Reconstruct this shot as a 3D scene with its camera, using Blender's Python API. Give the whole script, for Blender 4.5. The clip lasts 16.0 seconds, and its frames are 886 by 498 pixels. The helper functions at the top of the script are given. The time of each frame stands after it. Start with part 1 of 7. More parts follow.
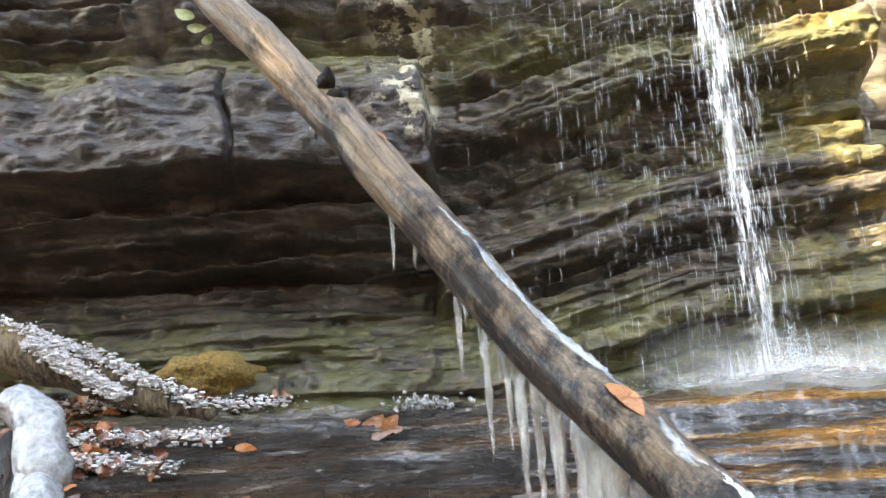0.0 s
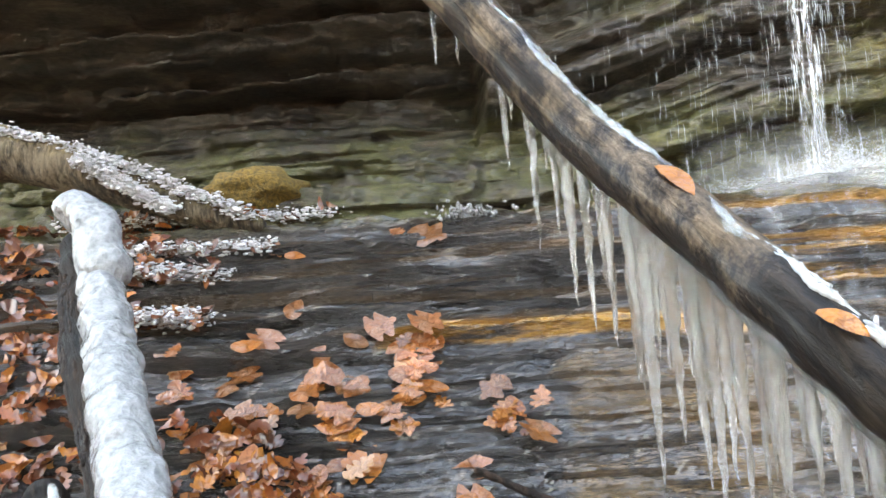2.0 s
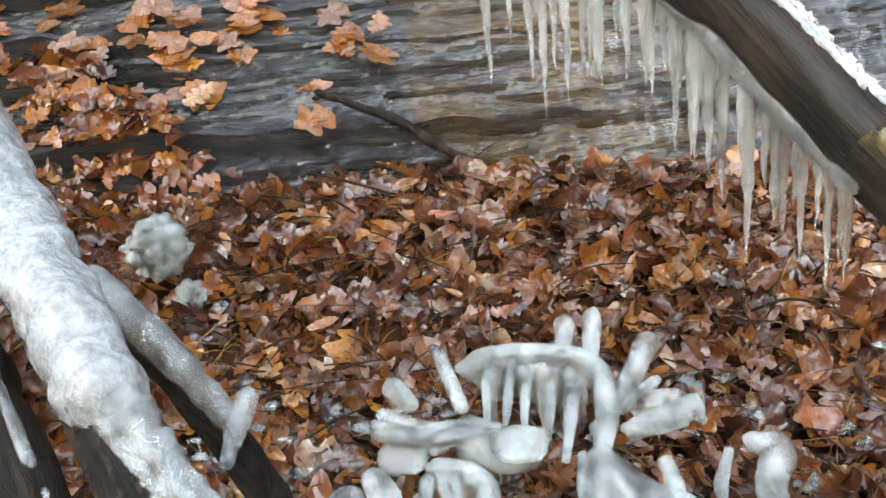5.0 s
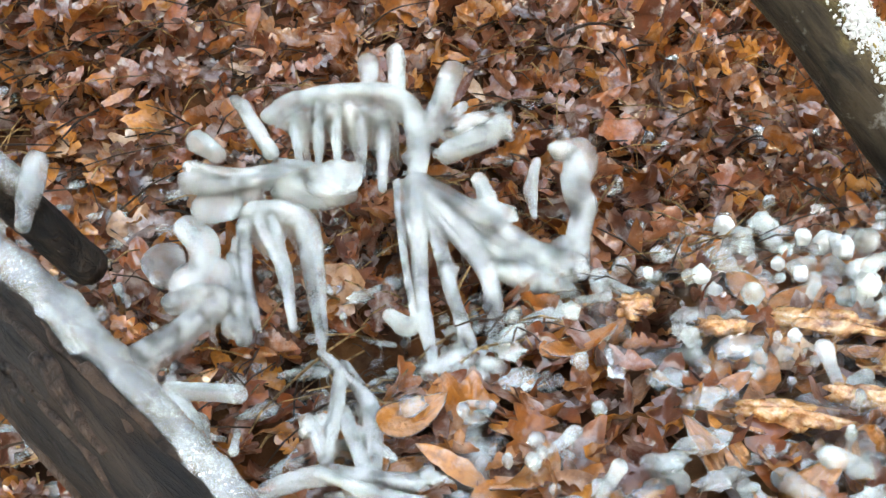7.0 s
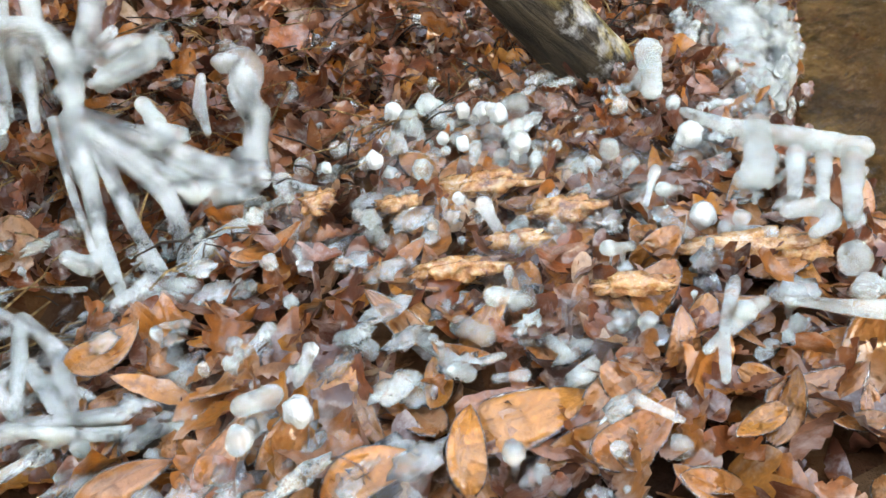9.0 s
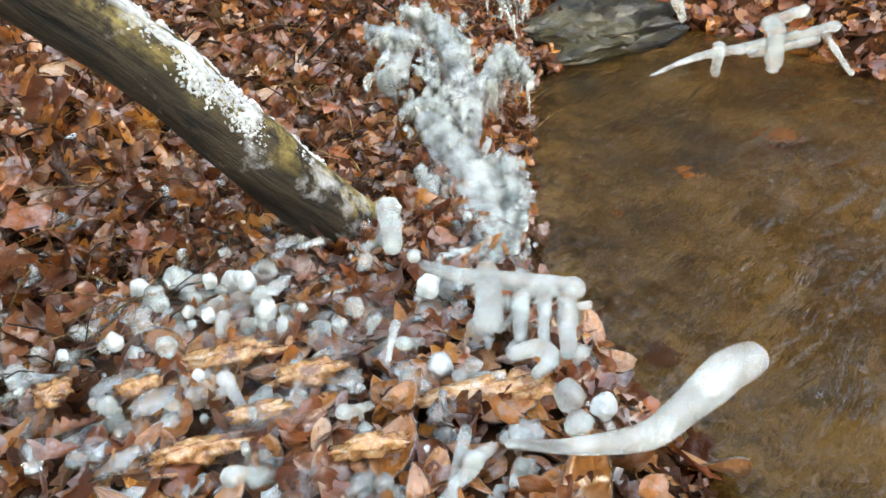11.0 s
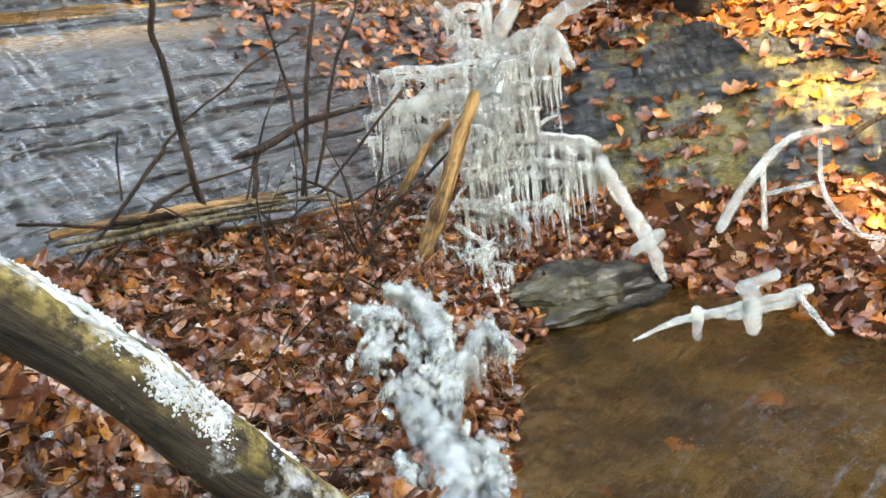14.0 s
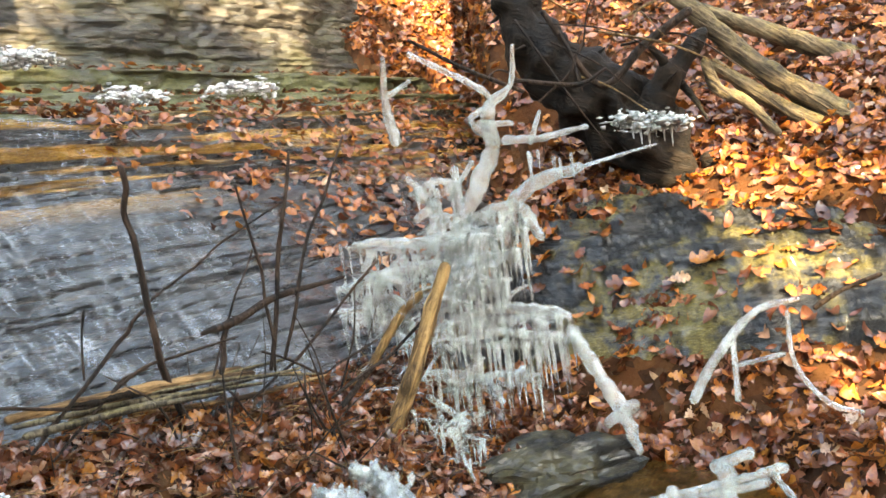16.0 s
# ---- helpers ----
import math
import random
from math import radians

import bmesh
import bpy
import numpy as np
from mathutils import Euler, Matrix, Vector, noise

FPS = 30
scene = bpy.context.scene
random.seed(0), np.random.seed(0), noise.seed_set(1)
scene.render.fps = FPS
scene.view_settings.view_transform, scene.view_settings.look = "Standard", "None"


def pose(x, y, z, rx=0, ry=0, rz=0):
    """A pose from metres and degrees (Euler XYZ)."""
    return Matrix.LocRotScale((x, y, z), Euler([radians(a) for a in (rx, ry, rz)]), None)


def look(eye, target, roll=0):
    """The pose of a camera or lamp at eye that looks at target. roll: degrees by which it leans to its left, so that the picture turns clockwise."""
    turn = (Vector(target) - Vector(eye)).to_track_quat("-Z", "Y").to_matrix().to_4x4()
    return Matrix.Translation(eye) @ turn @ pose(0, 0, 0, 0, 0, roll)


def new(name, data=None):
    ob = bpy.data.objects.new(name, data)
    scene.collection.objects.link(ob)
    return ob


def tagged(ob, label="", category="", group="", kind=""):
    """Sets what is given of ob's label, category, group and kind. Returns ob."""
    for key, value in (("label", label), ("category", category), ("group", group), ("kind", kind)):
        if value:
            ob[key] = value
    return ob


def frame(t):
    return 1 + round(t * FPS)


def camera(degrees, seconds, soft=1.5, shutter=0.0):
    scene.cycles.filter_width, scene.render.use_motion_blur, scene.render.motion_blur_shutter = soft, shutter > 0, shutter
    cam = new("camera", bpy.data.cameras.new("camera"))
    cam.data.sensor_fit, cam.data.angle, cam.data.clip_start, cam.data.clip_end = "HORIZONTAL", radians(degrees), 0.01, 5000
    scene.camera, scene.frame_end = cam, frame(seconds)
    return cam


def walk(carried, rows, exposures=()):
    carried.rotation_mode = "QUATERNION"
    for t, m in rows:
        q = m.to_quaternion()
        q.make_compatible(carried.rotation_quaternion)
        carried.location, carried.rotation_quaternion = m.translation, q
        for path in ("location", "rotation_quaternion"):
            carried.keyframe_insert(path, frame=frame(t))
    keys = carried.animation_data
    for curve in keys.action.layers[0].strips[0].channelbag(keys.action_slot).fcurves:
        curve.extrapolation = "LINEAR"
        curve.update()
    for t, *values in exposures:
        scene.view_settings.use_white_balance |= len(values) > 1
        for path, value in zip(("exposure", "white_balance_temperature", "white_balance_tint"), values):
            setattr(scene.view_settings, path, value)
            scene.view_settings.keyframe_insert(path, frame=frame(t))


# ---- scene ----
cam = camera(54.2, 16.0, soft=1.5)
ROWS = [
    (0, (0.007, -0.079, 1.514), (0.052, 1.838, 2.084), -2.9),
    (0.5, (-0.008, -0.064, 1.488), (-0.039, 1.878, 1.963), -2.5),
    (1, (-0.017, -0.048, 1.465), (-0.138, 1.911, 1.849), -3.1),
    (1.5, (-0.021, -0.041, 1.44), (-0.132, 1.938, 1.71), -3.4),
    (2, (-0.018, -0.042, 1.42), (-0.081, 1.948, 1.616), -3.5),
    (2.5, (-0.014, -0.049, 1.399), (-0.016, 1.947, 1.526), -3.7),
    (3, (-0.013, -0.062, 1.374), (0.048, 1.937, 1.387), -4.0),
    (3.5, (-0.013, -0.076, 1.347), (0.097, 1.92, 1.261), -4.5),
    (4, (-0.01, -0.086, 1.321), (0.138, 1.898, 1.114), -4.5),
    (4.5, (-0.008, -0.097, 1.301), (0.166, 1.859, 0.922), -4.7),
    (4.7, (-0.006, -0.103, 1.293), (0.185, 1.834, 0.833), -4.6),
    (6.8, (0.04, -0.173, 1.086), (0.478, 1.545, 0.162), -7.9),
    (7, (0.046, -0.185, 1.082), (0.524, 1.502, 0.12), -8.3),
    (7.5, (0.068, -0.218, 1.061), (0.65, 1.366, -0.012), -8.6),
    (8, (0.086, -0.245, 1.048), (0.759, 1.261, -0.083), -9.9),
    (8.5, (0.104, -0.267, 1.039), (0.874, 1.159, -0.134), -9.7),
    (9, (0.123, -0.286, 1.037), (1.033, 1.055, -0.136), -9.3),
    (9.5, (0.141, -0.304, 1.036), (1.187, 0.954, -0.114), -8.3),
    (9.7, (0.148, -0.31, 1.036), (1.249, 0.894, -0.121), -7.3),
    (11.8, (0.273, -0.425, 1.105), (1.681, 0.761, 0.323), -8.6),
    (12, (0.28, -0.427, 1.111), (1.7, 0.771, 0.371), -8.6),
    (12.5, (0.294, -0.43, 1.131), (1.748, 0.766, 0.458), -8.1),
    (13, (0.307, -0.432, 1.147), (1.785, 0.77, 0.538), -8.5),
    (13.5, (0.316, -0.441, 1.164), (1.822, 0.757, 0.621), -8.1),
    (14, (0.329, -0.45, 1.181), (1.835, 0.785, 0.725), -8.5),
    (14.5, (0.341, -0.463, 1.21), (1.842, 0.81, 0.855), -8.5),
    (15, (0.358, -0.475, 1.239), (1.88, 0.796, 0.984), -8.3),
    (15.5, (0.375, -0.486, 1.251), (1.938, 0.746, 1.062), -8.0),
    (16, (0.388, -0.498, 1.268), (1.983, 0.703, 1.14), -8.4),
]
walk(cam, [(t, look(eye, target, roll)) for t, eye, target, roll in ROWS], exposures=[(0.0, 4.3, 9000, 10), (1.5, 4.35, 9300, 9), (2.5, 4.35, 9600, 8), (4.5, 4.25, 9900, 7), (7.0, 4.5, 10300, 8), (9.5, 4.3, 10300, 9), (12.0, 4.25, 10300, 6), (14.0, 4.25, 9800, 6), (15.5, 4.25, 9300, 6), (16.0, 4.1, 9300, 5)])

# ---- light ----
world = bpy.data.worlds.new("sky")
scene.world = world
world.use_nodes = True
sky = world.node_tree.nodes.new("ShaderNodeTexSky")
sky.sky_type, sky.sun_disc = "NISHITA", False
SUN_EL, SUN_AZ = radians(36), radians(216)  # azimuth clockwise from +y
sky.sun_elevation, sky.sun_rotation = SUN_EL, SUN_AZ
world.node_tree.links.new(sky.outputs[0], world.node_tree.nodes["Background"].inputs[0])
world.node_tree.nodes["Background"].inputs[1].default_value = 0.15
sun = new("sun", bpy.data.lights.new("sun", "SUN"))
sun.data.energy, sun.data.angle, sun.data.color = 2.8, radians(0.6), (1.0, 0.90, 0.70)
SUN_DIR = Vector((math.sin(SUN_AZ) * math.cos(SUN_EL), math.cos(SUN_AZ) * math.cos(SUN_EL), math.sin(SUN_EL)))
sun.matrix_world = look(SUN_DIR * 30, (0, 0, 0))


# ---- material helpers ----
class Graph:
    def __init__(self, name):
        self.mat = bpy.data.materials.new(name)
        self.mat.use_nodes = True
        self.tree = self.mat.node_tree
        self.bsdf = self.tree.nodes["Principled BSDF"]
        self.coord = self.tree.nodes.new("ShaderNodeTexCoord").outputs["Object"]

    def link(self, a, b):
        self.tree.links.new(a, b)

    def put(self, **values):
        for key, value in values.items():
            socket = self.bsdf.inputs[key.replace("_", " ")]
            if hasattr(value, "is_linked"):
                self.link(value, socket)
            else:
                socket.default_value = value
        return self

    def noise(self, scale, detail=5.0, stretch=(1, 1, 1), rough=0.55, warp=0.0, turn=(0, 0, 0)):
        mapping = self.tree.nodes.new("ShaderNodeMapping")
        mapping.inputs["Scale"].default_value = stretch
        mapping.inputs["Rotation"].default_value = turn
        self.link(self.coord, mapping.inputs["Vector"])
        node = self.tree.nodes.new("ShaderNodeTexNoise")
        node.inputs["Scale"].default_value = scale
        node.inputs["Detail"].default_value = detail
        node.inputs["Roughness"].default_value = rough
        node.inputs["Distortion"].default_value = warp
        self.link(mapping.outputs[0], node.inputs["Vector"])
        return node.outputs["Fac"]

    def cells(self, scale, stretch=(1, 1, 1)):
        mapping = self.tree.nodes.new("ShaderNodeMapping")
        mapping.inputs["Scale"].default_value = stretch
        self.link(self.coord, mapping.inputs["Vector"])
        node = self.tree.nodes.new("ShaderNodeTexVoronoi")
        node.inputs["Scale"].default_value = scale
        self.link(mapping.outputs[0], node.inputs["Vector"])
        return node.outputs["Distance"]

    def island(self):
        return self.tree.nodes.new("ShaderNodeNewGeometry").outputs["Random Per Island"]

    def piece(self):
        return self.tree.nodes.new("ShaderNodeObjectInfo").outputs["Random"]

    def normal_z(self):
        split = self.tree.nodes.new("ShaderNodeSeparateXYZ")
        self.link(self.tree.nodes.new("ShaderNodeNewGeometry").outputs["Normal"], split.inputs[0])
        return split.outputs[2]

    def axis(self, n):
        split = self.tree.nodes.new("ShaderNodeSeparateXYZ")
        self.link(self.coord, split.inputs[0])
        return split.outputs[n]

    def ramp(self, fac, stops, smooth=False):
        node = self.tree.nodes.new("ShaderNodeValToRGB")
        ends = node.color_ramp.elements
        if smooth:
            node.color_ramp.interpolation = "EASE"
        while len(ends) < len(stops):
            ends.new(0.5)
        for end, (at, colour) in zip(ends, stops):
            end.position = at
            end.color = (*colour, 1) if isinstance(colour, tuple) else (colour, colour, colour, 1)
        self.link(fac, node.inputs[0])
        return node.outputs["Color"]

    def span(self, fac, low, high, a=0.0, b=1.0):
        node = self.tree.nodes.new("ShaderNodeMapRange")
        for n, v in zip(("From Min", "From Max", "To Min", "To Max"), (low, high, a, b)):
            node.inputs[n].default_value = v
        self.link(fac, node.inputs["Value"])
        return node.outputs[0]

    def sums(self, kind, a, b):
        node = self.tree.nodes.new("ShaderNodeMath")
        node.operation = kind
        for socket, value in zip(node.inputs, (a, b)):
            if hasattr(value, "is_linked"):
                self.link(value, socket)
            else:
                socket.default_value = value
        return node.outputs[0]

    def mix(self, fac, a, b, kind="MIX"):
        node = self.tree.nodes.new("ShaderNodeMix")
        node.data_type, node.blend_type = "RGBA", kind
        for key, value in ((0, fac), (6, a), (7, b)):
            if hasattr(value, "is_linked"):
                self.link(value, node.inputs[key])
            elif key:
                node.inputs[key].default_value = (*value, 1)
            else:
                node.inputs[key].default_value = value
        return node.outputs[2]

    def bump(self, height, strength=0.5, distance=0.01, onto=None):
        node = self.tree.nodes.new("ShaderNodeBump")
        node.inputs["Strength"].default_value = strength
        node.inputs["Distance"].default_value = distance
        self.link(height, node.inputs["Height"])
        if onto is not None:
            self.link(onto, node.inputs["Normal"])
        self.link(node.outputs[0], self.bsdf.inputs["Normal"])
        return node.outputs[0]


def bank_rock(name, moss):
    """Dark wet rock of the bank: bedding lines, olive and golden moss, glossy where water runs."""
    g = Graph(name)
    bed = g.noise(8, 7, (0.55, 0.7, 3.0), 0.68, 0.7)
    fine = g.noise(60, 6, (0.5, 0.8, 2.2), 0.7)
    blot = g.noise(2.6, 4, (1, 1, 1.4), 0.6, 0.4)
    colour = g.ramp(bed, [(0.34, (0.002, 0.002, 0.002)), (0.48, (0.009, 0.0085, 0.008)), (0.60, (0.03, 0.028, 0.024)), (0.72, (0.08, 0.07, 0.055))])
    green = g.span(g.sums("ADD", g.sums("MULTIPLY", blot, 0.6), g.sums("MULTIPLY", g.noise(11, 6, (0.8, 1, 1.2), 0.7), 0.4)), 0.50, 0.58, 0, moss)
    colour = g.mix(green, colour, g.ramp(fine, [(0.3, (0.05, 0.042, 0.012)), (0.55, (0.16, 0.125, 0.035)), (0.75, (0.30, 0.24, 0.09))]))
    g.put(Base_Color=colour, Roughness=g.span(blot, 0.35, 0.65, 0.3, 0.6), Specular_IOR_Level=0.3, Coat_Weight=g.span(bed, 0.4, 0.6, 0.0, 0.5), Coat_Roughness=0.12)
    n = g.bump(bed, 0.9, 0.03)
    g.bump(fine, 0.8, 0.01, g.bump(g.noise(34, 5, (0.8, 1.0, 1.5), 0.65), 0.8, 0.015, n))
    return g.mat


def slab_rock(name):
    """Black wet sandstone slope: bedding lines, an ochre band, rusty and golden stains, moss on the shelf."""
    g = Graph(name)
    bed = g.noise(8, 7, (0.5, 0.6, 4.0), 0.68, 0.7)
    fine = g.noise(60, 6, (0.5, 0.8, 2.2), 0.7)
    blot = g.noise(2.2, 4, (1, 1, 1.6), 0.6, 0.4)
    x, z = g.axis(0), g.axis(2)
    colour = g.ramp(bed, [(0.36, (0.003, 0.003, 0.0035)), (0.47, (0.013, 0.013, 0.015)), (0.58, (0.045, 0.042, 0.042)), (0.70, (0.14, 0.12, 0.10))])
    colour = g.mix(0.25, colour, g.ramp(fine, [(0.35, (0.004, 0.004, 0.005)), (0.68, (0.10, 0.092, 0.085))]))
    ochre = g.ramp(fine, [(0.3, (0.15, 0.065, 0.010)), (0.55, (0.38, 0.19, 0.032)), (0.8, (0.48, 0.29, 0.08))])
    rust = g.ramp(fine, [(0.3, (0.035, 0.020, 0.008)), (0.55, (0.13, 0.075, 0.025)), (0.8, (0.24, 0.15, 0.06))])
    along = g.sums("ADD", z, g.span(g.noise(1.7, 4), 0.3, 0.7, -0.03, 0.03))
    band = g.sums("MULTIPLY", g.sums("MULTIPLY", g.span(along, 1.37, 1.39), g.span(along, 1.47, 1.45)), g.sums("MULTIPLY", g.span(x, -0.40, -0.30), g.span(x, 1.3, 0.9)))
    band = g.sums("MULTIPLY", band, g.span(g.noise(5.5, 5, (0.35, 1, 2.0), 0.65), 0.36, 0.46))
    edge = g.sums("ADD", x, g.span(g.noise(3.0, 5, rough=0.65), 0.3, 0.7, -0.10, 0.10))
    face = g.sums("MULTIPLY", g.sums("MULTIPLY", g.span(edge, 0.24, 0.30), g.span(x, 1.5, 0.9)), g.sums("MULTIPLY", g.span(z, 1.37, 1.30), g.span(g.noise(4.5, 6, (0.7, 1, 1.6), 0.7), 0.36, 0.56, 0.1, 0.85)))
    colour = g.mix(face, colour, rust)
    stripe = g.sums("MULTIPLY", g.span(z, 1.36, 1.55), g.span(g.noise(7, 4, (0.10, 0.3, 2.6)), 0.50, 0.60))
    stripe = g.sums("MULTIPLY", stripe, g.span(x, 0.7, 1.6, 0.15, 0.95))
    colour = g.mix(g.sums("MAXIMUM", band, stripe), colour, ochre)
    moss = g.sums("MULTIPLY", g.span(z, 1.90, 1.97), g.span(g.noise(6, 5, (0.6, 1, 1)), 0.36, 0.52))
    colour = g.mix(moss, colour, g.ramp(fine, [(0.3, (0.03, 0.028, 0.008)), (0.7, (0.14, 0.12, 0.035))]))
    rough = g.span(g.sums("ADD", blot, g.sums("MULTIPLY", fine, 0.3)), 0.5, 0.85, 0.14, 0.42)
    g.put(Base_Color=colour, Roughness=rough, Specular_IOR_Level=0.5)
    g.put(Coat_Weight=g.span(blot, 0.35, 0.6, 1.0, 0.5), Coat_Roughness=g.span(fine, 0.3, 0.7, 0.05, 0.2), Coat_IOR=1.4)
    n = g.bump(bed, 0.9, 0.03)
    n = g.bump(g.noise(30, 5, (0.6, 1.0, 2.0), 0.65), 0.8, 0.016, n)
    g.bump(fine, 0.6, 0.008, n)
    return g.mat


def cliff_rock(name):
    """Shaded sandstone cliff: brown-black beds, a grey-purple block face with painted glints, olive moss and a little
    pale lichen.
    """
    g = Graph(name)
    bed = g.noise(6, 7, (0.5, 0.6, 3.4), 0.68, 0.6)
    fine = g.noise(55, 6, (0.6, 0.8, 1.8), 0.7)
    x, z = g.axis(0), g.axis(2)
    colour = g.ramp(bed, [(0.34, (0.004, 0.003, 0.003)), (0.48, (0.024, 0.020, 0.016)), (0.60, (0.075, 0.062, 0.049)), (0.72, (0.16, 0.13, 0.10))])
    wander = g.span(g.noise(2.4, 5, rough=0.65), 0.3, 0.7, -0.14, 0.14)
    high = g.sums("ADD", z, wander)
    block = g.sums("MULTIPLY", g.sums("MULTIPLY", g.span(high, 3.14, 3.24), g.span(high, 3.78, 3.66)), g.span(x, 0.12, 0.02))
    # pale specks in the block's colour stand in for wet glints
    colour = g.mix(g.sums("MULTIPLY", block, g.span(g.noise(7, 6, rough=0.7), 0.34, 0.6, 0.65, 1.0)), colour, g.ramp(fine, [(0.3, (0.005, 0.004, 0.004)), (0.5, (0.019, 0.015, 0.016)), (0.72, (0.12, 0.11, 0.11))]))
    patchy = g.sums("ADD", g.sums("MULTIPLY", g.noise(1.7, 4, (1, 1, 1.5)), 0.55), g.sums("MULTIPLY", g.noise(9, 6, (0.7, 1, 1.3), 0.7), 0.45))
    lower = g.sums("MULTIPLY", g.span(high, 2.75, 2.45, 0.0, 0.9), g.span(patchy, 0.40, 0.52))
    upper = g.sums("MULTIPLY", g.sums("MULTIPLY", g.span(high, 3.68, 3.80), g.span(high, 4.06, 3.94)), g.span(patchy, 0.38, 0.50, 0, 0.9))
    right = g.sums("MULTIPLY", g.sums("MULTIPLY", g.span(x, 0.3, 1.2, 0.0, 0.75), g.span(x, 2.9, 2.4, 0.35, 1.0)), g.span(patchy, 0.47, 0.56))
    colour = g.mix(g.sums("MAXIMUM", g.sums("MAXIMUM", lower, upper), right), colour, g.ramp(fine, [(0.3, (0.024, 0.026, 0.009)), (0.55, (0.085, 0.086, 0.028)), (0.75, (0.18, 0.17, 0.06))]))
    # golden moss on the right; its colour also stands in for sun patches
    gold_sun = g.sums("MULTIPLY", g.sums("MULTIPLY", g.span(x, 1.8, 2.3, 0.0, 0.6), g.span(x, 2.9, 2.45)), g.span(g.noise(5, 5, (0.6, 1, 1.8), 0.65), 0.50, 0.58))
    colour = g.mix(gold_sun, colour, g.ramp(fine, [(0.3, (0.10, 0.07, 0.015)), (0.7, (0.36, 0.27, 0.06))]))
    lichen = g.sums("MULTIPLY", g.sums("MULTIPLY", g.span(x, -0.30, -0.10), g.span(high, 3.36, 3.46)), g.sums("MULTIPLY", g.span(x, 0.14, 0.09), g.span(g.noise(8, 6, rough=0.7), 0.5, 0.54)))
    colour = g.mix(lichen, colour, (0.38, 0.37, 0.28))
    g.put(Base_Color=colour, Roughness=g.span(fine, 0.3, 0.7, 0.3, 0.62), Specular_IOR_Level=0.45, Coat_Weight=g.span(bed, 0.4, 0.6, 0.35, 0.0), Coat_Roughness=0.2)
    n = g.bump(bed, 0.8, 0.035)
    g.bump(fine, 0.8, 0.010, g.bump(g.noise(24, 6, (0.8, 1.0, 1.5), 0.7), 0.8, 0.018, n))
    return g.mat


def leaf_paint(name, source, frost, sheen, warm=0.0, sodden=0.0):
    """Fallen leaves: russet, tan, pink-brown, a few pale; glazed where frozen."""
    g = Graph(name)
    pick = g.island() if source == "island" else g.piece()
    k = 1.0 if source == "island" else 0.1
    base = g.ramp(pick, [(0.0, (0.028, 0.010, 0.006)), (0.13, (0.14, 0.030, 0.008)), (0.25, (0.36, 0.115, 0.018)), (0.36, (0.055, 0.016, 0.009)), (0.48, (0.22, 0.052, 0.011)),
                         (0.60, (0.46, 0.17, 0.028)), (0.68, (0.085, 0.024, 0.014)), (0.78, (0.27, 0.10, 0.05)), (0.87, (0.045, 0.014, 0.010)), (0.94, (0.30, 0.075, 0.02)), (1.0, (0.44, 0.27, 0.16))])
    spot = g.noise(70 * k, 4, rough=0.6)
    large = g.noise(16 * k, 3)
    base = g.mix(g.span(spot, 0.45, 0.7, 0, 0.55), base, (0.06, 0.022, 0.012))
    base = g.mix(g.span(large, 0.52, 0.75, 0, 0.22), base, (0.48, 0.19, 0.05))
    if sodden:
        base = g.mix(g.span(large, 0.35, 0.6, sodden, sodden * 0.3), base, (0.035, 0.011, 0.006))
    if warm:
        base = g.mix(warm, base, (0.52, 0.19, 0.035))
    # pale patches: frost, and on the bank litter painted highlights as well
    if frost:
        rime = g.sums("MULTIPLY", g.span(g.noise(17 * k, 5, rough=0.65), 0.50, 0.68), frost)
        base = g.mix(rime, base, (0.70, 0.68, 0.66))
    g.put(Base_Color=base, Roughness=g.span(large, 0.3, 0.7, 0.4, 0.65), Specular_IOR_Level=0.2, Coat_Weight=g.span(large, 0.35, 0.6, sheen, sheen * 0.5), Coat_Roughness=0.06, Coat_IOR=1.6)
    g.put(Subsurface_Weight=0.0, Transmission_Weight=0.0)
    g.bump(g.noise(75 * k, 4, rough=0.6), 0.4, 0.0025 / k, g.bump(g.noise(22 * k, 3, rough=0.6), 0.8, 0.007 / k))
    # light through the blade
    tree = g.tree
    thin = tree.nodes.new("ShaderNodeBsdfTranslucent")
    g.link(base, thin.inputs["Color"])
    both = tree.nodes.new("ShaderNodeMixShader")
    both.inputs[0].default_value = 0.18
    g.link(g.bsdf.outputs[0], both.inputs[1])
    g.link(thin.outputs[0], both.inputs[2])
    g.link(both.outputs[0], tree.nodes["Material Output"].inputs["Surface"])
    return g.mat


def ice_paint(name, clear, tint=(0.86, 0.90, 0.90), ripple=0.6):
    """Glassy ice with milky streaks of bubbles and frozen ripples."""
    g = Graph(name)
    milk = g.noise(20, 5, (1, 1, 0.35), 0.6, 0.4)
    bubbles = g.cells(190, (1, 1, 0.5))
    fine = g.noise(140, 3)
    colour = g.ramp(milk, [(0.3, tuple(0.9 * c for c in tint)), (0.7, tint)])
    g.put(Base_Color=colour, IOR=1.31, Roughness=g.span(fine, 0.3, 0.7, 0.02, 0.12))
    g.put(Transmission_Weight=g.sums("MULTIPLY", g.span(milk, 0.42, 0.62, clear, clear * 0.8), g.span(bubbles, 0.08, 0.25, 0.8, 1.0)))
    g.put(Coat_Weight=0.4, Coat_Roughness=0.03)
    n = g.bump(g.noise(44, 5, (1, 1, 0.8), 0.62), ripple, 0.011)
    g.bump(fine, 0.3, 0.002, n)
    return g.mat


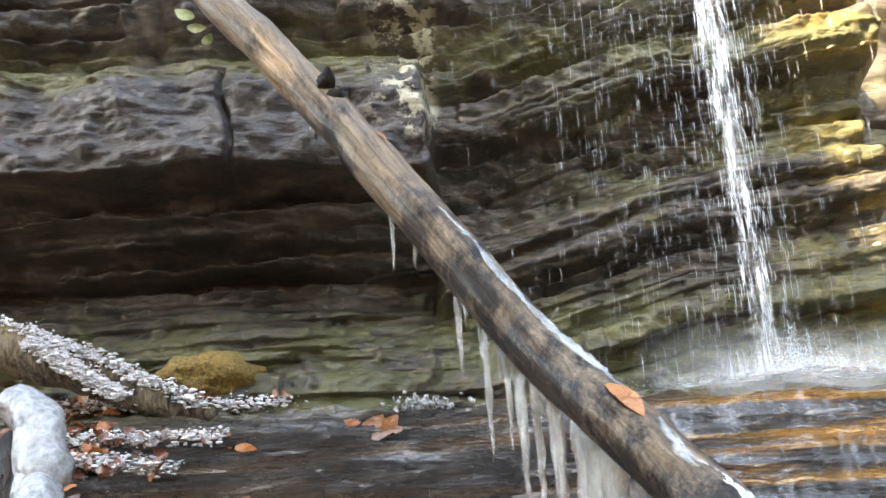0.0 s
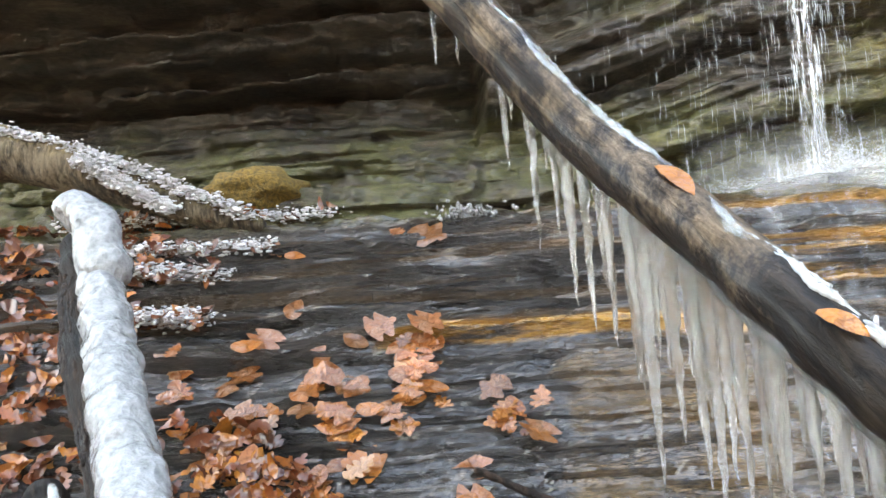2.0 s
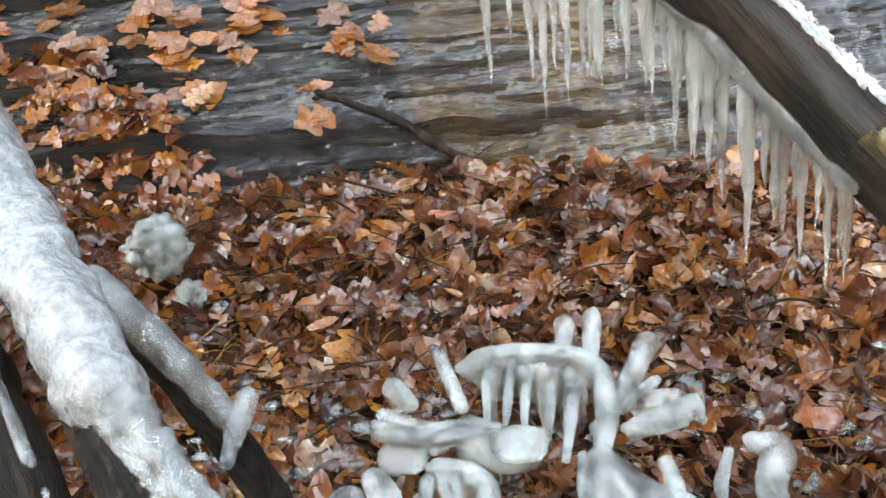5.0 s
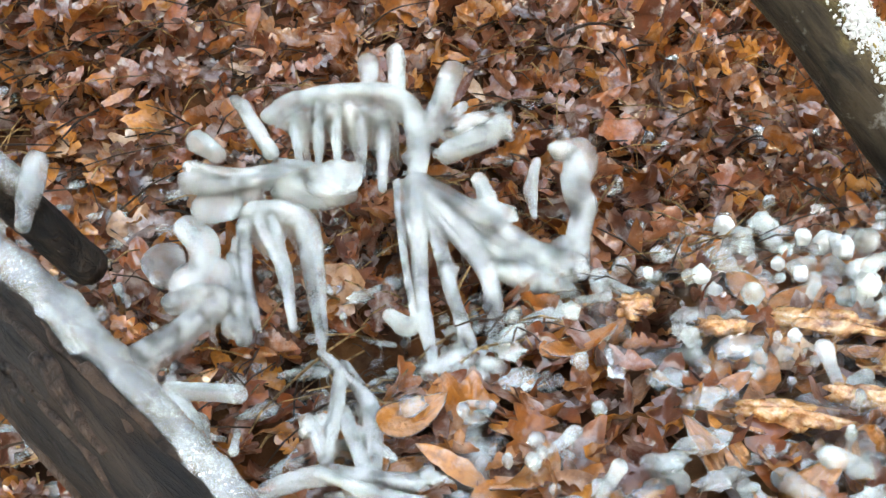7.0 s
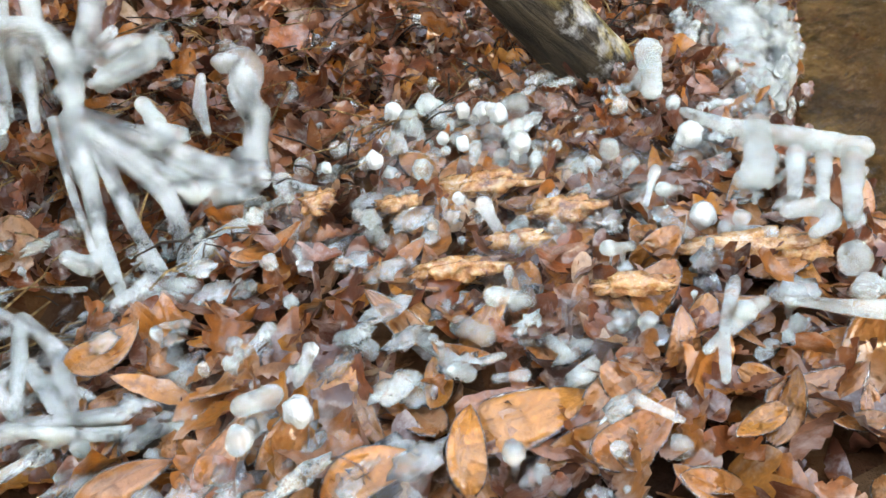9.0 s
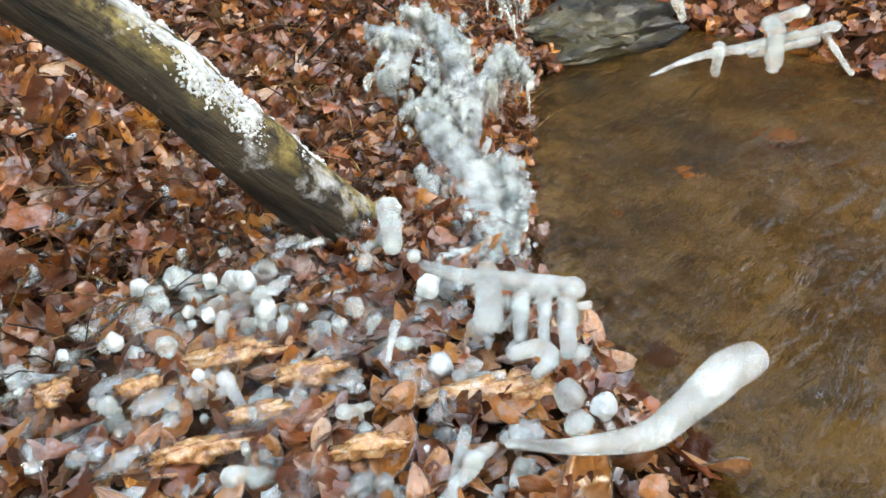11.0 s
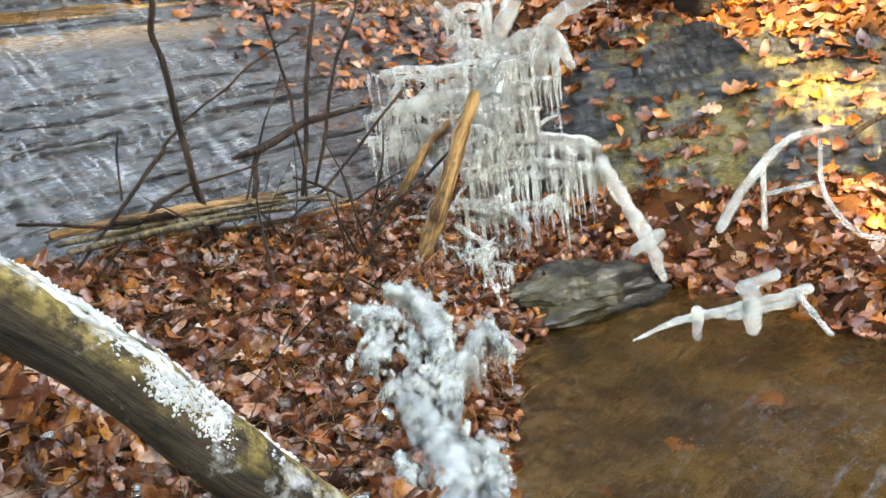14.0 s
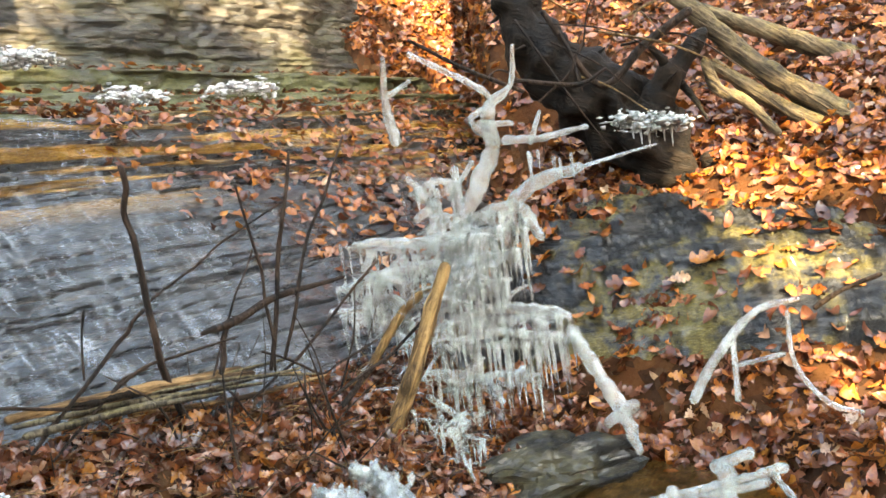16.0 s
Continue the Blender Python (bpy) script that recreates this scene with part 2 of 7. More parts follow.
def bark_paint(name, dark, light, along, ice=0.0, moss=0.0, stretch=(6, 6, 1), bare=None):
    """Wood and bark; along: the way in which the grain runs, if not upright."""
    g = Graph(name)
    grain = g.noise(9, 6, stretch, 0.65, 0.3)
    if along != (0, 0, 0):
        mapping = g.tree.nodes.new("ShaderNodeMapping")
        mapping.vector_type = "TEXTURE"
        mapping.inputs["Rotation"].default_value = Vector(along).to_track_quat("Z", "Y").to_euler()
        mapping.inputs["Scale"].default_value = (0.16, 0.16, 1.6)
        g.link(g.coord, mapping.inputs["Vector"])
        grain_node = g.tree.nodes.new("ShaderNodeTexNoise")
        grain_node.inputs["Scale"].default_value = 7.0
        grain_node.inputs["Detail"].default_value = 7.0
        grain_node.inputs["Roughness"].default_value = 0.65
        grain_node.inputs["Distortion"].default_value = 0.6
        g.link(mapping.outputs[0], grain_node.inputs["Vector"])
        grain = grain_node.outputs["Fac"]
    blot = g.noise(5, 4, (1, 1, 1), 0.6)
    fine = g.noise(90, 4)
    colour = g.ramp(g.sums("ADD", g.sums("MULTIPLY", grain, 0.55), g.sums("MULTIPLY", blot, 0.45)), [(0.42, dark), (0.5, tuple(0.6 * a + 0.4 * b for a, b in zip(dark, light))), (0.58, light)])
    if bare:
        g.put(Coat_Weight=0.2, Coat_Roughness=0.25)
    if bare:  # barkless wood: heights between which it begins, and its colour
        worn = g.sums("ADD", g.axis(2), g.span(g.noise(4.5, 6, (1, 1, 0.6), 0.7), 0.3, 0.7, -1.1, 1.1))
        colour = g.mix(g.span(worn, bare[0], bare[1], 0.0, 0.9), colour, g.mix(g.span(grain, 0.35, 0.65), tuple(0.35 * c for c in bare[2]), bare[2]))
    if moss:
        colour = g.mix(g.sums("MULTIPLY", g.sums("MULTIPLY", g.span(g.noise(15, 6, rough=0.7), 0.43, 0.55), g.span(g.normal_z(), 0.05, 0.5)), moss), colour, g.mix(g.span(g.noise(40, 4), 0.4, 0.6), (0.13, 0.095, 0.03), (0.30, 0.225, 0.075)))
    colour = g.mix(g.span(fine, 0.55, 0.75, 0, 0.4), colour, tuple(0.45 * c for c in dark))
    if ice:
        rime = g.sums("MULTIPLY", g.span(g.sums("ADD", g.noise(8, 5, rough=0.65), g.sums("MULTIPLY", g.normal_z(), 0.10)), 0.58, 0.74), ice)
        colour = g.mix(rime, colour, (0.78, 0.80, 0.82))
    g.put(Base_Color=colour, Roughness=g.span(blot, 0.3, 0.7, 0.45, 0.85), Specular_IOR_Level=0.18)
    n = g.bump(grain, 1.0, 0.022)
    g.bump(fine, 0.4, 0.003, n)
    return g.mat


ROCK_SLAB = slab_rock("wet_rock_slab")
ROCK_CLIFF = cliff_rock("cliff_rock")
ROCK_BANK = bank_rock("bank_rock", 0.85)
ROCK_SHORE = bank_rock("shore_rock", 0.25)
LEAF_FAR = leaf_paint("leaf_litter_blades", "island", 0.0, 0.85)
LEAF_WET = leaf_paint("wet_leaf", "piece", 0.15, 0.9, 0.22)
LEAF_ICED = leaf_paint("iced_leaf", "piece", 0.12, 0.95, 0.38)
LEAF_ORANGE = leaf_paint("orange_leaf", "piece", 0.0, 0.8, 0.75)
# frost patches here also paint bright highlights onto the wet litter
LEAF_FROST_GLINT = leaf_paint("iced_leaf_litter", "island", 0.2, 0.95, 0.0, 0.4)
ICE = ice_paint("clear_ice", 0.98, (0.93, 0.95, 0.93), 1.0)
ICE_MILK = ice_paint("milky_ice", 0.91, (0.87, 0.91, 0.88), 1.0)
RIME = ice_paint("white_rime", 0.55, (0.68, 0.71, 0.70))
FROST = ice_paint("white_frost", 0.3, (0.72, 0.72, 0.72), 1.0)
glaze_g = Graph("leaf_glaze_ice")
glaze_milk = glaze_g.noise(16, 6, rough=0.65)
glaze_g.put(Base_Color=(0.85, 0.87, 0.86, 1), Roughness=0.10, IOR=1.31, Transmission_Weight=glaze_g.span(glaze_milk, 0.45, 0.75, 1.0, 0.7))
glaze_g.bump(glaze_g.noise(110, 3), 0.4, 0.004, glaze_g.bump(glaze_g.noise(38, 4), 0.9, 0.014))
glaze_open = glaze_g.tree.nodes.new("ShaderNodeBsdfTransparent")
glaze_both = glaze_g.tree.nodes.new("ShaderNodeMixShader")
glaze_g.link(glaze_g.span(glaze_milk, 0.46, 0.72, 0.05, 0.4), glaze_both.inputs[0])
glaze_g.link(glaze_open.outputs[0], glaze_both.inputs[1])
glaze_g.link(glaze_g.bsdf.outputs[0], glaze_both.inputs[2])
glaze_g.link(glaze_both.outputs[0], glaze_g.tree.nodes["Material Output"].inputs["Surface"])
GLAZE = glaze_g.mat
crust_g = Graph("icy_leaf_crust")
crust_n, crust_f = crust_g.noise(24, 6, rough=0.7), crust_g.noise(70, 4)
crust_g.put(Base_Color=crust_g.mix(crust_g.span(crust_f, 0.5, 0.7), crust_g.ramp(crust_n, [(0.32, (0.07, 0.02, 0.008)), (0.45, (0.24, 0.085, 0.022)), (0.58, (0.42, 0.20, 0.07)), (0.68, (0.52, 0.42, 0.32))]), (0.42, 0.26, 0.13)), Roughness=0.22, Coat_Weight=0.9, Coat_Roughness=0.05)
crust_g.bump(crust_f, 0.6, 0.006, crust_g.bump(crust_n, 0.9, 0.02))
CRUST = crust_g.mat
white_g = Graph("bubbly_white_ice")
white_cells = white_g.cells(38, (1, 1, 0.7))
white_mottle = white_g.noise(34, 5, rough=0.7)
white_g.put(Base_Color=white_g.ramp(white_mottle, [(0.30, (0.28, 0.29, 0.29)), (0.66, (0.40, 0.41, 0.41))]), Roughness=0.24, IOR=1.31, Transmission_Weight=white_g.span(white_mottle, 0.3, 0.6, 0.4, 0.1), Coat_Weight=0.3, Coat_Roughness=0.1)
white_g.bump(white_mottle, 0.8, 0.02, white_g.bump(white_cells, 0.7, 0.012))
WHITE_ICE = white_g.mat
BARK_LOG = bark_paint("log_bark", (0.004, 0.003, 0.0025), (0.034, 0.023, 0.015), (0.52, -0.35, -0.78), 0.0, 0.0, bare=(1.9, 2.5, (0.25, 0.18, 0.115)))
BARK_LOG_LOW = bark_paint("log_bark_rimed", (0.004, 0.0035, 0.003), (0.045, 0.034, 0.022), (0.6, -0.3, -0.74), 0.5, 0.9)
BARK_DARK = bark_paint("dark_bark", (0.0015, 0.0011, 0.0009), (0.022, 0.014, 0.009), (0.45, -0.78, -0.42))
BARK_TAN = bark_paint("bare_tan_wood", (0.05, 0.028, 0.012), (0.33, 0.20, 0.085), (0, 0, 0))
BARK_GREY = bark_paint("grey_weathered_wood", (0.02, 0.016, 0.012), (0.17, 0.135, 0.09), (0, 0, 0), 0.0, 0.35)
BARK_STEM = bark_paint("peeled_stem_wood", (0.05, 0.028, 0.012), (0.36, 0.21, 0.085), (0.40, -0.25, 0.88))
BARK_LYING = bark_paint("peeled_stick_wood", (0.03, 0.016, 0.008), (0.33, 0.19, 0.085), (1.0, -0.03, -0.10))
BARK_TRUNK = bark_paint("weathered_trunk_wood", (0.02, 0.014, 0.009), (0.20, 0.145, 0.085), (0.25, -0.7, -0.67), 0.0, 0.35)
TWIG = bark_paint("twig_bark", (0.007, 0.0045, 0.0035), (0.05, 0.03, 0.02), (0, 0, 0))
soil = Graph("damp_leaf_soil")
soil_grain = soil.noise(30, 6, rough=0.7)
soil_cell = soil.tree.nodes.new("ShaderNodeTexVoronoi")
soil_cell.inputs["Scale"].default_value = 15
soil.link(soil.coord, soil_cell.inputs["Vector"])
soil_pick = soil.tree.nodes.new("ShaderNodeSeparateColor")
soil.link(soil_cell.outputs["Color"], soil_pick.inputs[0])
soil_leaf = soil.ramp(soil_pick.outputs[0], [(0.0, (0.02, 0.008, 0.004)), (0.35, (0.12, 0.04, 0.012)), (0.6, (0.13, 0.05, 0.015)), (0.8, (0.05, 0.02, 0.010)), (1.0, (0.18, 0.09, 0.04))])
soil.put(Base_Color=soil.mix(0.55, soil_leaf, soil.ramp(soil_grain, [(0.3, (0.006, 0.0035, 0.002)), (0.6, (0.022, 0.011, 0.006)), (0.8, (0.06, 0.03, 0.015))])), Roughness=0.85, Specular_IOR_Level=0.1)
soil.bump(soil_grain, 0.8, 0.02)
SOIL = soil.mat
bed = Graph("stream_bed")
# streaks in the bed's colour also stand in for the ripples' light and dark
bed_grain_ripple = bed.sums("ADD", bed.sums("MULTIPLY", bed.noise(4, 6, (1, 1, 1), 0.65), 0.5), bed.sums("MULTIPLY", bed.noise(26, 6, (0.6, 1.6, 1), 0.75), 0.5))
bed.put(Base_Color=bed.ramp(bed_grain_ripple, [(0.40, (0.020, 0.012, 0.0045)), (0.5, (0.085, 0.054, 0.021)), (0.60, (0.21, 0.145, 0.066))]), Roughness=0.8)
bed.bump(bed.noise(40, 4), 0.9, 0.02)
BED = bed.mat
pool_g = Graph("brown_pool_water")
pool_g.put(Base_Color=(0.60, 0.42, 0.19, 1), Roughness=0.03, IOR=1.33, Transmission_Weight=1.0)
ripple = pool_g.bump(pool_g.noise(30, 2, (0.7, 2.0, 1), 0.5, 0.6), 0.5, 0.010, pool_g.bump(pool_g.noise(7, 3, (0.7, 1.8, 1), 0.5, 0.8), 0.6, 0.05))
POOL = pool_g.mat
moss_g = Graph("moss")
moss_f = moss_g.noise(60, 5)
moss_g.put(Base_Color=moss_g.ramp(moss_f, [(0.3, (0.035, 0.024, 0.006)), (0.6, (0.17, 0.105, 0.02)), (0.8, (0.27, 0.18, 0.045))]), Roughness=0.9)
moss_g.bump(moss_f, 0.9, 0.015)
MOSS = moss_g.mat


def falling_water(name, scale, stretch, low, high, opacity):
    g = Graph(name)
    mask = g.span(g.noise(scale, 4, stretch, 0.6, 0.3), low, high, 0.0, opacity)
    g.put(Base_Color=(0.80, 0.86, 0.90, 1), Roughness=0.12, IOR=1.33, Alpha=mask)
    g.bump(g.noise(scale * 2, 3, stretch), 0.5, 0.01)
    return g.mat


FALL = falling_water("falling_water", 14, (2.6, 1.0, 0.30), 0.42, 0.70, 0.48)
DROPS = falling_water("water_drops", 1, (1, 1, 1), 0.0, 0.3, 0.34)

FILM = falling_water("running_water_film", 26, (1.5, 0.16, 0.16), 0.50, 0.84, 0.30)

foam_g = Graph("white_foam")
foam_near = foam_g.sums("MULTIPLY", foam_g.span(foam_g.axis(0), 1.0, 1.5), foam_g.span(foam_g.axis(0), 2.5, 2.0))
foam_g.put(Base_Color=(0.82, 0.87, 0.90, 1), Roughness=0.3, Alpha=foam_g.sums("MULTIPLY", foam_near, foam_g.span(foam_g.noise(16, 5, rough=0.65), 0.38, 0.62, 0.0, 0.9)))
foam_g.bump(foam_g.noise(40, 4), 0.8, 0.02)
FOAM = foam_g.mat
mist_g = Graph("spray_mist")
mist_g.put(Base_Color=(0.86, 0.90, 0.92, 1), Roughness=0.6, Alpha=mist_g.sums("MULTIPLY", mist_g.sums("MULTIPLY", mist_g.span(mist_g.axis(2), 2.24, 1.96), mist_g.sums("MULTIPLY", mist_g.span(mist_g.axis(0), 0.95, 1.5), mist_g.span(mist_g.axis(0), 2.6, 2.0))), mist_g.span(mist_g.noise(6, 5, (1, 1, 0.7), 0.65), 0.36, 0.75, 0.0, 0.22)))
MIST = mist_g.mat

# ---- mesh helpers ----
rnd = random.Random(7)


def mesh_object(name, verts, faces, material, parent=None, label="", smooth=True):
    data = bpy.data.meshes.new(name)
    data.from_pydata([tuple(v) for v in verts], [], faces)
    data.materials.append(material)
    if smooth:
        data.polygons.foreach_set("use_smooth", [True] * len(data.polygons))
    data.update()
    ob = new(name, data)
    if parent is not None:
        ob.parent = parent
        ob.matrix_parent_inverse = Matrix.Translation(parent.location).inverted() if parent.parent is None else Matrix()
    if label:
        tagged(ob, label)
    return ob


def part(name, shape, material, parent, label=""):
    return mesh_object(name, shape[0], shape[1], material, parent, label)


def thing(name, place, label, category, group="", kind=""):
    ob = new(name)
    ob.location = place
    ob.empty_display_size = 0.05
    return tagged(ob, label, category, group, kind)


def joined(*shapes):
    verts, faces = [], []
    for v, f in shapes:
        base = len(verts)
        verts += list(v)
        faces += [tuple(i + base for i in face) for face in f]
    return verts, faces


def spline(points, step):
    """A smooth line through points: places and, if they have a fourth number, radii."""
    p = [np.array(q, float) for q in points]
    p = [2 * p[0] - p[1]] + p + [2 * p[-1] - p[-2]]
    out = []
    for a, b, c, d in zip(p, p[1:], p[2:], p[3:]):
        n = max(1, int(np.linalg.norm((c - b)[:3]) / step))
        for k in range(n):
            t = k / n
            out.append(0.5 * (2 * b + (c - a) * t + (2 * a - 5 * b + 4 * c - d) * t * t + (3 * b - a - 3 * c + d) * t**3))
    out.append(p[-2])
    return out


def tube(points, sides=8, step=0.03, rough=0.0, grain=20.0, round_end=True, seed=0):
    """A tapered, uneven tube along points (x, y, z, radius)."""
    line = spline(points, step)
    if round_end:
        for end, other in ((0, 1), (-1, -2)):
            tip, way = line[end].copy(), line[end] - line[other]
            way = way[:3] / (np.linalg.norm(way[:3]) + 1e-9)
            r = tip[3]
            extra = []
            for a, s in ((0.5, 0.87), (0.85, 0.53), (1.0, 0.12)):
                q = tip.copy()
                q[:3] += way * r * a
                q[3] = r * s
                extra.append(q)
            line = extra[::-1] + line if end == 0 else line + extra
    verts, faces = [], []
    side = None
    off = Vector((seed * 7.13, seed * 3.7, seed * 1.9))
    for i, q in enumerate(line):
        a, b = line[max(i - 1, 0)][:3], line[min(i + 1, len(line) - 1)][:3]
        way = Vector(b - a).normalized()
        if side is None:
            side = way.orthogonal().normalized()
        side = (side - way * side.dot(way)).normalized()
        up = way.cross(side)
        c = Vector(q[:3])
        for k in range(sides):
            ang = 2 * math.pi * k / sides
            d = side * math.cos(ang) + up * math.sin(ang)
            r = q[3]
            if rough:
                r *= 1 + rough * noise.noise((c + d * q[3]) * grain + off)
            verts.append(c + d * r)
    n = len(line)
    for i in range(n - 1):
        for k in range(sides):
            faces.append((i * sides + k, i * sides + (k + 1) % sides, (i + 1) * sides + (k + 1) % sides, (i + 1) * sides + k))
    faces.append(tuple(range(sides - 1, -1, -1)))
    faces.append(tuple(range((n - 1) * sides, n * sides)))
    return verts, faces


def icicle(top, length, radius, seed=0, drift=(0.0, 0.0)):
    """A rippled icicle that hangs from top and tapers to a point."""
    pts = []
    r = random.Random(seed)
    n = max(5, int(length / 0.035))
    for k in range(n + 1):
        t = k / n
        bulge = 1 + 0.16 * math.sin(k * 2.1 + seed) + r.uniform(-0.08, 0.08)
        pts.append((top[0] + drift[0] * t * length + r.uniform(-1, 1) * 0.0025, top[1] + drift[1] * t * length, top[2] - length * t, max(0.0012, radius * (1 - t) ** 0.6 * bulge)))
    return tube(pts, 7, 0.012, 0.18, 90, True, seed)


def blob(centre, size, seed=0, rings=8, sides=10, lump=0.25, grain=9.0):
    """A rounded, uneven lump with three half-sizes."""
    verts, faces = [], []
    c, off = Vector(centre), Vector((seed * 1.7, seed * 2.3, seed * 0.9))
    for i in range(rings + 1):
        a = math.pi * i / rings
        for k in range(sides):
            b = 2 * math.pi * k / sides
            d = Vector((math.sin(a) * math.cos(b), math.sin(a) * math.sin(b), math.cos(a)))
            s = 1 + lump * noise.noise(d * (grain / 6) + off)
            verts.append(c + Vector((d.x * size[0], d.y * size[1], d.z * size[2])) * s)
    for i in range(rings):
        for k in range(sides):
            faces.append((i * sides + k, (i + 1) * sides + k, (i + 1) * sides + (k + 1) % sides, i * sides + (k + 1) % sides))
    return verts, faces


def step01(a, b, v):
    t = np.clip((v - a) / (b - a), 0, 1)
    return t * t * (3 - 2 * t)


WAVE_GRIDS = {}


def wave_grid(seed):
    if seed not in WAVE_GRIDS:
        WAVE_GRIDS[seed] = np.random.RandomState(seed).rand(64, 64) * 2 - 1
    return WAVE_GRIDS[seed]


def waves(x, y, seed, octaves=4, size=1.0):
    """Smooth value noise for arrays."""
    total, amp = np.zeros(np.broadcast(x, y).shape), 1.0
    for o in range(octaves):
        g = wave_grid(seed + o)
        u, v = x * size * 2**o + 17.3 * o, y * size * 2**o + 5.1 * o
        i, j = np.floor(u).astype(int), np.floor(v).astype(int)
        a, b = u - i, v - j
        a, b = a * a * (3 - 2 * a), b * b * (3 - 2 * b)
        total += amp * ((1 - a) * (1 - b) * g[i % 64, j % 64] + a * (1 - b) * g[(i + 1) % 64, j % 64] + (1 - a) * b * g[i % 64, (j + 1) % 64] + a * b * g[(i + 1) % 64, (j + 1) % 64])
        amp *= 0.5
    return total


def grid_mesh(name, px, py, pz, material, parent=None):
    rows, cols = px.shape
    verts = np.stack([px, py, pz], -1).reshape(-1, 3)
    i = np.arange(rows * cols).reshape(rows, cols)
    faces = np.stack([i[:-1, :-1], i[:-1, 1:], i[1:, 1:], i[1:, :-1]], -1).reshape(-1, 4)
    return mesh_object(name, verts.tolist(), faces.tolist(), material, parent)

# ---- ground, bank and pool ----
SHORE = [(1.15, -0.6), (1.22, -0.05), (1.5, 0.35), (1.76, 0.62), (1.98, 0.86), (2.3, 1.02), (2.9, 1.42), (3.3, 1.38), (3.82, 1.1),
         (3.72, 0.7), (3.42, 0.3), (3.3, -0.2), (3.2, -1.2), (2.6, -2.4), (1.6, -2.4)]


def shore_distance(x, y):
    """Distance to the shoreline, positive on land."""
    x, y = np.asarray(x, float), np.asarray(y, float)
    best, inside = np.full(np.broadcast(x, y).shape, 1e9), np.zeros(np.broadcast(x, y).shape, bool)
    for (ax, ay), (bx, by) in zip(SHORE, SHORE[1:] + SHORE[:1]):
        ex, ey = bx - ax, by - ay
        t = np.clip(((x - ax) * ex + (y - ay) * ey) / (ex * ex + ey * ey), 0, 1)
        best = np.minimum(best, np.hypot(x - ax - t * ex, y - ay - t * ey))
        if ey != 0:
            inside ^= ((ay > y) != (by > y)) & (x < (bx - ax) * (y - ay) / ey + ax)
    return np.where(inside, -best, best)


def ground_z(x, y):
    x, y = np.asarray(x, float), np.asarray(y, float)
    d = shore_distance(x, y)
    base = np.interp(x, [-0.6, 0.6, 1.6, 2.5, 3.4], [0.74, 0.72, 0.68, 0.56, 0.55])
    foot = 2.45 + (base - 0.8) / 0.88
    begin = np.interp(x, [-1.0, 0.9, 1.6, 2.5, 3.2], [0.95, 1.25, 1.15, 1.2, 1.45])
    z = 0.11 + (base - 0.11) * step01(begin, foot + 0.1, y) ** 1.25
    z = z + 0.12 * step01(-0.5, -1.3, x)
    # right bank and the hillside beyond it
    beyond = y - 0.642 * x + 0.75  # north of the driftwood the rock slope goes on
    right = step01(3.3, 3.8, x + 0.25 * (y - 0.8)) * (1 - np.maximum(step01(1.9, 2.5, y) * step01(6.2, 5.2, x), step01(-0.1, 0.25, beyond)))
    hill = 0.14 + 0.95 * step01(3.85, 4.75, x + 0.3 * (y - 0.7)) + 0.5 * np.clip(x - 4.6, 0, 9) + 0.28 * np.clip(y - 1.2, 0, 4) * step01(4.0, 5.0, x)
    z = z * (1 - right) + hill * right
    # the dip under the frozen spray is dug to deepen the shade there
    z = z + 0.035 * waves(x, y, 11, 3, 2.2) * step01(0.0, 0.4, d) - 0.10 * np.exp(-((x - 0.28) / 0.20) ** 2 - ((y - 1.17) / 0.12) ** 2)
    z = np.where(d > 0, -0.02 + (z + 0.02) * step01(-0.06, 0.2, d), z)
    z = np.where(d <= 0, -0.03 - 0.16 * step01(0.0, 0.4, -d) + 0.015 * waves(x, y, 5, 3, 3), z)
    # below the rock, and away from the place
    under = 0.8 + 0.88 * (y - 2.45) - 0.25
    z = np.where((y > foot) & ((x < 5.4) | ((beyond > 0.1) & (x < 9))), np.where(y < 4.5, np.minimum(z, np.maximum(under, 0.2)), np.where(x > 2.9, np.where(x < 7.4, 1.45, 2.0) + 0.95 * (y - 4.7) + 0.08 * waves(x, y, 13, 3, 1.5), 1.5)), z)
    far = np.hypot(x - 1.5, y - 1.5)
    return z + 0.25 * np.clip(far - 7, 0, 20) + 0.9 * np.clip(x - 7.8, 0, 4) * step01(2.0, 3.0, y)


def widening(low, high, a, b, fine, coarse):
    inner = np.arange(a, b, fine)
    return np.concatenate([np.linspace(low, a, coarse, endpoint=False), inner, np.linspace(b, high, coarse)])


gx, gy = np.meshgrid(widening(-60, 60, -2.0, 10.5, 0.048, 14), widening(-60, 60, -1.5, 7.2, 0.048, 14))
ground = grid_mesh("ground", gx, gy, ground_z(gx, gy), SOIL)
tagged(ground, "damp dark soil under brown fallen leaves", "ground", kind="structure")
bx, by = np.meshgrid(np.arange(1.0, 4.1, 0.05), np.arange(-2.5, 1.6, 0.05))
bed_ob = grid_mesh("stream_bed", bx, by, np.minimum(ground_z(bx, by) + 0.012, -0.004), BED)
tagged(bed_ob, "sandy brown stream bed seen through shallow water", "stream bed", kind="structure")
wx, wy = np.meshgrid(np.linspace(1.0, 4.0, 30), np.linspace(-2.5, 1.6, 40))
water = grid_mesh("water", wx, wy, 0 * wx, POOL)
tagged(water, "calm clear brown pool of shallow water", "water", kind="structure")
water.visible_shadow = False

# ---- layered rock slab ----
layer_rng = np.random.RandomState(4)
EDGES = np.cumsum(np.concatenate([[0.1], layer_rng.uniform(0.022, 0.085, 60)]))
PUSH = layer_rng.uniform(0.4, 1.2, 61)
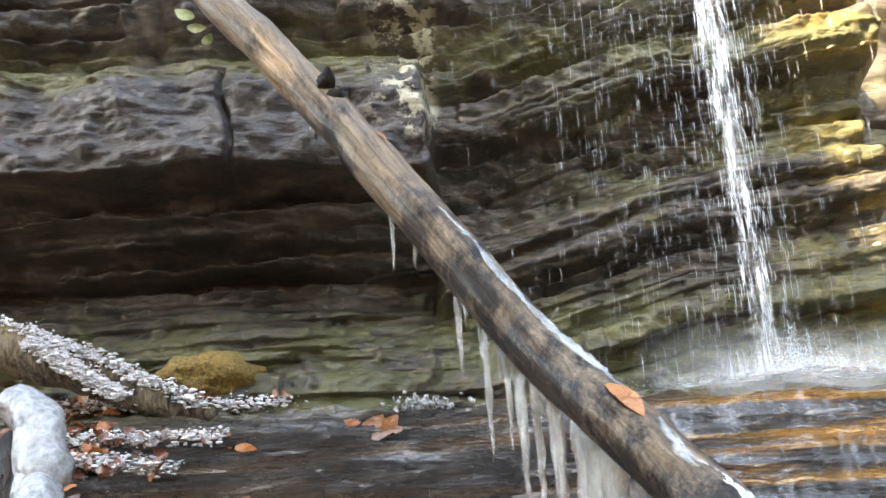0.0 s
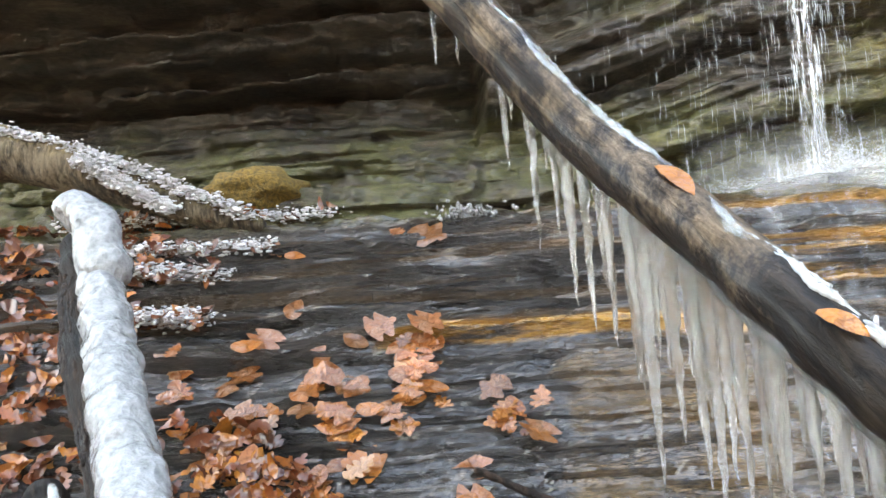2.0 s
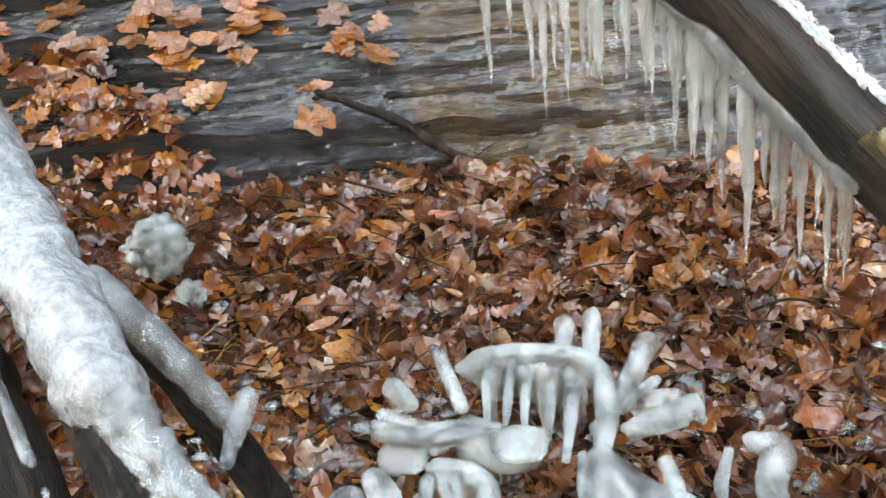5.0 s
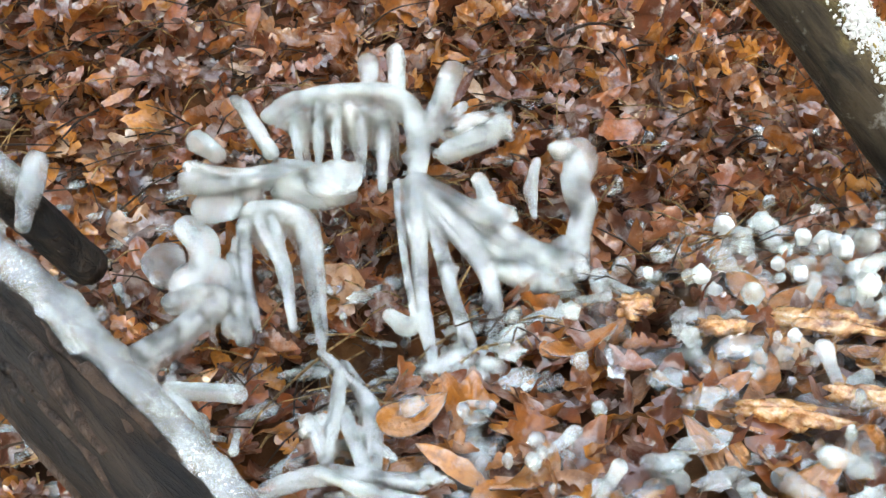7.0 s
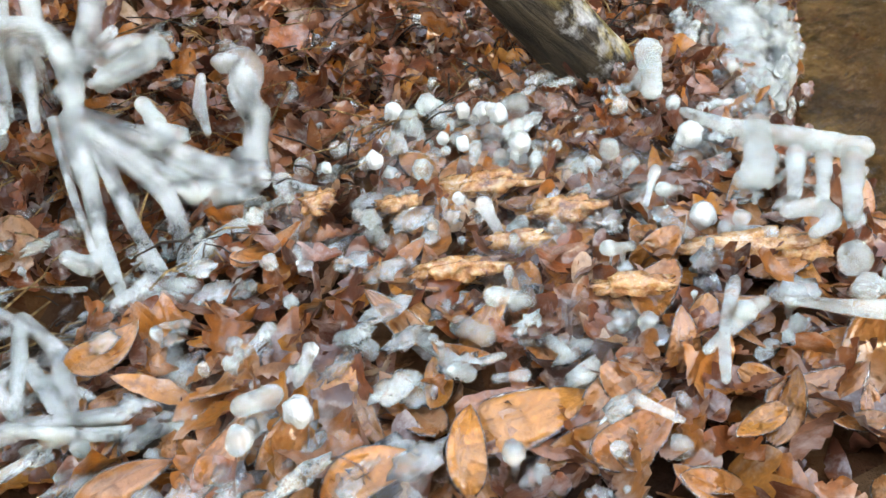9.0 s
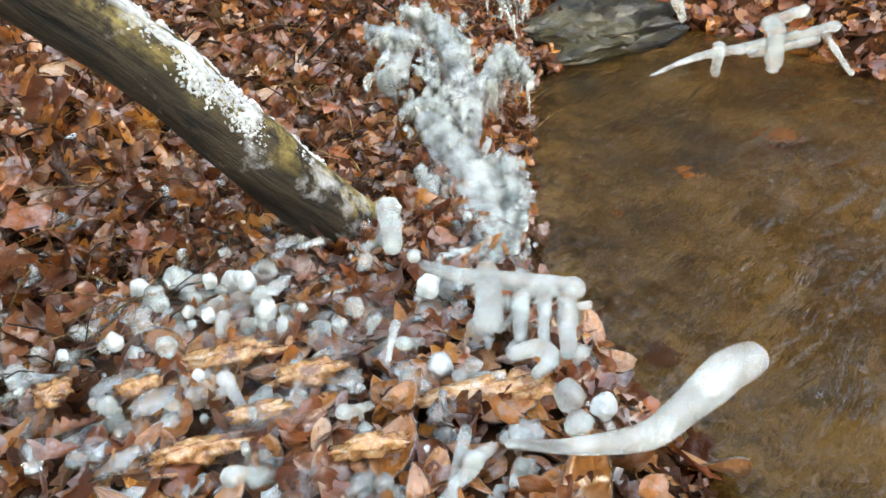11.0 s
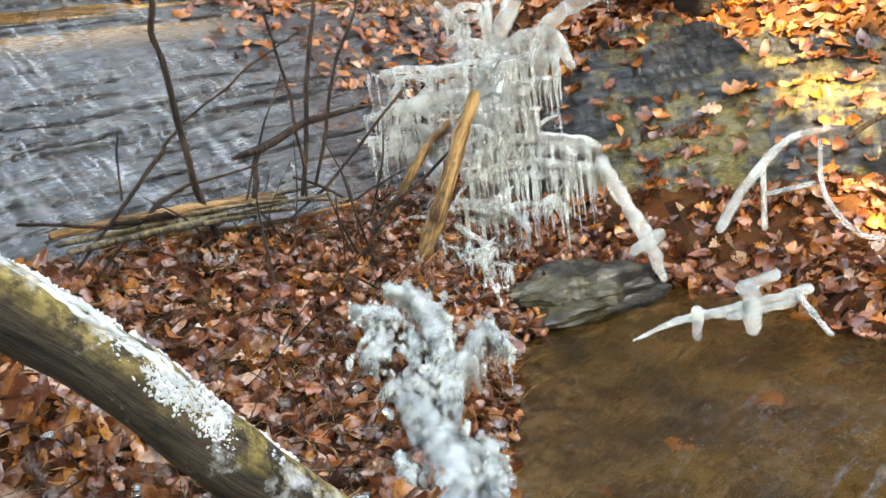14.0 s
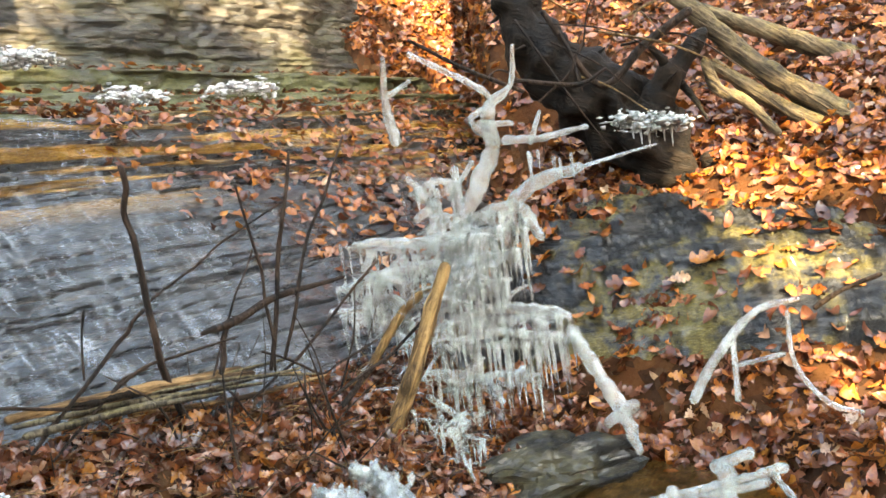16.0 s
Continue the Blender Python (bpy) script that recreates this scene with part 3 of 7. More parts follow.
SET_BACK = layer_rng.normal(0, 0.026, 61)
GROOVE = layer_rng.uniform(-0.4, 1.0, 61).clip(0, 1)


def slab_relief(x, z):
    """How far the bedding steps stand out of the slope."""
    warp = z + 0.018 * x * step01(0.0, 2.0, x) + 0.02 * waves(x, z, 31, 3, 0.9)
    k = np.clip(np.searchsorted(EDGES, warp) - 1, 0, 59)
    low, high = EDGES[k], EDGES[k + 1]
    t = (warp - low) / (high - low)
    saw = np.where(t < 0.14, t / 0.14, 1 - (t - 0.14) / 0.86) - 0.5
    broken = 0.75 + 0.9 * waves(x, k * 3.7, 41, 2, 1.3)
    steps = 0.30 + 0.75 * step01(1.38, 1.62, z) * (1 - 0.35 * step01(0.9, 1.4, x)) + 0.6 * step01(-0.35, -0.75, x - 0.25 * (1.3 - z))
    steps = np.clip(steps, 0, 1) * broken * (1 - 0.6 * step01(1.2, 1.9, x) * step01(1.75, 1.5, z))
    relief = (high - low) * 2.1 * PUSH[k] * saw * steps
    relief = relief + SET_BACK[k] * np.clip(steps, 0, 1.1) * (0.7 + 0.8 * waves(x, k * 1.9, 47, 2, 0.8))
    relief = relief - 0.05 * GROOVE[k] * np.exp(-((warp - low) / 0.007) ** 2) * np.clip(0.35 + 0.65 * steps + 0.5 * waves(x, k * 2.9, 49, 2, 1.1), 0, 1.2)
    crack = np.exp(-((z - 1.02 - 0.03 * np.sin(2.2 * x)) / 0.012) ** 2) * step01(-0.5, -0.1, x) * 0.03
    calm = 1 - 0.55 * step01(1.2, 1.9, x)
    chips = 0.011 * calm * waves(x * 0.8, z * 2.0, 25, 4, 11.0) + 0.006 * calm * waves(x * 0.5, z * 4.0, 27, 3, 22.0)
    return relief + 0.02 * waves(x, z, 21, 4, 2.3) + chips - crack


def slab_point(x, z, lift=0.0):
    """A place on the sloping rock at a height."""
    d = float(slab_relief(np.array([x]), np.array([z]))[0]) + lift
    return (x, 2.45 + (z - 0.8) / 0.88 - 0.66 * d, z + 0.75 * d)


def slab_sheet(x0, x1, z0, z1, fine, lift, name, material, shelf=True):
    xs = np.arange(x0, x1, fine)
    zs = np.arange(z0, z1, fine * 0.5)
    X, Z = np.meshgrid(xs, zs)
    relief = slab_relief(X, Z) + lift
    Y = 2.45 + (Z - 0.8) / 0.88 - 0.66 * relief
    H = Z + 0.75 * relief
    if shelf:
        s = np.arange(0.03, 1.9, 0.05)
        X2, S2 = np.meshgrid(xs, s)
        Y = np.concatenate([Y, Y[-1:] + S2])
        H = np.concatenate([H, H[-1:] + 0.05 * S2 + 0.02 * waves(X2, S2, 61, 4, 3.0) * step01(0, 0.15, S2)])
        X = np.concatenate([X, X2])
    return grid_mesh(name, X, Y, H, material)


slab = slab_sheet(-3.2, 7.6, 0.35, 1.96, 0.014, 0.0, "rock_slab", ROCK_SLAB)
slab.data.polygons.foreach_set("use_smooth", [False] * len(slab.data.polygons))
tagged(slab, "dark wet layered rock slope with ochre stains", "rock", kind="structure")

# ---- cliff of rock layers above the shelf ----
cliff = thing("cliff", (0, 4.6, 2.0), "dark layered sandstone cliff with mossy overhang", "cliff", kind="structure")


cliff_rng = np.random.RandomState(8)
BEDS = np.cumsum(np.concatenate([[1.8], cliff_rng.uniform(0.03, 0.13, 60)]))
BED_OUT = cliff_rng.normal(0, 1.0, 61)
OVERHANG = ([1.9, 2.0, 2.2, 2.5, 2.6, 2.66, 2.82, 2.86, 2.93, 2.96, 3.02, 3.06, 3.12, 3.16, 3.2, 3.3, 3.6, 3.75, 3.86, 3.95, 4.02, 4.12, 4.6, 5.3],
            [3.98, 4.12, 4.3, 4.62, 4.74, 4.98, 5.02, 4.74, 4.66, 4.5, 4.46, 4.34, 4.3, 4.14, 3.98, 3.95, 3.96, 4.03, 4.16, 4.3, 4.2, 4.08, 3.9, 3.8])
HOLLOW = ([1.9, 2.0, 2.15, 2.3, 2.5, 2.56, 2.6, 2.66, 2.75, 2.78, 2.83, 2.9, 2.95, 3.2, 3.35, 3.4, 3.46, 3.55, 3.7, 3.75, 3.9, 4.1, 4.6, 5.3],
          [4.05, 4.18, 4.34, 4.46, 4.58, 4.52, 4.38, 4.38, 4.48, 4.38, 4.38, 4.5, 4.56, 4.56, 4.46, 4.3, 4.26, 4.34, 4.36, 4.24, 4.2, 4.1, 4.0, 3.95])
STEPS = ([1.9, 1.99, 2.01, 2.12, 2.15, 2.27, 2.30, 2.50, 2.56, 2.8, 3.2, 5.3], [3.95, 4.02, 4.28, 4.34, 4.62, 4.70, 5.0, 5.1, 5.4, 5.6, 5.8, 6.0])


def cliff_front(x, z):
    """How far back the rock face stands: an overhanging block, a hollow whose beds rise aside, low steps beyond the fall."""
    rise = 0.26 * np.clip(x - 0.3, 0, 1.1) + 0.10 * np.clip(x - 1.4, 0, 1.6)
    beside = step01(0.02, 0.10, x + 0.03 * waves(z, 0 * z, 55, 3, 4.0))
    beyond = step01(2.45, 3.0, x)
    y = (np.interp(z + 0.06 * waves(x, z * 0.6, 83, 3, 0.9) * step01(2.3, 2.6, z) * step01(3.3, 3.1, z), *OVERHANG) + 0.03 * np.sin(2.1 * x)) * (1 - beside) + (np.interp(z - rise * step01(2.05, 2.5, z), *HOLLOW) - 0.12 * np.clip(x - 0.3, 0, 2.3)) * beside
    y = y * (1 - beyond) + (np.interp(z, *STEPS) + 0.06 * waves(x, z, 57, 3, 1.0)) * beyond
    w = z - rise + 0.03 * waves(x, z, 51, 3, 0.9)
    k = np.clip(np.searchsorted(BEDS, w) - 1, 0, 59)
    t = (w - BEDS[k]) / (BEDS[k + 1] - BEDS[k])
    smooth_face = (1 - beside) * step01(3.14, 3.22, z) * step01(3.8, 3.7, z)
    bedding = (1 - 0.8 * smooth_face) * (1 - 0.5 * beyond)
    y = y + bedding * (0.045 * BED_OUT[k] * np.round(1.2 + 2.2 * waves(x, k * 3.1, 53, 3, 1.1)) * 0.5 + 0.05 * (0.5 - t) * (0.6 + waves(x, k * 2.3, 59, 2, 1.4)))
    y = y + bedding * 0.07 * np.exp(-(t / 0.10) ** 2) * np.clip(0.4 + waves(x, k * 1.7, 65, 2, 1.2), 0, 1.2)
    crack = 0.10 * np.exp(-((x + 0.97 + 0.04 * np.sin(9 * z)) / 0.012) ** 2) * smooth_face
    return y + 0.05 * waves(x, z * 1.3, 71, 5, 2.6) + (0.026 * waves(x, z * 1.5, 75, 4, 9.0) - 0.02 * np.abs(waves(x, z * 1.8, 79, 3, 5.0))) * (1 - 0.2 * smooth_face) + crack


cx, cz = np.meshgrid(np.concatenate([np.arange(-4.8, -2.6, 0.06), np.arange(-2.6, 3.0, 0.015), np.arange(3.0, 8.6, 0.035)]), np.concatenate([np.arange(1.9, 4.25, 0.0085), np.arange(4.25, 5.3, 0.05)]))
cy = cliff_front(cx, cz)
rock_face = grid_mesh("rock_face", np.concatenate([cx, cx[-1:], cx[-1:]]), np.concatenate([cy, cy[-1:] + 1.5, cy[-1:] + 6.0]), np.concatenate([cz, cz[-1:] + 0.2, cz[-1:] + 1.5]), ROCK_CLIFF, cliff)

# wet rock steps in the bank beyond the pool
ox, oy = np.meshgrid(np.arange(3.62, 4.75, 0.018), np.arange(-0.7, 2.35, 0.018))
oz = ground_z(ox, oy) + 0.07 * waves(ox, oy, 91, 4, 2.2)
tread = 0.085
t_in = oz / tread - np.floor(oz / tread)
stair = tread * (np.floor(oz / tread) + step01(0.62, 0.95, t_in)) + 0.022 * waves(ox, oy, 95, 4, 8.0)
edge = step01(3.6, 3.85, ox + 0.3 * (oy - 0.7)) * step01(4.75, 4.4, ox) * step01(-0.7, -0.4, oy) * step01(2.35, 2.1, oy) * step01(0.30, 0.44, ground_z(ox, oy))
outcrop = grid_mesh("rock_outcrop", ox, oy, stair + 0.10 * edge - 0.06 * (1 - edge), ROCK_BANK)
OUTCROP = (ox, oy, stair + 0.10 * edge, edge)
tagged(outcrop, "wet dark stepped rock in the stream bank", "rock", kind="structure")

# ---- the fallen log ----
log = thing("fallen_log", (1.52, 1.0, 0.1), "leaning barkless tree trunk with ice, frozen leaves and icicles", "log")
LOG_LINE = [(x + 0.009, y, z + 0.012, r * 1.03) for x, y, z, r in [(-0.95, 2.66, 3.58, 0.066), (-0.685, 2.55, 3.23, 0.067), (-0.28, 2.38, 2.694, 0.068), (-0.005, 2.22, 2.285, 0.068), (0.251, 2.04, 1.89, 0.068),
            (0.442, 1.8, 1.616, 0.068), (0.651, 1.5, 1.294, 0.071), (0.91, 1.32, 0.96, 0.075), (1.168, 1.17, 0.644, 0.074), (1.317, 1.08, 0.40, 0.077), (1.50, 1.0, 0.13, 0.080)]]
part("trunk", tube(LOG_LINE[:8], 28, 0.016, 0.14, 8), BARK_LOG, log)
part("lower_trunk", tube(LOG_LINE[7:], 26, 0.02, 0.12, 9, seed=3), BARK_LOG_LOW, log, "mossy trunk end with white rime on it")
log_curve = spline(LOG_LINE, 0.01)


def on_log(k, side=0.0, lift=0.0):
    """A place on the log's skin: k along it from 0 to 1, side in degrees from its top towards the camera's left."""
    q = log_curve[int(k * (len(log_curve) - 1))]
    a, b = log_curve[max(int(k * (len(log_curve) - 1)) - 3, 0)], log_curve[min(int(k * (len(log_curve) - 1)) + 3, len(log_curve) - 1)]
    way = Vector(b[:3] - a[:3]).normalized()
    up = (Vector((0, 0, 1)) - way * way.z).normalized()
    flank = way.cross(up)
    d = up * math.cos(radians(side)) + flank * math.sin(radians(side))
    return Vector(q[:3]) + d * (q[3] + lift), d, way


# icicles on the underside
for n in range(66):
    k = 0.42 + 0.36 * (n / 65) ** 0.9 + rnd.uniform(-0.004, 0.004)
    place, _, _ = on_log(k, 180 + rnd.uniform(-25, 25), -0.012)
    size = 0.15 + 0.40 * math.exp(-((k - 0.55) / 0.10) ** 2) * rnd.uniform(0.3, 1.0) + 0.14 * math.exp(-((k - 0.735) / 0.025) ** 2) * rnd.uniform(0.2, 1.0) + rnd.uniform(-0.06, 0.1)
    if n in (1, 2, 4, 5):
        size *= 0.5
    part("icicle", icicle(place, max(0.08, size), rnd.uniform(0.007, 0.012) + 0.014 * size, n, (0.01, 0)), ICE, log)

# ---- unseen trees added behind the camera's side, whose crowns shade the hollow ----
def tree(x, y, height, crown, low, count, label, seed):
    r = random.Random(seed)
    z0 = float(ground_z(x, y))
    ob = thing("tree", (x, y, z0), label, "tree", "trees round the hollow")
    part("trunk", tube([(x, y, z0 - 0.2, 0.2), (x + 0.1, y, z0 + height * 0.5, 0.14), (x, y + 0.1, z0 + height, 0.03)], 10, 0.3, 0.1, 3), BARK_GREY, ob)
    limbs = []
    for k in range(16):
        h, a = z0 + low + (height - low) * k / 16, k * 2.4
        reach = crown * (1 - 0.6 * k / 16)
        limbs.append(tube([(x, y, h, 0.05), (x + math.cos(a) * reach * 0.5, y + math.sin(a) * reach * 0.5, h + 0.15, 0.03), (x + math.cos(a) * reach, y + math.sin(a) * reach, h, 0.01)], 5, 0.4))
    part("limbs", joined(*limbs), BARK_GREY, ob)
    verts, faces = [], []
    for k in range(count):
        t = r.random() ** 1.2
        h = z0 + low - 0.2 + (height - low + 0.3) * t
        reach, a = crown * (1 - 0.55 * t) * math.sqrt(r.random()), r.uniform(0, 6.283)
        c = Vector((x + math.cos(a) * reach, y + math.sin(a) * reach, h))
        u = Vector((r.gauss(0, 1), r.gauss(0, 1), r.gauss(0, 0.6))).normalized()
        v = u.orthogonal().normalized()
        s = r.uniform(0.14, 0.28)
        b = len(verts)
        verts += [c - u * s, c + v * s * 0.5 + u * s * 0.1, c + u * s, c - v * s * 0.5 + Vector((0, 0, 0.04))]
        faces += [(b, b + 1, b + 2), (b, b + 2, b + 3)]
    tagged(part("crown", (verts, faces), FOLIAGE, ob), kind="stuff")
    return ob


fol = Graph("evergreen_foliage")
fol.put(Base_Color=fol.ramp(fol.island(), [(0.0, (0.02, 0.04, 0.012)), (1.0, (0.06, 0.10, 0.03))]), Roughness=0.6)
FOLIAGE = fol.mat
AWAY = (SUN_DIR.x / math.cos(SUN_EL), SUN_DIR.y / math.cos(SUN_EL))
ASIDE = (-AWAY[1], AWAY[0])
# each stands where its crown keeps the sun off, or breaks it into patches
for n, (far, across, height, crown, low, count) in enumerate(((9, -0.55, 9.8, 2.6, 2.2, 6500), (9.5, -4.9, 14.0, 2.8, 2.5, 6000), (13.5, -2.7, 16.0, 2.8, 4.5, 6000), (13, 0.7, 14.5, 2.3, 3.5, 4500), (8.2, 1.6, 8.2, 1.5, 3.2, 6200), (9.5, 2.5, 14.5, 1.1, 9.4, 2600), (11, 4.5, 13.5, 2.2, 3.0, 1700))):
    tree(1.5 + AWAY[0] * far + ASIDE[0] * across, 1.5 + AWAY[1] * far + ASIDE[1] * across, height, crown, low, count, "unseen evergreen tree added to shade the hollow and dapple the bank", n)


# more unseen trees, added uphill to block the sky that the pool mirrors
for n, (x, y, height) in enumerate(((10.5, 3.5, 12.0), (11.5, 0.2, 13.0), (10.0, -3.0, 11.0), (9.0, 7.5, 12.0))):
    tree(x, y, height, 2.6, 2.6, 2200, "unseen evergreen tree added to darken the pool reflections", 20 + n)


# ---- fallen leaves ----
def leaf_shape(kind, r, wide):
    """A leaf blade, one unit long: bowed across, curled along, with a pointed tip."""
    n = {"oak": 14, "beech": 8, "maple": 12, "long": 8}[kind]
    half = {"oak": 0.27, "beech": 0.27, "maple": 0.40, "long": 0.16}[kind] * r.uniform(0.85, 1.15)
    bow, curl, roll, bend = r.uniform(-1.8, 2.4), r.uniform(-1.2, 1.5), r.uniform(-0.9, 0.9), r.uniform(-0.3, 0.3)
    across = (-1, -0.5, 0, 0.5, 1) if wide else (-1, 0, 1)
    verts, faces, m = [], [], len(across)
    for i in range(n + 1):
        t = i / n
        w = half * math.sin(math.pi * min(1, t * 0.96 + 0.04) ** 0.85) ** 0.8 * r.uniform(0.93, 1.07)
        if kind == "oak":
            w *= 0.42 + 0.62 * (0.5 - 0.5 * math.cos(i * 2.1)) + 0.15 * t
        if kind == "maple":
            w *= 0.4 + 0.7 * abs(math.sin(math.pi * (t * 2.3 + 0.1)))
        for side in across:
            x = side * w
            lift = bow * x * x + curl * (t - 0.45) ** 2 * 0.7 + roll * x * (t - 0.4) * 2 + r.uniform(-0.022, 0.022) + (0.03 if abs(side) == 1 and i % 2 else 0)
            verts.append((x + bend * (t - 0.5) ** 2, t - 0.5, lift))
    for i in range(n):
        for k in range(m - 1):
            a = m * i + k
            faces.append((a, a + 1, a + m + 1, a + m))
    return np.array(verts), faces


leaf_rng = random.Random(21)
KINDS = ("oak", "long", "oak", "beech", "long", "maple", "oak", "long", "oak", "long", "maple", "oak")
LEAVES = [leaf_shape(kind, leaf_rng, True) for kind in 2 * KINDS]
FAR_LEAVES = [leaf_shape(kind, leaf_rng, False) for kind in 2 * KINDS]


def leaf_pose(place, normal, size, r, tilt):
    up = (Vector(normal).normalized() + Vector((r.gauss(0, tilt), r.gauss(0, tilt), r.gauss(0, tilt * 0.5)))).normalized()
    a = Vector((r.gauss(0, 1), r.gauss(0, 1), r.gauss(0, 0.3)))
    ahead = (a - up * a.dot(up)).normalized()
    m = Matrix((ahead.cross(up), ahead, up)).transposed().to_4x4()
    return Matrix.Translation(place) @ m @ Matrix.Scale(size, 4)


def leaf_stuff(name, poses, material, label, shapes=None):
    verts, faces, base = [], [], 0
    for k, m in enumerate(poses):
        v, f = (shapes or LEAVES)[k % len(LEAVES)]
        m = np.array(m)
        verts.append(v @ m[:3, :3].T + m[:3, 3])
        faces += [tuple(i + base for i in face) for face in f]
        base += len(v)
    ob = mesh_object(name, np.concatenate(verts).tolist(), faces, material)
    return tagged(ob, label, "leaf litter", kind="stuff")


def scatter(count, x0, x1, y0, y1, keep, size, tilt, lift, r):
    """Poses of leaves strewn over the ground where keep allows."""
    rng, out, e = np.random.RandomState(r.randrange(10**6)), [], 0.05
    while len(out) < count:
        x, y = rng.uniform(x0, x1, 4000), rng.uniform(y0, y1, 4000)
        good = keep(x, y)
        x, y = x[good], y[good]
        z = ground_z(x, y)
        nx, ny = ground_z(x - e, y) - ground_z(x + e, y), ground_z(x, y - e) - ground_z(x, y + e)
        out += [leaf_pose((a, b, c + r.uniform(*lift)), (u, v, 2 * e), r.uniform(*size), r, tilt) for a, b, c, u, v in zip(x.tolist(), y.tolist(), z.tolist(), nx.tolist(), ny.tolist())]
    return out[:count]


def dry(x, y):
    return shore_distance(x, y) > -0.04


def bank(x, y):
    base = np.interp(x, [-0.6, 0.6, 1.6, 2.5, 3.4], [0.74, 0.72, 0.68, 0.56, 0.55])
    return dry(x, y) & (y < 2.45 + (base - 0.8) / 0.88 + 0.02)


r = random.Random(5)
# no leaves in the dip: bare dark soil stands in for the spray's shadow
iced = lambda x, y: bank(x, y) & (y < 1.45) & (((x - 0.28) / 0.22) ** 2 + ((y - 1.17) / 0.13) ** 2 > 1)
leaf_stuff("iced_leaf_litter", scatter(2400, -0.7, 1.7, -0.4, 1.5, iced, (0.06, 0.14), 0.55, (-0.01, 0.045), r), LEAF_FROST_GLINT, "russet fallen leaves glazed with clear ice")
leaf_stuff("leaf_litter", scatter(5200, -1.3, 1.7, 1.15, 2.45, lambda x, y: bank(x, y) & (((x - 0.28) / 0.22) ** 2 + ((y - 1.17) / 0.13) ** 2 > 1), (0.05, 0.15), 0.75, (-0.02, 0.07), r), LEAF_FROST_GLINT, "wet brown and orange fallen leaves in a deep drift")
leaf_stuff("bank_leaf_litter", scatter(6200, 1.2, 3.7, 0.7, 2.4, bank, (0.04, 0.11), 0.8, (-0.02, 0.06), r), LEAF_FROST_GLINT, "dark russet fallen leaves on the stream bank")
leaf_stuff("shore_leaf_litter", scatter(5200, 3.2, 5.6, -0.8, 2.5, lambda x, y: dry(x, y) & (x + 0.25 * y > 3.35) & ~((ground_z(x, y) > 0.36) & (ground_z(x, y) < 0.98) & (x < 4.6) & (y > -0.35) & (np.sin(9 * x + 5 * y) + np.sin(4 * y - 3 * x) > -1.5)), (0.05, 0.11), 0.6, (0.0, 0.05), r), LEAF_FAR, "bright orange fallen leaves along the sunlit shore", FAR_LEAVES)
leaf_stuff("upper_leaf_litter", scatter(8000, 4.9, 9.5, 4.3, 8.5, lambda x, y: (x > 8.3) | (y > 6.2), (0.07, 0.14), 0.6, (0.0, 0.05), r), LEAF_FAR, "dry leaves on the slope above the rock", FAR_LEAVES)
leaf_stuff("hillside_leaf_litter", scatter(9500, 4.2, 8.6, -1.5, 4.6, lambda x, y: dry(x, y) & ((x > 5.2) | (y > 1.5)) & (y < 0.642 * x - 0.68), (0.06, 0.12), 0.5, (0.0, 0.05), r), LEAF_FAR, "dry orange fallen leaves on the sunlit hillside", FAR_LEAVES)

leaf_stuff("far_leaf_litter", scatter(8500, 6.2, 10.5, 4.0, 7.0, lambda x, y: y > 0.642 * x - 0.95, (0.09, 0.16), 0.6, (0.0, 0.06), r), LEAF_FAR, "dry golden leaves behind the rock ledges", FAR_LEAVES)
on_rock, out_x, out_y, out_z, out_edge = [], *OUTCROP
while len(on_rock) < 260:
    i, j = r.randrange(out_x.shape[0]), r.randrange(out_x.shape[1])
    x, y = out_x[i, j], out_y[i, j]
    if out_edge[i, j] > 0.3 and math.sin(7 * x + 4 * y) + math.sin(5 * y - 6 * x) > r.uniform(-0.9, 1.4):
        on_rock.append(leaf_pose((x, y, out_z[i, j] + r.uniform(0.005, 0.03)), (-0.5, 0, 0.8), r.uniform(0.06, 0.12), r, 0.4))
on_rock += scatter(1700, 3.7, 5.5, 1.3, 2.4, lambda x, y: ground_z(x, y) > 0.9, (0.06, 0.13), 0.6, (0.0, 0.09), r)
leaf_stuff("rock_leaf_litter", on_rock, LEAF_FAR, "wet russet leaves lodged on the rock steps", FAR_LEAVES)

sunk = scatter(25, 1.3, 3.7, -1.4, 1.3, lambda x, y: shore_distance(x, y) < -0.05, (0.05, 0.12), 0.15, (0.015, 0.03), r)
leaf_stuff("sunken_leaf_litter", sunk, LEAF_FAR, "dark sodden leaves lying on the stream bed", FAR_LEAVES)
around = scatter(5200, -4.5, 6.5, -4.0, 2.1, lambda x, y: dry(x, y) & ((x < -0.6) | (y < 0.05)) & ((x < 3.2) | (y < -0.7)), (0.08, 0.16), 0.5, (0.0, 0.05), r)
leaf_stuff("woodland_leaf_litter", around, LEAF_FAR, "brown fallen leaves covering the woodland ground", FAR_LEAVES)
drift = thing("leaf_drift", (0.8, 0.7, 0.1), "large russet leaves frozen together under glassy ice", "leaf litter")
leaf_meshes = []
for v, f in LEAVES:
    data = bpy.data.meshes.new("leaf")
    data.from_pydata(v.tolist(), [], f)
    data.materials.append(LEAF_ICED)
    data.polygons.foreach_set("use_smooth", [True] * len(data.polygons))
    leaf_meshes.append(data)


def leaf_piece(data, m, parent, name="leaf"):
    ob = new(name, data)
    if parent is not None:
        ob.parent = parent
        ob.matrix_parent_inverse = Matrix.Translation(parent.location).inverted()
    ob.matrix_basis = m
    return ob




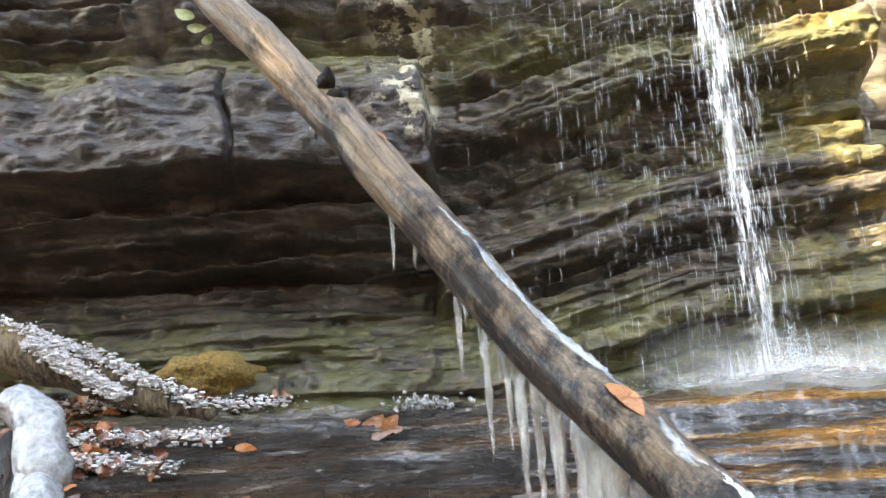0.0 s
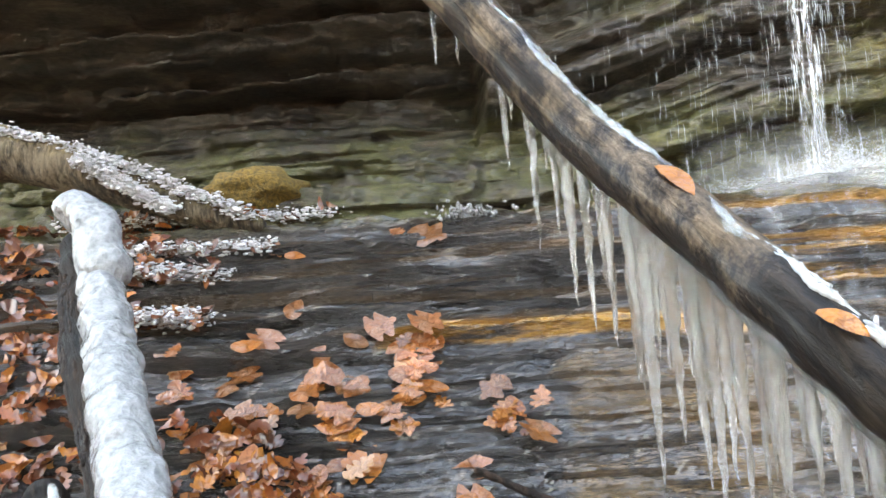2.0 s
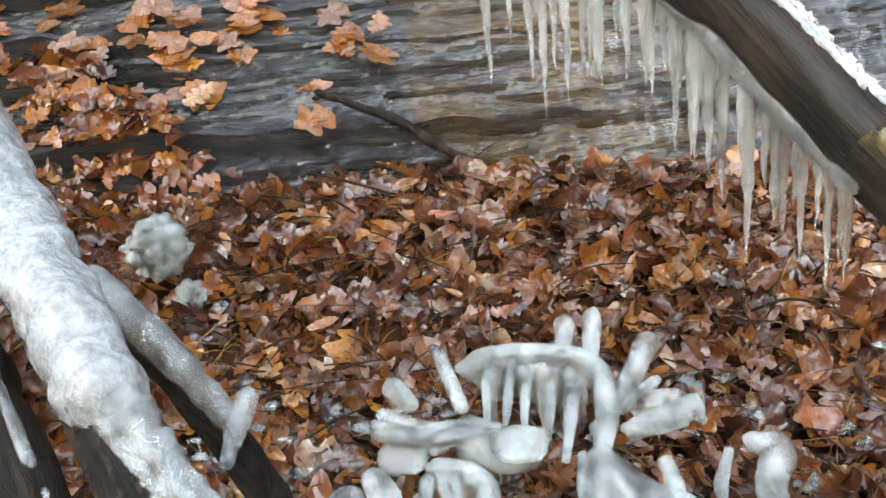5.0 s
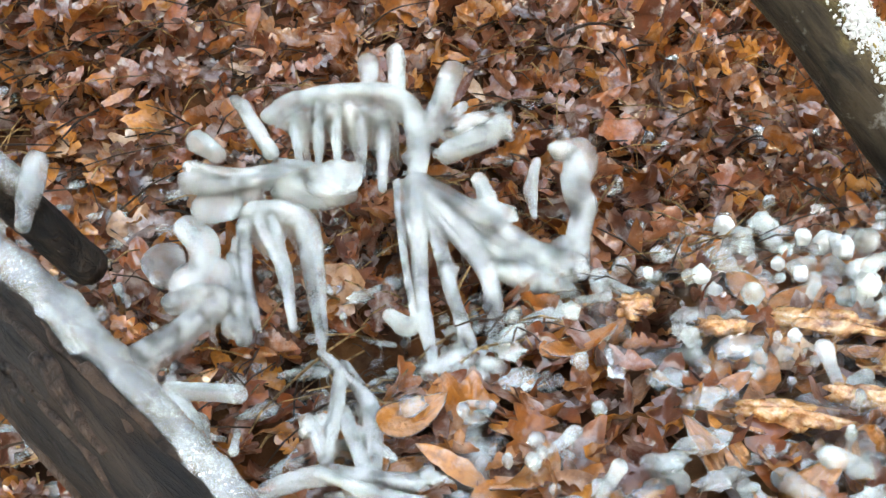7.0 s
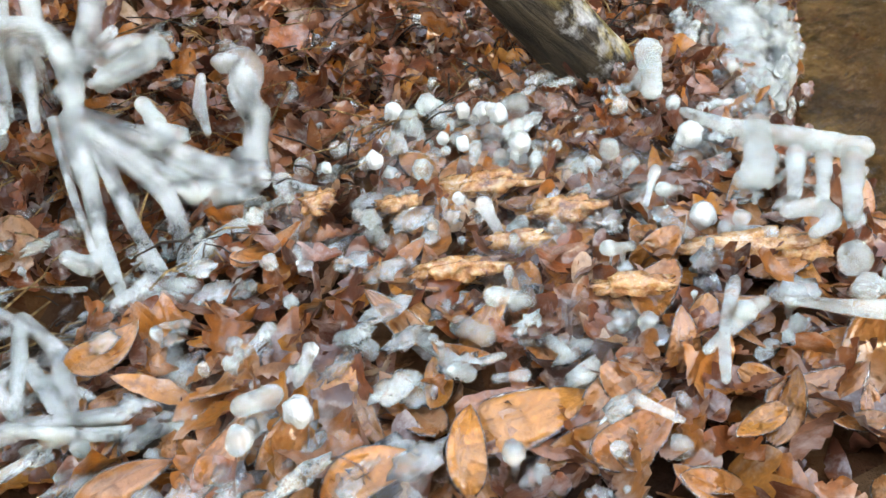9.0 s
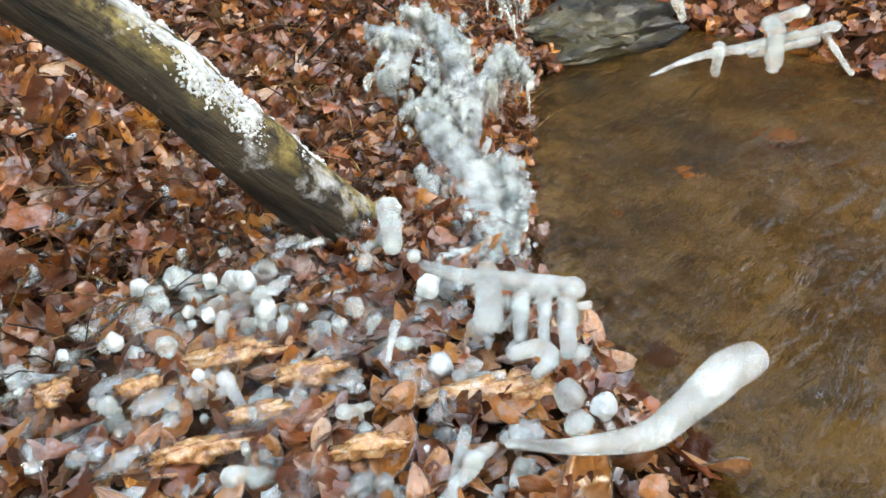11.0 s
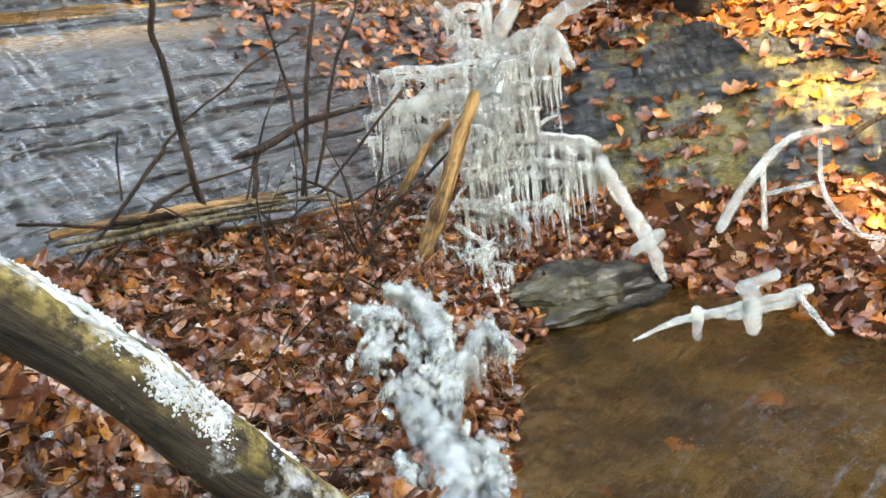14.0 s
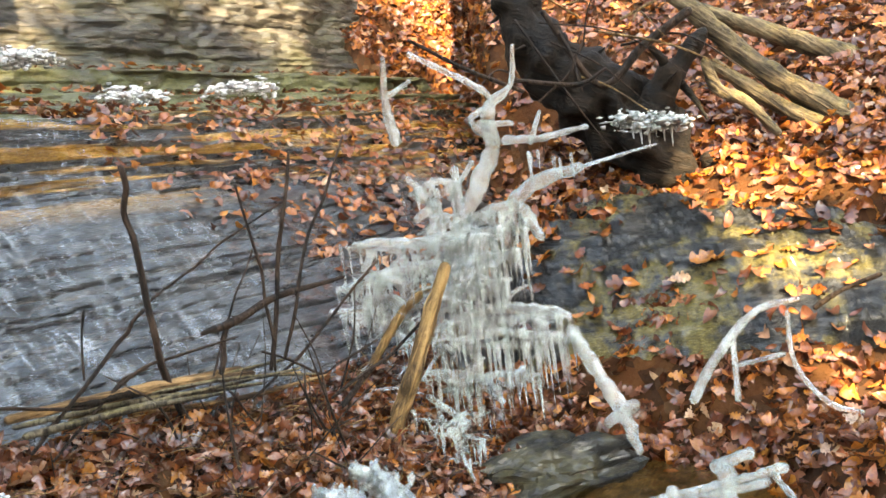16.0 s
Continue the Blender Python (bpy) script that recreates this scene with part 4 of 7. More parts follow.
def glazed_leaf(gr):
    """A smooth, bowed leaf blade, one unit long, with a rim of clear ice."""
    n, cols = 12, 7
    half, bow, curl, roll, bend = gr.uniform(0.15, 0.30), gr.uniform(-1.6, 2.6), gr.uniform(-0.9, 1.1), gr.uniform(-0.7, 0.7), gr.uniform(-0.4, 0.4)
    verts, faces = [], []
    for i in range(n + 1):
        t = i / n
        w = half * math.sin(math.pi * min(1, t * 0.97 + 0.03) ** 0.8) ** 0.75 * (1 + 0.08 * math.sin(5 * t + 9 * half))
        for k in range(cols):
            side = 2 * k / (cols - 1) - 1
            x = side * w
            verts.append((x + bend * (t - 0.5) ** 2, t - 0.5, bow * x * x + 0.7 * curl * (t - 0.45) ** 2 + 2 * roll * x * (t - 0.4) + 0.02 * math.cos(3 * math.pi * side)))
    for i in range(n):
        for k in range(cols - 1):
            a = cols * i + k
            faces.append((a, a + 1, a + cols + 1, a + cols))
    blade = len(faces)
    outline = [verts[cols * i] for i in range(n + 1)] + [verts[cols * i + cols - 1] for i in range(n, -1, -1)]
    rv, rf = tube([(*p, 0.010 + 0.010 * gr.random()) for p in outline], 5, 0.06, 0.3, 30)
    base = len(verts)
    data = bpy.data.meshes.new("leaf")
    data.from_pydata(verts + [tuple(v) for v in rv], [], faces + [tuple(i + base for i in f) for f in rf])
    data.materials.append(LEAF_ICED)
    data.materials.append(ICE)
    data.polygons.foreach_set("material_index", [0] * blade + [1] * len(rf))
    data.polygons.foreach_set("use_smooth", [True] * len(data.polygons))
    return data


glaze_rng = random.Random(31)
glazed_meshes = [glazed_leaf(glaze_rng) for _ in range(14)]
for m in scatter(250, 0.1, 1.65, -0.3, 1.15, iced, (0.06, 0.14), 0.36, (0.005, 0.05), r):
    leaf_piece(r.choice(glazed_meshes), m, drift)

# leaves stuck to the wet rock, by place along it and height
wet_meshes = []
for data in leaf_meshes:
    data = data.copy()
    data.transform(Matrix.Diagonal((1.25, 0.95, 0.22, 1)))
    data.materials.clear()
    data.materials.append(LEAF_WET)
    wet_meshes.append(data)
ON_ROCK = [(-1.08, 1.23), (-1.1, 1.34), (-0.77, 1.06), (-0.76, 1.16), (-0.73, 1.72), (-0.71, 1.54), (-0.8, 1.43), (-0.6, 1.39), (-0.88, 1.34), (-0.58, 1.28), (-0.48, 1.25), (-0.62, 1.19), (-0.55, 1.17), (-0.5, 1.11), (-0.4, 1.02), (-0.28, 1.35), (-0.25, 1.3), (-0.26, 1.21), (-0.14, 1.2), (-0.26, 1.12), (0.03, 1.23), (0.04, 1.12), (0.1, 1.15), (0.16, 1.07), (-0.06, 1.01), (-0.06, 0.88), (-0.2, 1.84), (-0.33, 1.88), (-0.36, 1.75), (-0.49, 1.76), (-0.58, 1.81), (-0.23, 1.38), (-0.16, 1.38), (-0.47, 1.6), (-0.68, 1.02), (-0.83, 1.15), (-0.76, 1.1), (-0.83, 1.02), (-0.53, 0.98), (-1.15, 1.57), (-1.35, 1.57)]
SLAB_NORMAL = Vector((0, -0.66, 0.75))
for n, (x, z) in enumerate(ON_ROCK):
    for k in range(4 if x < -0.2 and z < 1.4 else 2 if z < 1.4 else 1):
        place = slab_point(x + (r.gauss(0, 0.05) if k else 0), z + (r.gauss(0, 0.035) if k else 0), 0.012 + 0.006 * k)
        size = r.uniform(0.09, 0.14) * (1.7 if n == 26 else 1)
        tagged(leaf_piece(wet_meshes[r.choice((0, 3, 5, 10, 15, 6))], leaf_pose(place, SLAB_NORMAL, size, r, 0.12), None, "fallen_leaf"), "wet tan leaf stuck to dark rock", "leaf", "leaves on the wet rock")
left = []
for n in range(420):  # drifts on the left ledges and the foot of the slab
    x, z = r.uniform(-2.3, -0.25), r.uniform(0.7, 1.95)
    if z < 1.2 - 0.75 * (x + 1.0) and (z < 1.05 - 0.5 * (x + 0.45) or x < -1.45):
        left.append(leaf_pose(slab_point(x, z, r.uniform(0.01, 0.05)), SLAB_NORMAL, r.uniform(0.06, 0.1), r, 0.4))
for n in range(420):
    x, z = r.gauss(-0.62, 0.22), r.uniform(0.66, 1.16)
    if z < 1.12 - 0.75 * (x + 0.75):
        left.append(leaf_pose(slab_point(x, z, r.uniform(0.01, 0.07)), SLAB_NORMAL, r.uniform(0.06, 0.11), r, 0.5))
for n in range(420):
    x, z = r.uniform(-2.4, -1.3), r.uniform(1.0, 1.9)
    left.append(leaf_pose(slab_point(x, z, r.uniform(0.01, 0.06)), SLAB_NORMAL, r.uniform(0.07, 0.12), r, 0.45))
for n in range(1700):  # the ledges and shelf right of the running water
    x, z = r.uniform(2.9, 7.5), r.uniform(0.75, 1.95)
    if r.random() < float(step01(2.9, 3.9, x + 0.9 * (z - 1.3))):
        left.append(leaf_pose(slab_point(x, z, r.uniform(0.005, 0.03)), SLAB_NORMAL, r.uniform(0.06, 0.11), r, 0.35))
for n in range(1100):
    x, y = r.uniform(-2.2, 6.6), 3.76 + r.random() ** 1.6 * 1.2
    if x < -0.9 or x > 2.2:
        left.append(leaf_pose((x, y, 1.98 + 0.05 * (y - 3.75) + r.uniform(0, 0.03)), (0, -0.1, 1), r.uniform(0.06, 0.1), r, 0.4))
for n in range(1300):  # the low steps beyond the fall
    x, z = r.uniform(2.7, 8.4), r.choice((1.99, 2.0, 2.13, 2.14, 2.28, 2.52))
    left.append(leaf_pose((x, float(cliff_front(np.array([x]), np.array([z]))[0]) + r.uniform(0.0, 0.24), z + r.uniform(0.02, 0.05)), (0, -0.2, 1), r.uniform(0.06, 0.11), r, 0.35))
leaf_stuff("ledge_leaf_litter", left, LEAF_FAR, "wet brown leaves caught on the rock ledges", FAR_LEAVES)

# ---- snow-white logs on the left ----
white = thing("iced_log", (-0.04, 0.47, 0.1), "thick log wrapped in bumpy white ice", "log", "iced logs")
WHITE_LINE = [(-1.16, 2.55, 1.80, 0.052), (-1.10, 2.43, 1.68, 0.062), (-0.95, 2.14, 1.45, 0.066), (-0.76, 1.77, 1.20, 0.068), (-0.57, 1.42, 0.98, 0.07), (-0.36, 1.05, 0.77, 0.062)]
part("ice_sleeve", tube(WHITE_LINE, 24, 0.01, 0.24, 18), WHITE_ICE, white, "bumpy white ice round the log")
part("wood", tube([(-1.215, 2.56, 1.75, 0.055), (-1.015, 2.16, 1.40, 0.058), (-0.59, 1.45, 0.94, 0.052), (-0.14, 0.67, 0.53, 0.06), (0.06, 0.30, 0.32, 0.062)], 16, 0.02, 0.12, 16), BARK_DARK, white, "dark brown barked wood")
bark_way = [(-1.215, 2.56, 1.75, 0.055), (-1.015, 2.16, 1.40, 0.058), (-0.59, 1.45, 0.94, 0.052), (-0.14, 0.67, 0.53, 0.06), (0.06, 0.30, 0.32, 0.062)]
bark_line, strips = spline(bark_way, 0.03), []
for n in range(260):
    i = r.randrange(0, len(bark_line) - 8)
    turn, w = r.uniform(0, 6.283), r.uniform(0.004, 0.009)
    run = []
    for q in bark_line[i:i + r.randint(4, 8)]:
        turn += r.gauss(0, 0.06)
        d = Vector((0.88, 0.46, 0.0)) * math.cos(turn) + Vector((0.19, -0.37, 0.89)) * math.sin(turn)
        run.append((*(Vector(q[:3]) + d * q[3] * 0.98), w * r.uniform(0.6, 1.2)))
    strips.append(tube(run, 6, 0.02, 0.5, 60, True, n))
part("bark", joined(*strips), TWIG, white, "fissured dark bark")
ridge = [(-0.40, 1.12, 0.83, 0.035), (-0.115, 0.70, 0.596, 0.020), (0.075, 0.34, 0.395, 0.018)]
part("ice_ridge", joined(tube(ridge, 12, 0.007, 0.45, 38), tube([(x - 0.018, y - 0.006, z - 0.012, w * 0.8) for x, y, z, w in ridge], 10, 0.007, 0.6, 50, True, 4)), ICE_MILK, white, "thin white ice along its top")
part("ice_cap", tube([(-1.19, 2.48, 1.86, 0.06), (-1.12, 2.44, 1.80, 0.066), (-1.05, 2.36, 1.66, 0.07)], 18, 0.012, 0.3, 14), WHITE_ICE, white)
branch = thing("iced_branch", (-0.2, 1.36, 0.4), "bent branch coated in grey-white ice beside the log", "branch", "iced logs")
part("ice_sleeve", tube([(-0.47, 1.46, 0.82, 0.03), (-0.40, 1.45, 0.73, 0.036), (-0.33, 1.43, 0.64, 0.03), (-0.25, 1.40, 0.53, 0.024)], 12, 0.012, 0.3, 25), ICE_MILK, branch)
part("wood", tube([(-0.47, 1.48, 0.79, 0.035), (-0.34, 1.46, 0.60, 0.04), (-0.2, 1.40, 0.36, 0.04)], 12, 0.02, 0.12, 16), BARK_DARK, branch)
low = thing("old_log", (-0.62, 1.2, 0.2), "dark rotten log with thin ice at the foot of the slope", "log", "iced logs")
part("wood", tube([(-1.0, 1.9, 1.10, 0.05), (-0.72, 1.45, 0.80, 0.055), (-0.45, 1.02, 0.52, 0.05)], 18, 0.015, 0.25, 16), BARK_DARK, low)
part("ice_ridge", tube([(-0.97, 1.87, 1.14, 0.010), (-0.70, 1.44, 0.85, 0.014), (-0.45, 1.03, 0.57, 0.010)], 9, 0.01, 0.5, 40), ICE_MILK, low, "thin ice along its top")
diag = thing("snowy_log", (-1.0, 3.75, 1.98), "grey fallen log with a ridge of frost along its top", "log")
part("wood", tube([(-2.6, 3.85, 2.52, 0.14), (-1.9, 3.79, 2.30, 0.12), (-1.55, 3.77, 2.17, 0.10), (-1.2, 3.74, 2.03, 0.07), (-0.95, 3.72, 1.95, 0.04)], 18, 0.02, 0.2, 9), BARK_GREY, diag)
def shards(line, count, spread, thick, seed):
    """Small broken bits of frost strewn along a line."""
    path, out = spline(line, 0.01), []
    for n in range(count):
        q = path[r.randrange(len(path))]
        s = thick * r.uniform(0.25, 1.0)
        c = Vector(q[:3]) + Vector((r.gauss(0, spread), r.gauss(0, spread * 0.7), r.gauss(0, spread * 0.45)))
        out.append(blob(c, [s * r.uniform(0.5, 2.2), s * r.uniform(0.5, 1.8), s * r.uniform(0.3, 0.9)], seed + n, 4, 6, 0.7, 12))
    return joined(*out)


for line in ([(-2.1, 3.72, 2.46, 0.022), (-1.57, 3.70, 2.27, 0.03), (-1.2, 3.69, 2.09, 0.028), (-0.98, 3.68, 1.985, 0.02)], [(-1.72, 3.66, 2.29, 0.018), (-1.45, 3.64, 2.12, 0.026), (-1.3, 3.62, 2.03, 0.02)]):
    part("frost", shards([q[:3] for q in line], 1900, 0.026, 0.011, 5), FROST, diag)
frost_line = [[(-1.86, 3.78, 2.02), (-1.37, 3.77, 2.01), (-0.98, 3.74, 1.99), (-0.62, 3.73, 1.985)], [(-1.55, 3.55, 1.85), (-1.17, 3.54, 1.84), (-0.86, 3.53, 1.83)], [(-1.45, 3.44, 1.755), (-1.02, 3.40, 1.715)], [(-1.3, 3.18, 1.55), (-1.05, 3.16, 1.54)]]
caught = []
for line in frost_line:
    tagged(mesh_object("frost_crust", *shards(line, 900, 0.036, 0.010, 9), FROST), "broken white frost crust along a rock ledge", "frost", "frost on the ledges", "stuff")
    path = spline(line, 0.02)
    caught += [leaf_pose(Vector(r.choice(path)) + Vector((r.gauss(0, 0.06), r.gauss(0, 0.03), r.gauss(0, 0.02))), SLAB_NORMAL, r.uniform(0.05, 0.1), r, 0.6) for _ in range(30)]
leaf_stuff("frosted_leaf_litter", caught, LEAF_FROST_GLINT, "frosted leaves caught along the rock ledges", FAR_LEAVES)
mossy = mesh_object("mossy_rock", *blob((-1.06, 4.12, 2.16), (0.27, 0.2, 0.12), 5, 16, 24, 0.3, 14), MOSS)
tagged(mossy, "rounded rock covered in golden moss", "rock")
patch = mesh_object("ice_patch", *joined(*[blob((-0.02 + r.gauss(0, 0.07), 3.74 + r.gauss(0, 0.02), 1.95 + r.gauss(0, 0.02)), [r.uniform(0.003, 0.013) for _ in range(3)], k, 5, 7, 0.4) for k in range(130)]), WHITE_ICE)
tagged(patch, "small white ice crust on a mossy ledge", "ice", kind="stuff")

# ---- details of the fallen log ----
orange_mesh = wet_meshes[1].copy()
orange_mesh.materials.clear()
orange_mesh.materials.append(LEAF_ORANGE)
for k, side, size, turn in ((0.553, 24, 0.13, 0.0), (0.655, 38, 0.10, 0.6), (0.30, 15, 0.05, 0.3)):
    place, d, way = on_log(k, side, 0.010)
    m = Matrix((way.cross(d), way, d)).transposed().to_4x4()
    ob = leaf_piece(orange_mesh, Matrix.Translation(place) @ m @ pose(0, 0, 0, 0, 0, 30 * turn) @ Matrix.Scale(size, 4), None, "fallen_leaf")
    tagged(ob, "orange leaf frozen onto the log", "leaf")
for a, b, side in ((0.36, 0.48, 14), (0.46, 0.55, 8), (0.56, 0.61, 18), (0.595, 0.66, 6), (0.65, 0.71, 12), (0.69, 0.77, 14), (0.48, 0.56, -4), (0.75, 0.82, 10), (0.81, 0.87, 14), (0.86, 0.90, 25), (0.905, 0.925, 35)):
    strands = []
    for n in range(4):
        u, v, tilt = a + r.uniform(0, 0.3) * (b - a), b - r.uniform(0, 0.3) * (b - a), side + r.gauss(0, 5)
        strands.append(tube([(*on_log(u + (v - u) * t, tilt + 7 * math.sin(9 * t + n), -0.004)[0], 0.003 + (0.008 if a > 0.56 else 0.006) * math.sin(math.pi * t)) for t in np.linspace(0, 1, 8)], 8, 0.007, 0.95, 70, True, n))
    part("ice_strip", joined(*strands), RIME if a > 0.56 else ICE_MILK, log, "white ice frozen along the trunk")
bumps = []
for n in range(420):
    place, d, way = on_log(0.68 + 0.29 * r.random(), r.gauss(-24, 7), 0.0)
    place = place + way * r.uniform(-0.012, 0.012)
    bumps.append(blob(place, [r.uniform(0.003, 0.012) for _ in range(3)], n, 4, 6, 0.7))
for n in range(160):
    place, d, way = on_log(min(0.79, r.gauss(0.73, 0.025)), r.gauss(-12, 12), -0.006)
    bumps.append(blob(place + way * r.uniform(-0.012, 0.012), [r.uniform(0.006, 0.02) for _ in range(3)], n, 5, 7, 0.8))
tagged(part("frost_crust", joined(*bumps), FROST, log, "beads of frost along the trunk's top"), kind="stuff")
rime_bits = []
for n in range(2000):
    place, d, way = on_log(min(0.985, r.gauss(0.905, 0.02)), r.gauss(40, 14), -0.005)
    place = place + way * r.uniform(-0.012, 0.012)
    rime_bits.append(blob(place, [r.uniform(0.002, 0.008) for _ in range(3)], n, 4, 5, 0.8))
tagged(part("rime_patch", joined(*rime_bits), RIME, log, "rough white rime on the trunk's flank"), kind="stuff")
place, d, way = on_log(0.238, 30, -0.01)
part("knot", joined(tube([(*place, 0.03), (*(place + d * 0.03), 0.024), (*(place + d * 0.05 - way * 0.01), 0.012)], 10, 0.008, 0.4, 30), blob(place + way * 0.06, (0.03, 0.025, 0.025), 2, 6, 8, 0.4)), BARK_DARK, log, "dark broken knot")
part("sheen", tube([(*on_log(0.60 + 0.18 * t, 150, -0.02)[0], 0.03) for t in np.linspace(0, 1, 9)], 10, 0.02, 0.2, 20), ICE_MILK, log, "grey sheet of ice under the trunk")
for n, (k, length) in enumerate(((0.345, 0.17), (0.372, 0.09), (0.245, 0.06), (0.252, 0.05))):
    part("icicle", icicle(on_log(k, 185, -0.01)[0], length, 0.009, 70 + n), ICE, log)

# ---- waterfall ----
fall = thing("waterfall", (1.62, 3.9, 1.97), "thin white waterfall falling from the overhang onto rock", "waterfall")
ribbons = []
for n in range(11):
    xs = 1.555 + r.gauss(0, 0.028 if n < 8 else 0.07)
    line = []
    verts, faces = [], []
    for k in range(60):
        t = k / 59
        zc = 4.9 - 2.95 * t
        w = (0.010 + 0.035 * (1 - t) ** 2) * (1 + 0.5 * noise.noise(Vector((n * 3.3, zc * 2.2, 4))))
        cx = xs + 0.05 * t + 0.018 * noise.noise(Vector((n * 9.1, zc * 3.0, 0)))
        cy = 3.88 + 0.05 * noise.noise(Vector((n * 5.1, zc * 2.0, 7)))
        verts += [(cx - w, cy, zc), (cx, cy - 0.02, zc), (cx + w, cy + 0.01, zc)]
        if k:
            b = 3 * k
            faces += [(b - 3, b - 2, b + 1, b), (b - 2, b - 1, b + 2, b + 1)]
    ribbons.append((verts, faces))
for ribbon in ribbons:
    part("stream", ribbon, FALL, fall)


def streak(x, y, z, length, width):
    return tube([(x, y, z, width * 0.5), (x + 0.004, y, z - length * 0.5, width), (x, y, z - length, width * 0.3)], 5, length / 4, 0, 1, False)


drops = [streak(r.gauss(1.25, 0.42), r.uniform(3.6, 4.0), r.uniform(2.0, 4.6), r.uniform(0.02, 0.13), r.uniform(0.0005, 0.0013)) for _ in range(1100)]
drops += [streak(1.58 + r.gauss(0, 0.1), 3.85 + r.gauss(0, 0.06), r.uniform(2.0, 4.5), r.uniform(0.03, 0.16), r.uniform(0.0008, 0.002)) for _ in range(380)]
tagged(part("drizzle", joined(*drops), DROPS, fall), kind="stuff")
spray = []
for n in range(5000):
    a, q = r.uniform(0, 6.283), abs(r.gauss(0, 1))
    s = r.uniform(0.0015, 0.0055)
    c = (1.66 + math.cos(a) * q * 0.36, 3.80 + math.sin(a) * q * 0.14, 1.98 + abs(r.gauss(0, 0.09)) * (1.3 - min(q, 1.1)))
    spray.append(([(c[0] - s, c[1], c[2]), (c[0], c[1] - s, c[2]), (c[0] + s, c[1], c[2]), (c[0], c[1], c[2] + s)], [(0, 1, 3), (1, 2, 3), (2, 0, 3), (2, 1, 0)]))
tagged(part("spray", joined(*spray), DROPS, fall), kind="stuff")
fx, fy = np.meshgrid(np.linspace(0.95, 2.5, 80), np.linspace(3.64, 3.96, 22))
fz = 1.985 + 0.03 * np.exp(-((fx - 1.66) / 0.3) ** 2) + 0.012 * waves(fx, fy, 77, 4, 9.0)
foam = grid_mesh("foam", fx, fy, fz, FOAM, fall)
for k in range(5):  # upright veils of splash along the lip of the ledge
    vx, vz = np.meshgrid(np.linspace(0.95, 2.6, 60), np.linspace(1.93, 2.28, 12))
    vy = 3.70 + 0.06 * k + 0.03 * waves(vx, vz, 81 + k, 3, 3.0)
    grid_mesh("splash", vx, vy, vz - 0.10 * np.abs(vx - 1.66) ** 1.2, MIST, fall)
film = slab_sheet(0.72, 3.15, 0.5, 1.955, 0.03, 0.008, "running_water", FILM, False)
tagged(film, "thin sheet of water streaking down the rock", "water", kind="structure")

# ---- clear ice over the frozen drift ----
qx, qy = np.meshgrid(np.arange(0.0, 1.7, 0.009), np.arange(0.08, 1.42, 0.009))
quilt = waves(qx, qy, 301, 4, 5.0) + 0.9 * np.exp(-(((qx - 1.0) / 0.5) ** 2 + ((qy - 0.85) / 0.3) ** 2)) - 0.25
cover = step01(-0.25, 0.25, quilt) * step01(0.0, 0.08, shore_distance(qx, qy)) * step01(1.42, 1.25, qy) * step01(0.0, 0.15, qx)
qz = ground_z(qx, qy) - 0.04 + cover * (0.095 + 0.016 * waves(qx, qy, 311, 3, 14.0) + 0.012 * np.abs(waves(qx, qy, 321, 2, 30.0)))
tagged(grid_mesh("ice_sheet", qx, qy, qz, GLAZE, drift), "clear bumpy ice over the leaves")
for x, y, a, b, turn in ((0.96, 0.79, 0.09, 0.026, -50), (0.75, 0.62, 0.064, 0.019, -50), (0.81, 0.85, 0.045, 0.018, -50), (1.11, 0.34, 0.098, 0.026, -50), (1.0, 0.61, 0.06, 0.026, -50), (1.17, 0.28, 0.052, 0.03, -50), (0.73, 1.0, 0.037, 0.03, -50), (0.9, 0.38, 0.06, 0.019, -50), (0.87, 0.59, 0.045, 0.017, -50)):
    shape = blob((0, 0, 0), (a, b, 0.016), int(x * 900), 12, 34, 0.75, 13)
    m = Matrix.Translation((x, y, float(ground_z(x, y)) + 0.055)) @ pose(0, 0, 0, 8, -6, turn)
    part("leaf_crust", ([m @ v for v in shape[0]], shape[1]), CRUST, drift, "flat orange leaves welded by milky ice")

# needles and bits of stalk through the wet litter
bits, rng = [], random.Random(88)
for n in range(2600):
    x, y = rng.uniform(-0.8, 3.3), rng.uniform(1.0, 2.35)
    if not bool(bank(np.array(x), np.array(y))):
        continue
    a = Vector((x, y, float(ground_z(x, y)) + rng.uniform(0.02, 0.09)))
    b = a + Vector((rng.gauss(0, 0.08), rng.gauss(0, 0.06), rng.gauss(0.0, 0.03)))
    w = rng.uniform(0.0009, 0.0028)
    bits.append(tube([(*a, w), (*(a.lerp(b, 0.5) + Vector((0, 0, 0.01))), w), (*b, w * 0.6)], 4, 0.05, 0, 1, False))
tagged(mesh_object("litter_needles", *joined(*bits[::2]), BARK_TAN), "tan needles and stalks strewn through wet leaves", "leaf litter", kind="stuff")
tagged(mesh_object("litter_stalks", *joined(*bits[1::2]), TWIG), "thin dark stalks strewn through wet leaves", "leaf litter", kind="stuff")


# ---- frozen spray, knobs and iced sticks ----
NOW = {}


def begin(name, place, label, category, group=""):
    NOW["thing"], NOW["n"] = thing(name, place, label, category, group), 0


def grow(name, points, material, sides=10, step=0.012, rough=0.22, grain=30, label=""):
    NOW["n"] += 1
    return part(name, tube(points, sides, step, rough, grain, True, NOW["n"]), material, NOW["thing"], label)


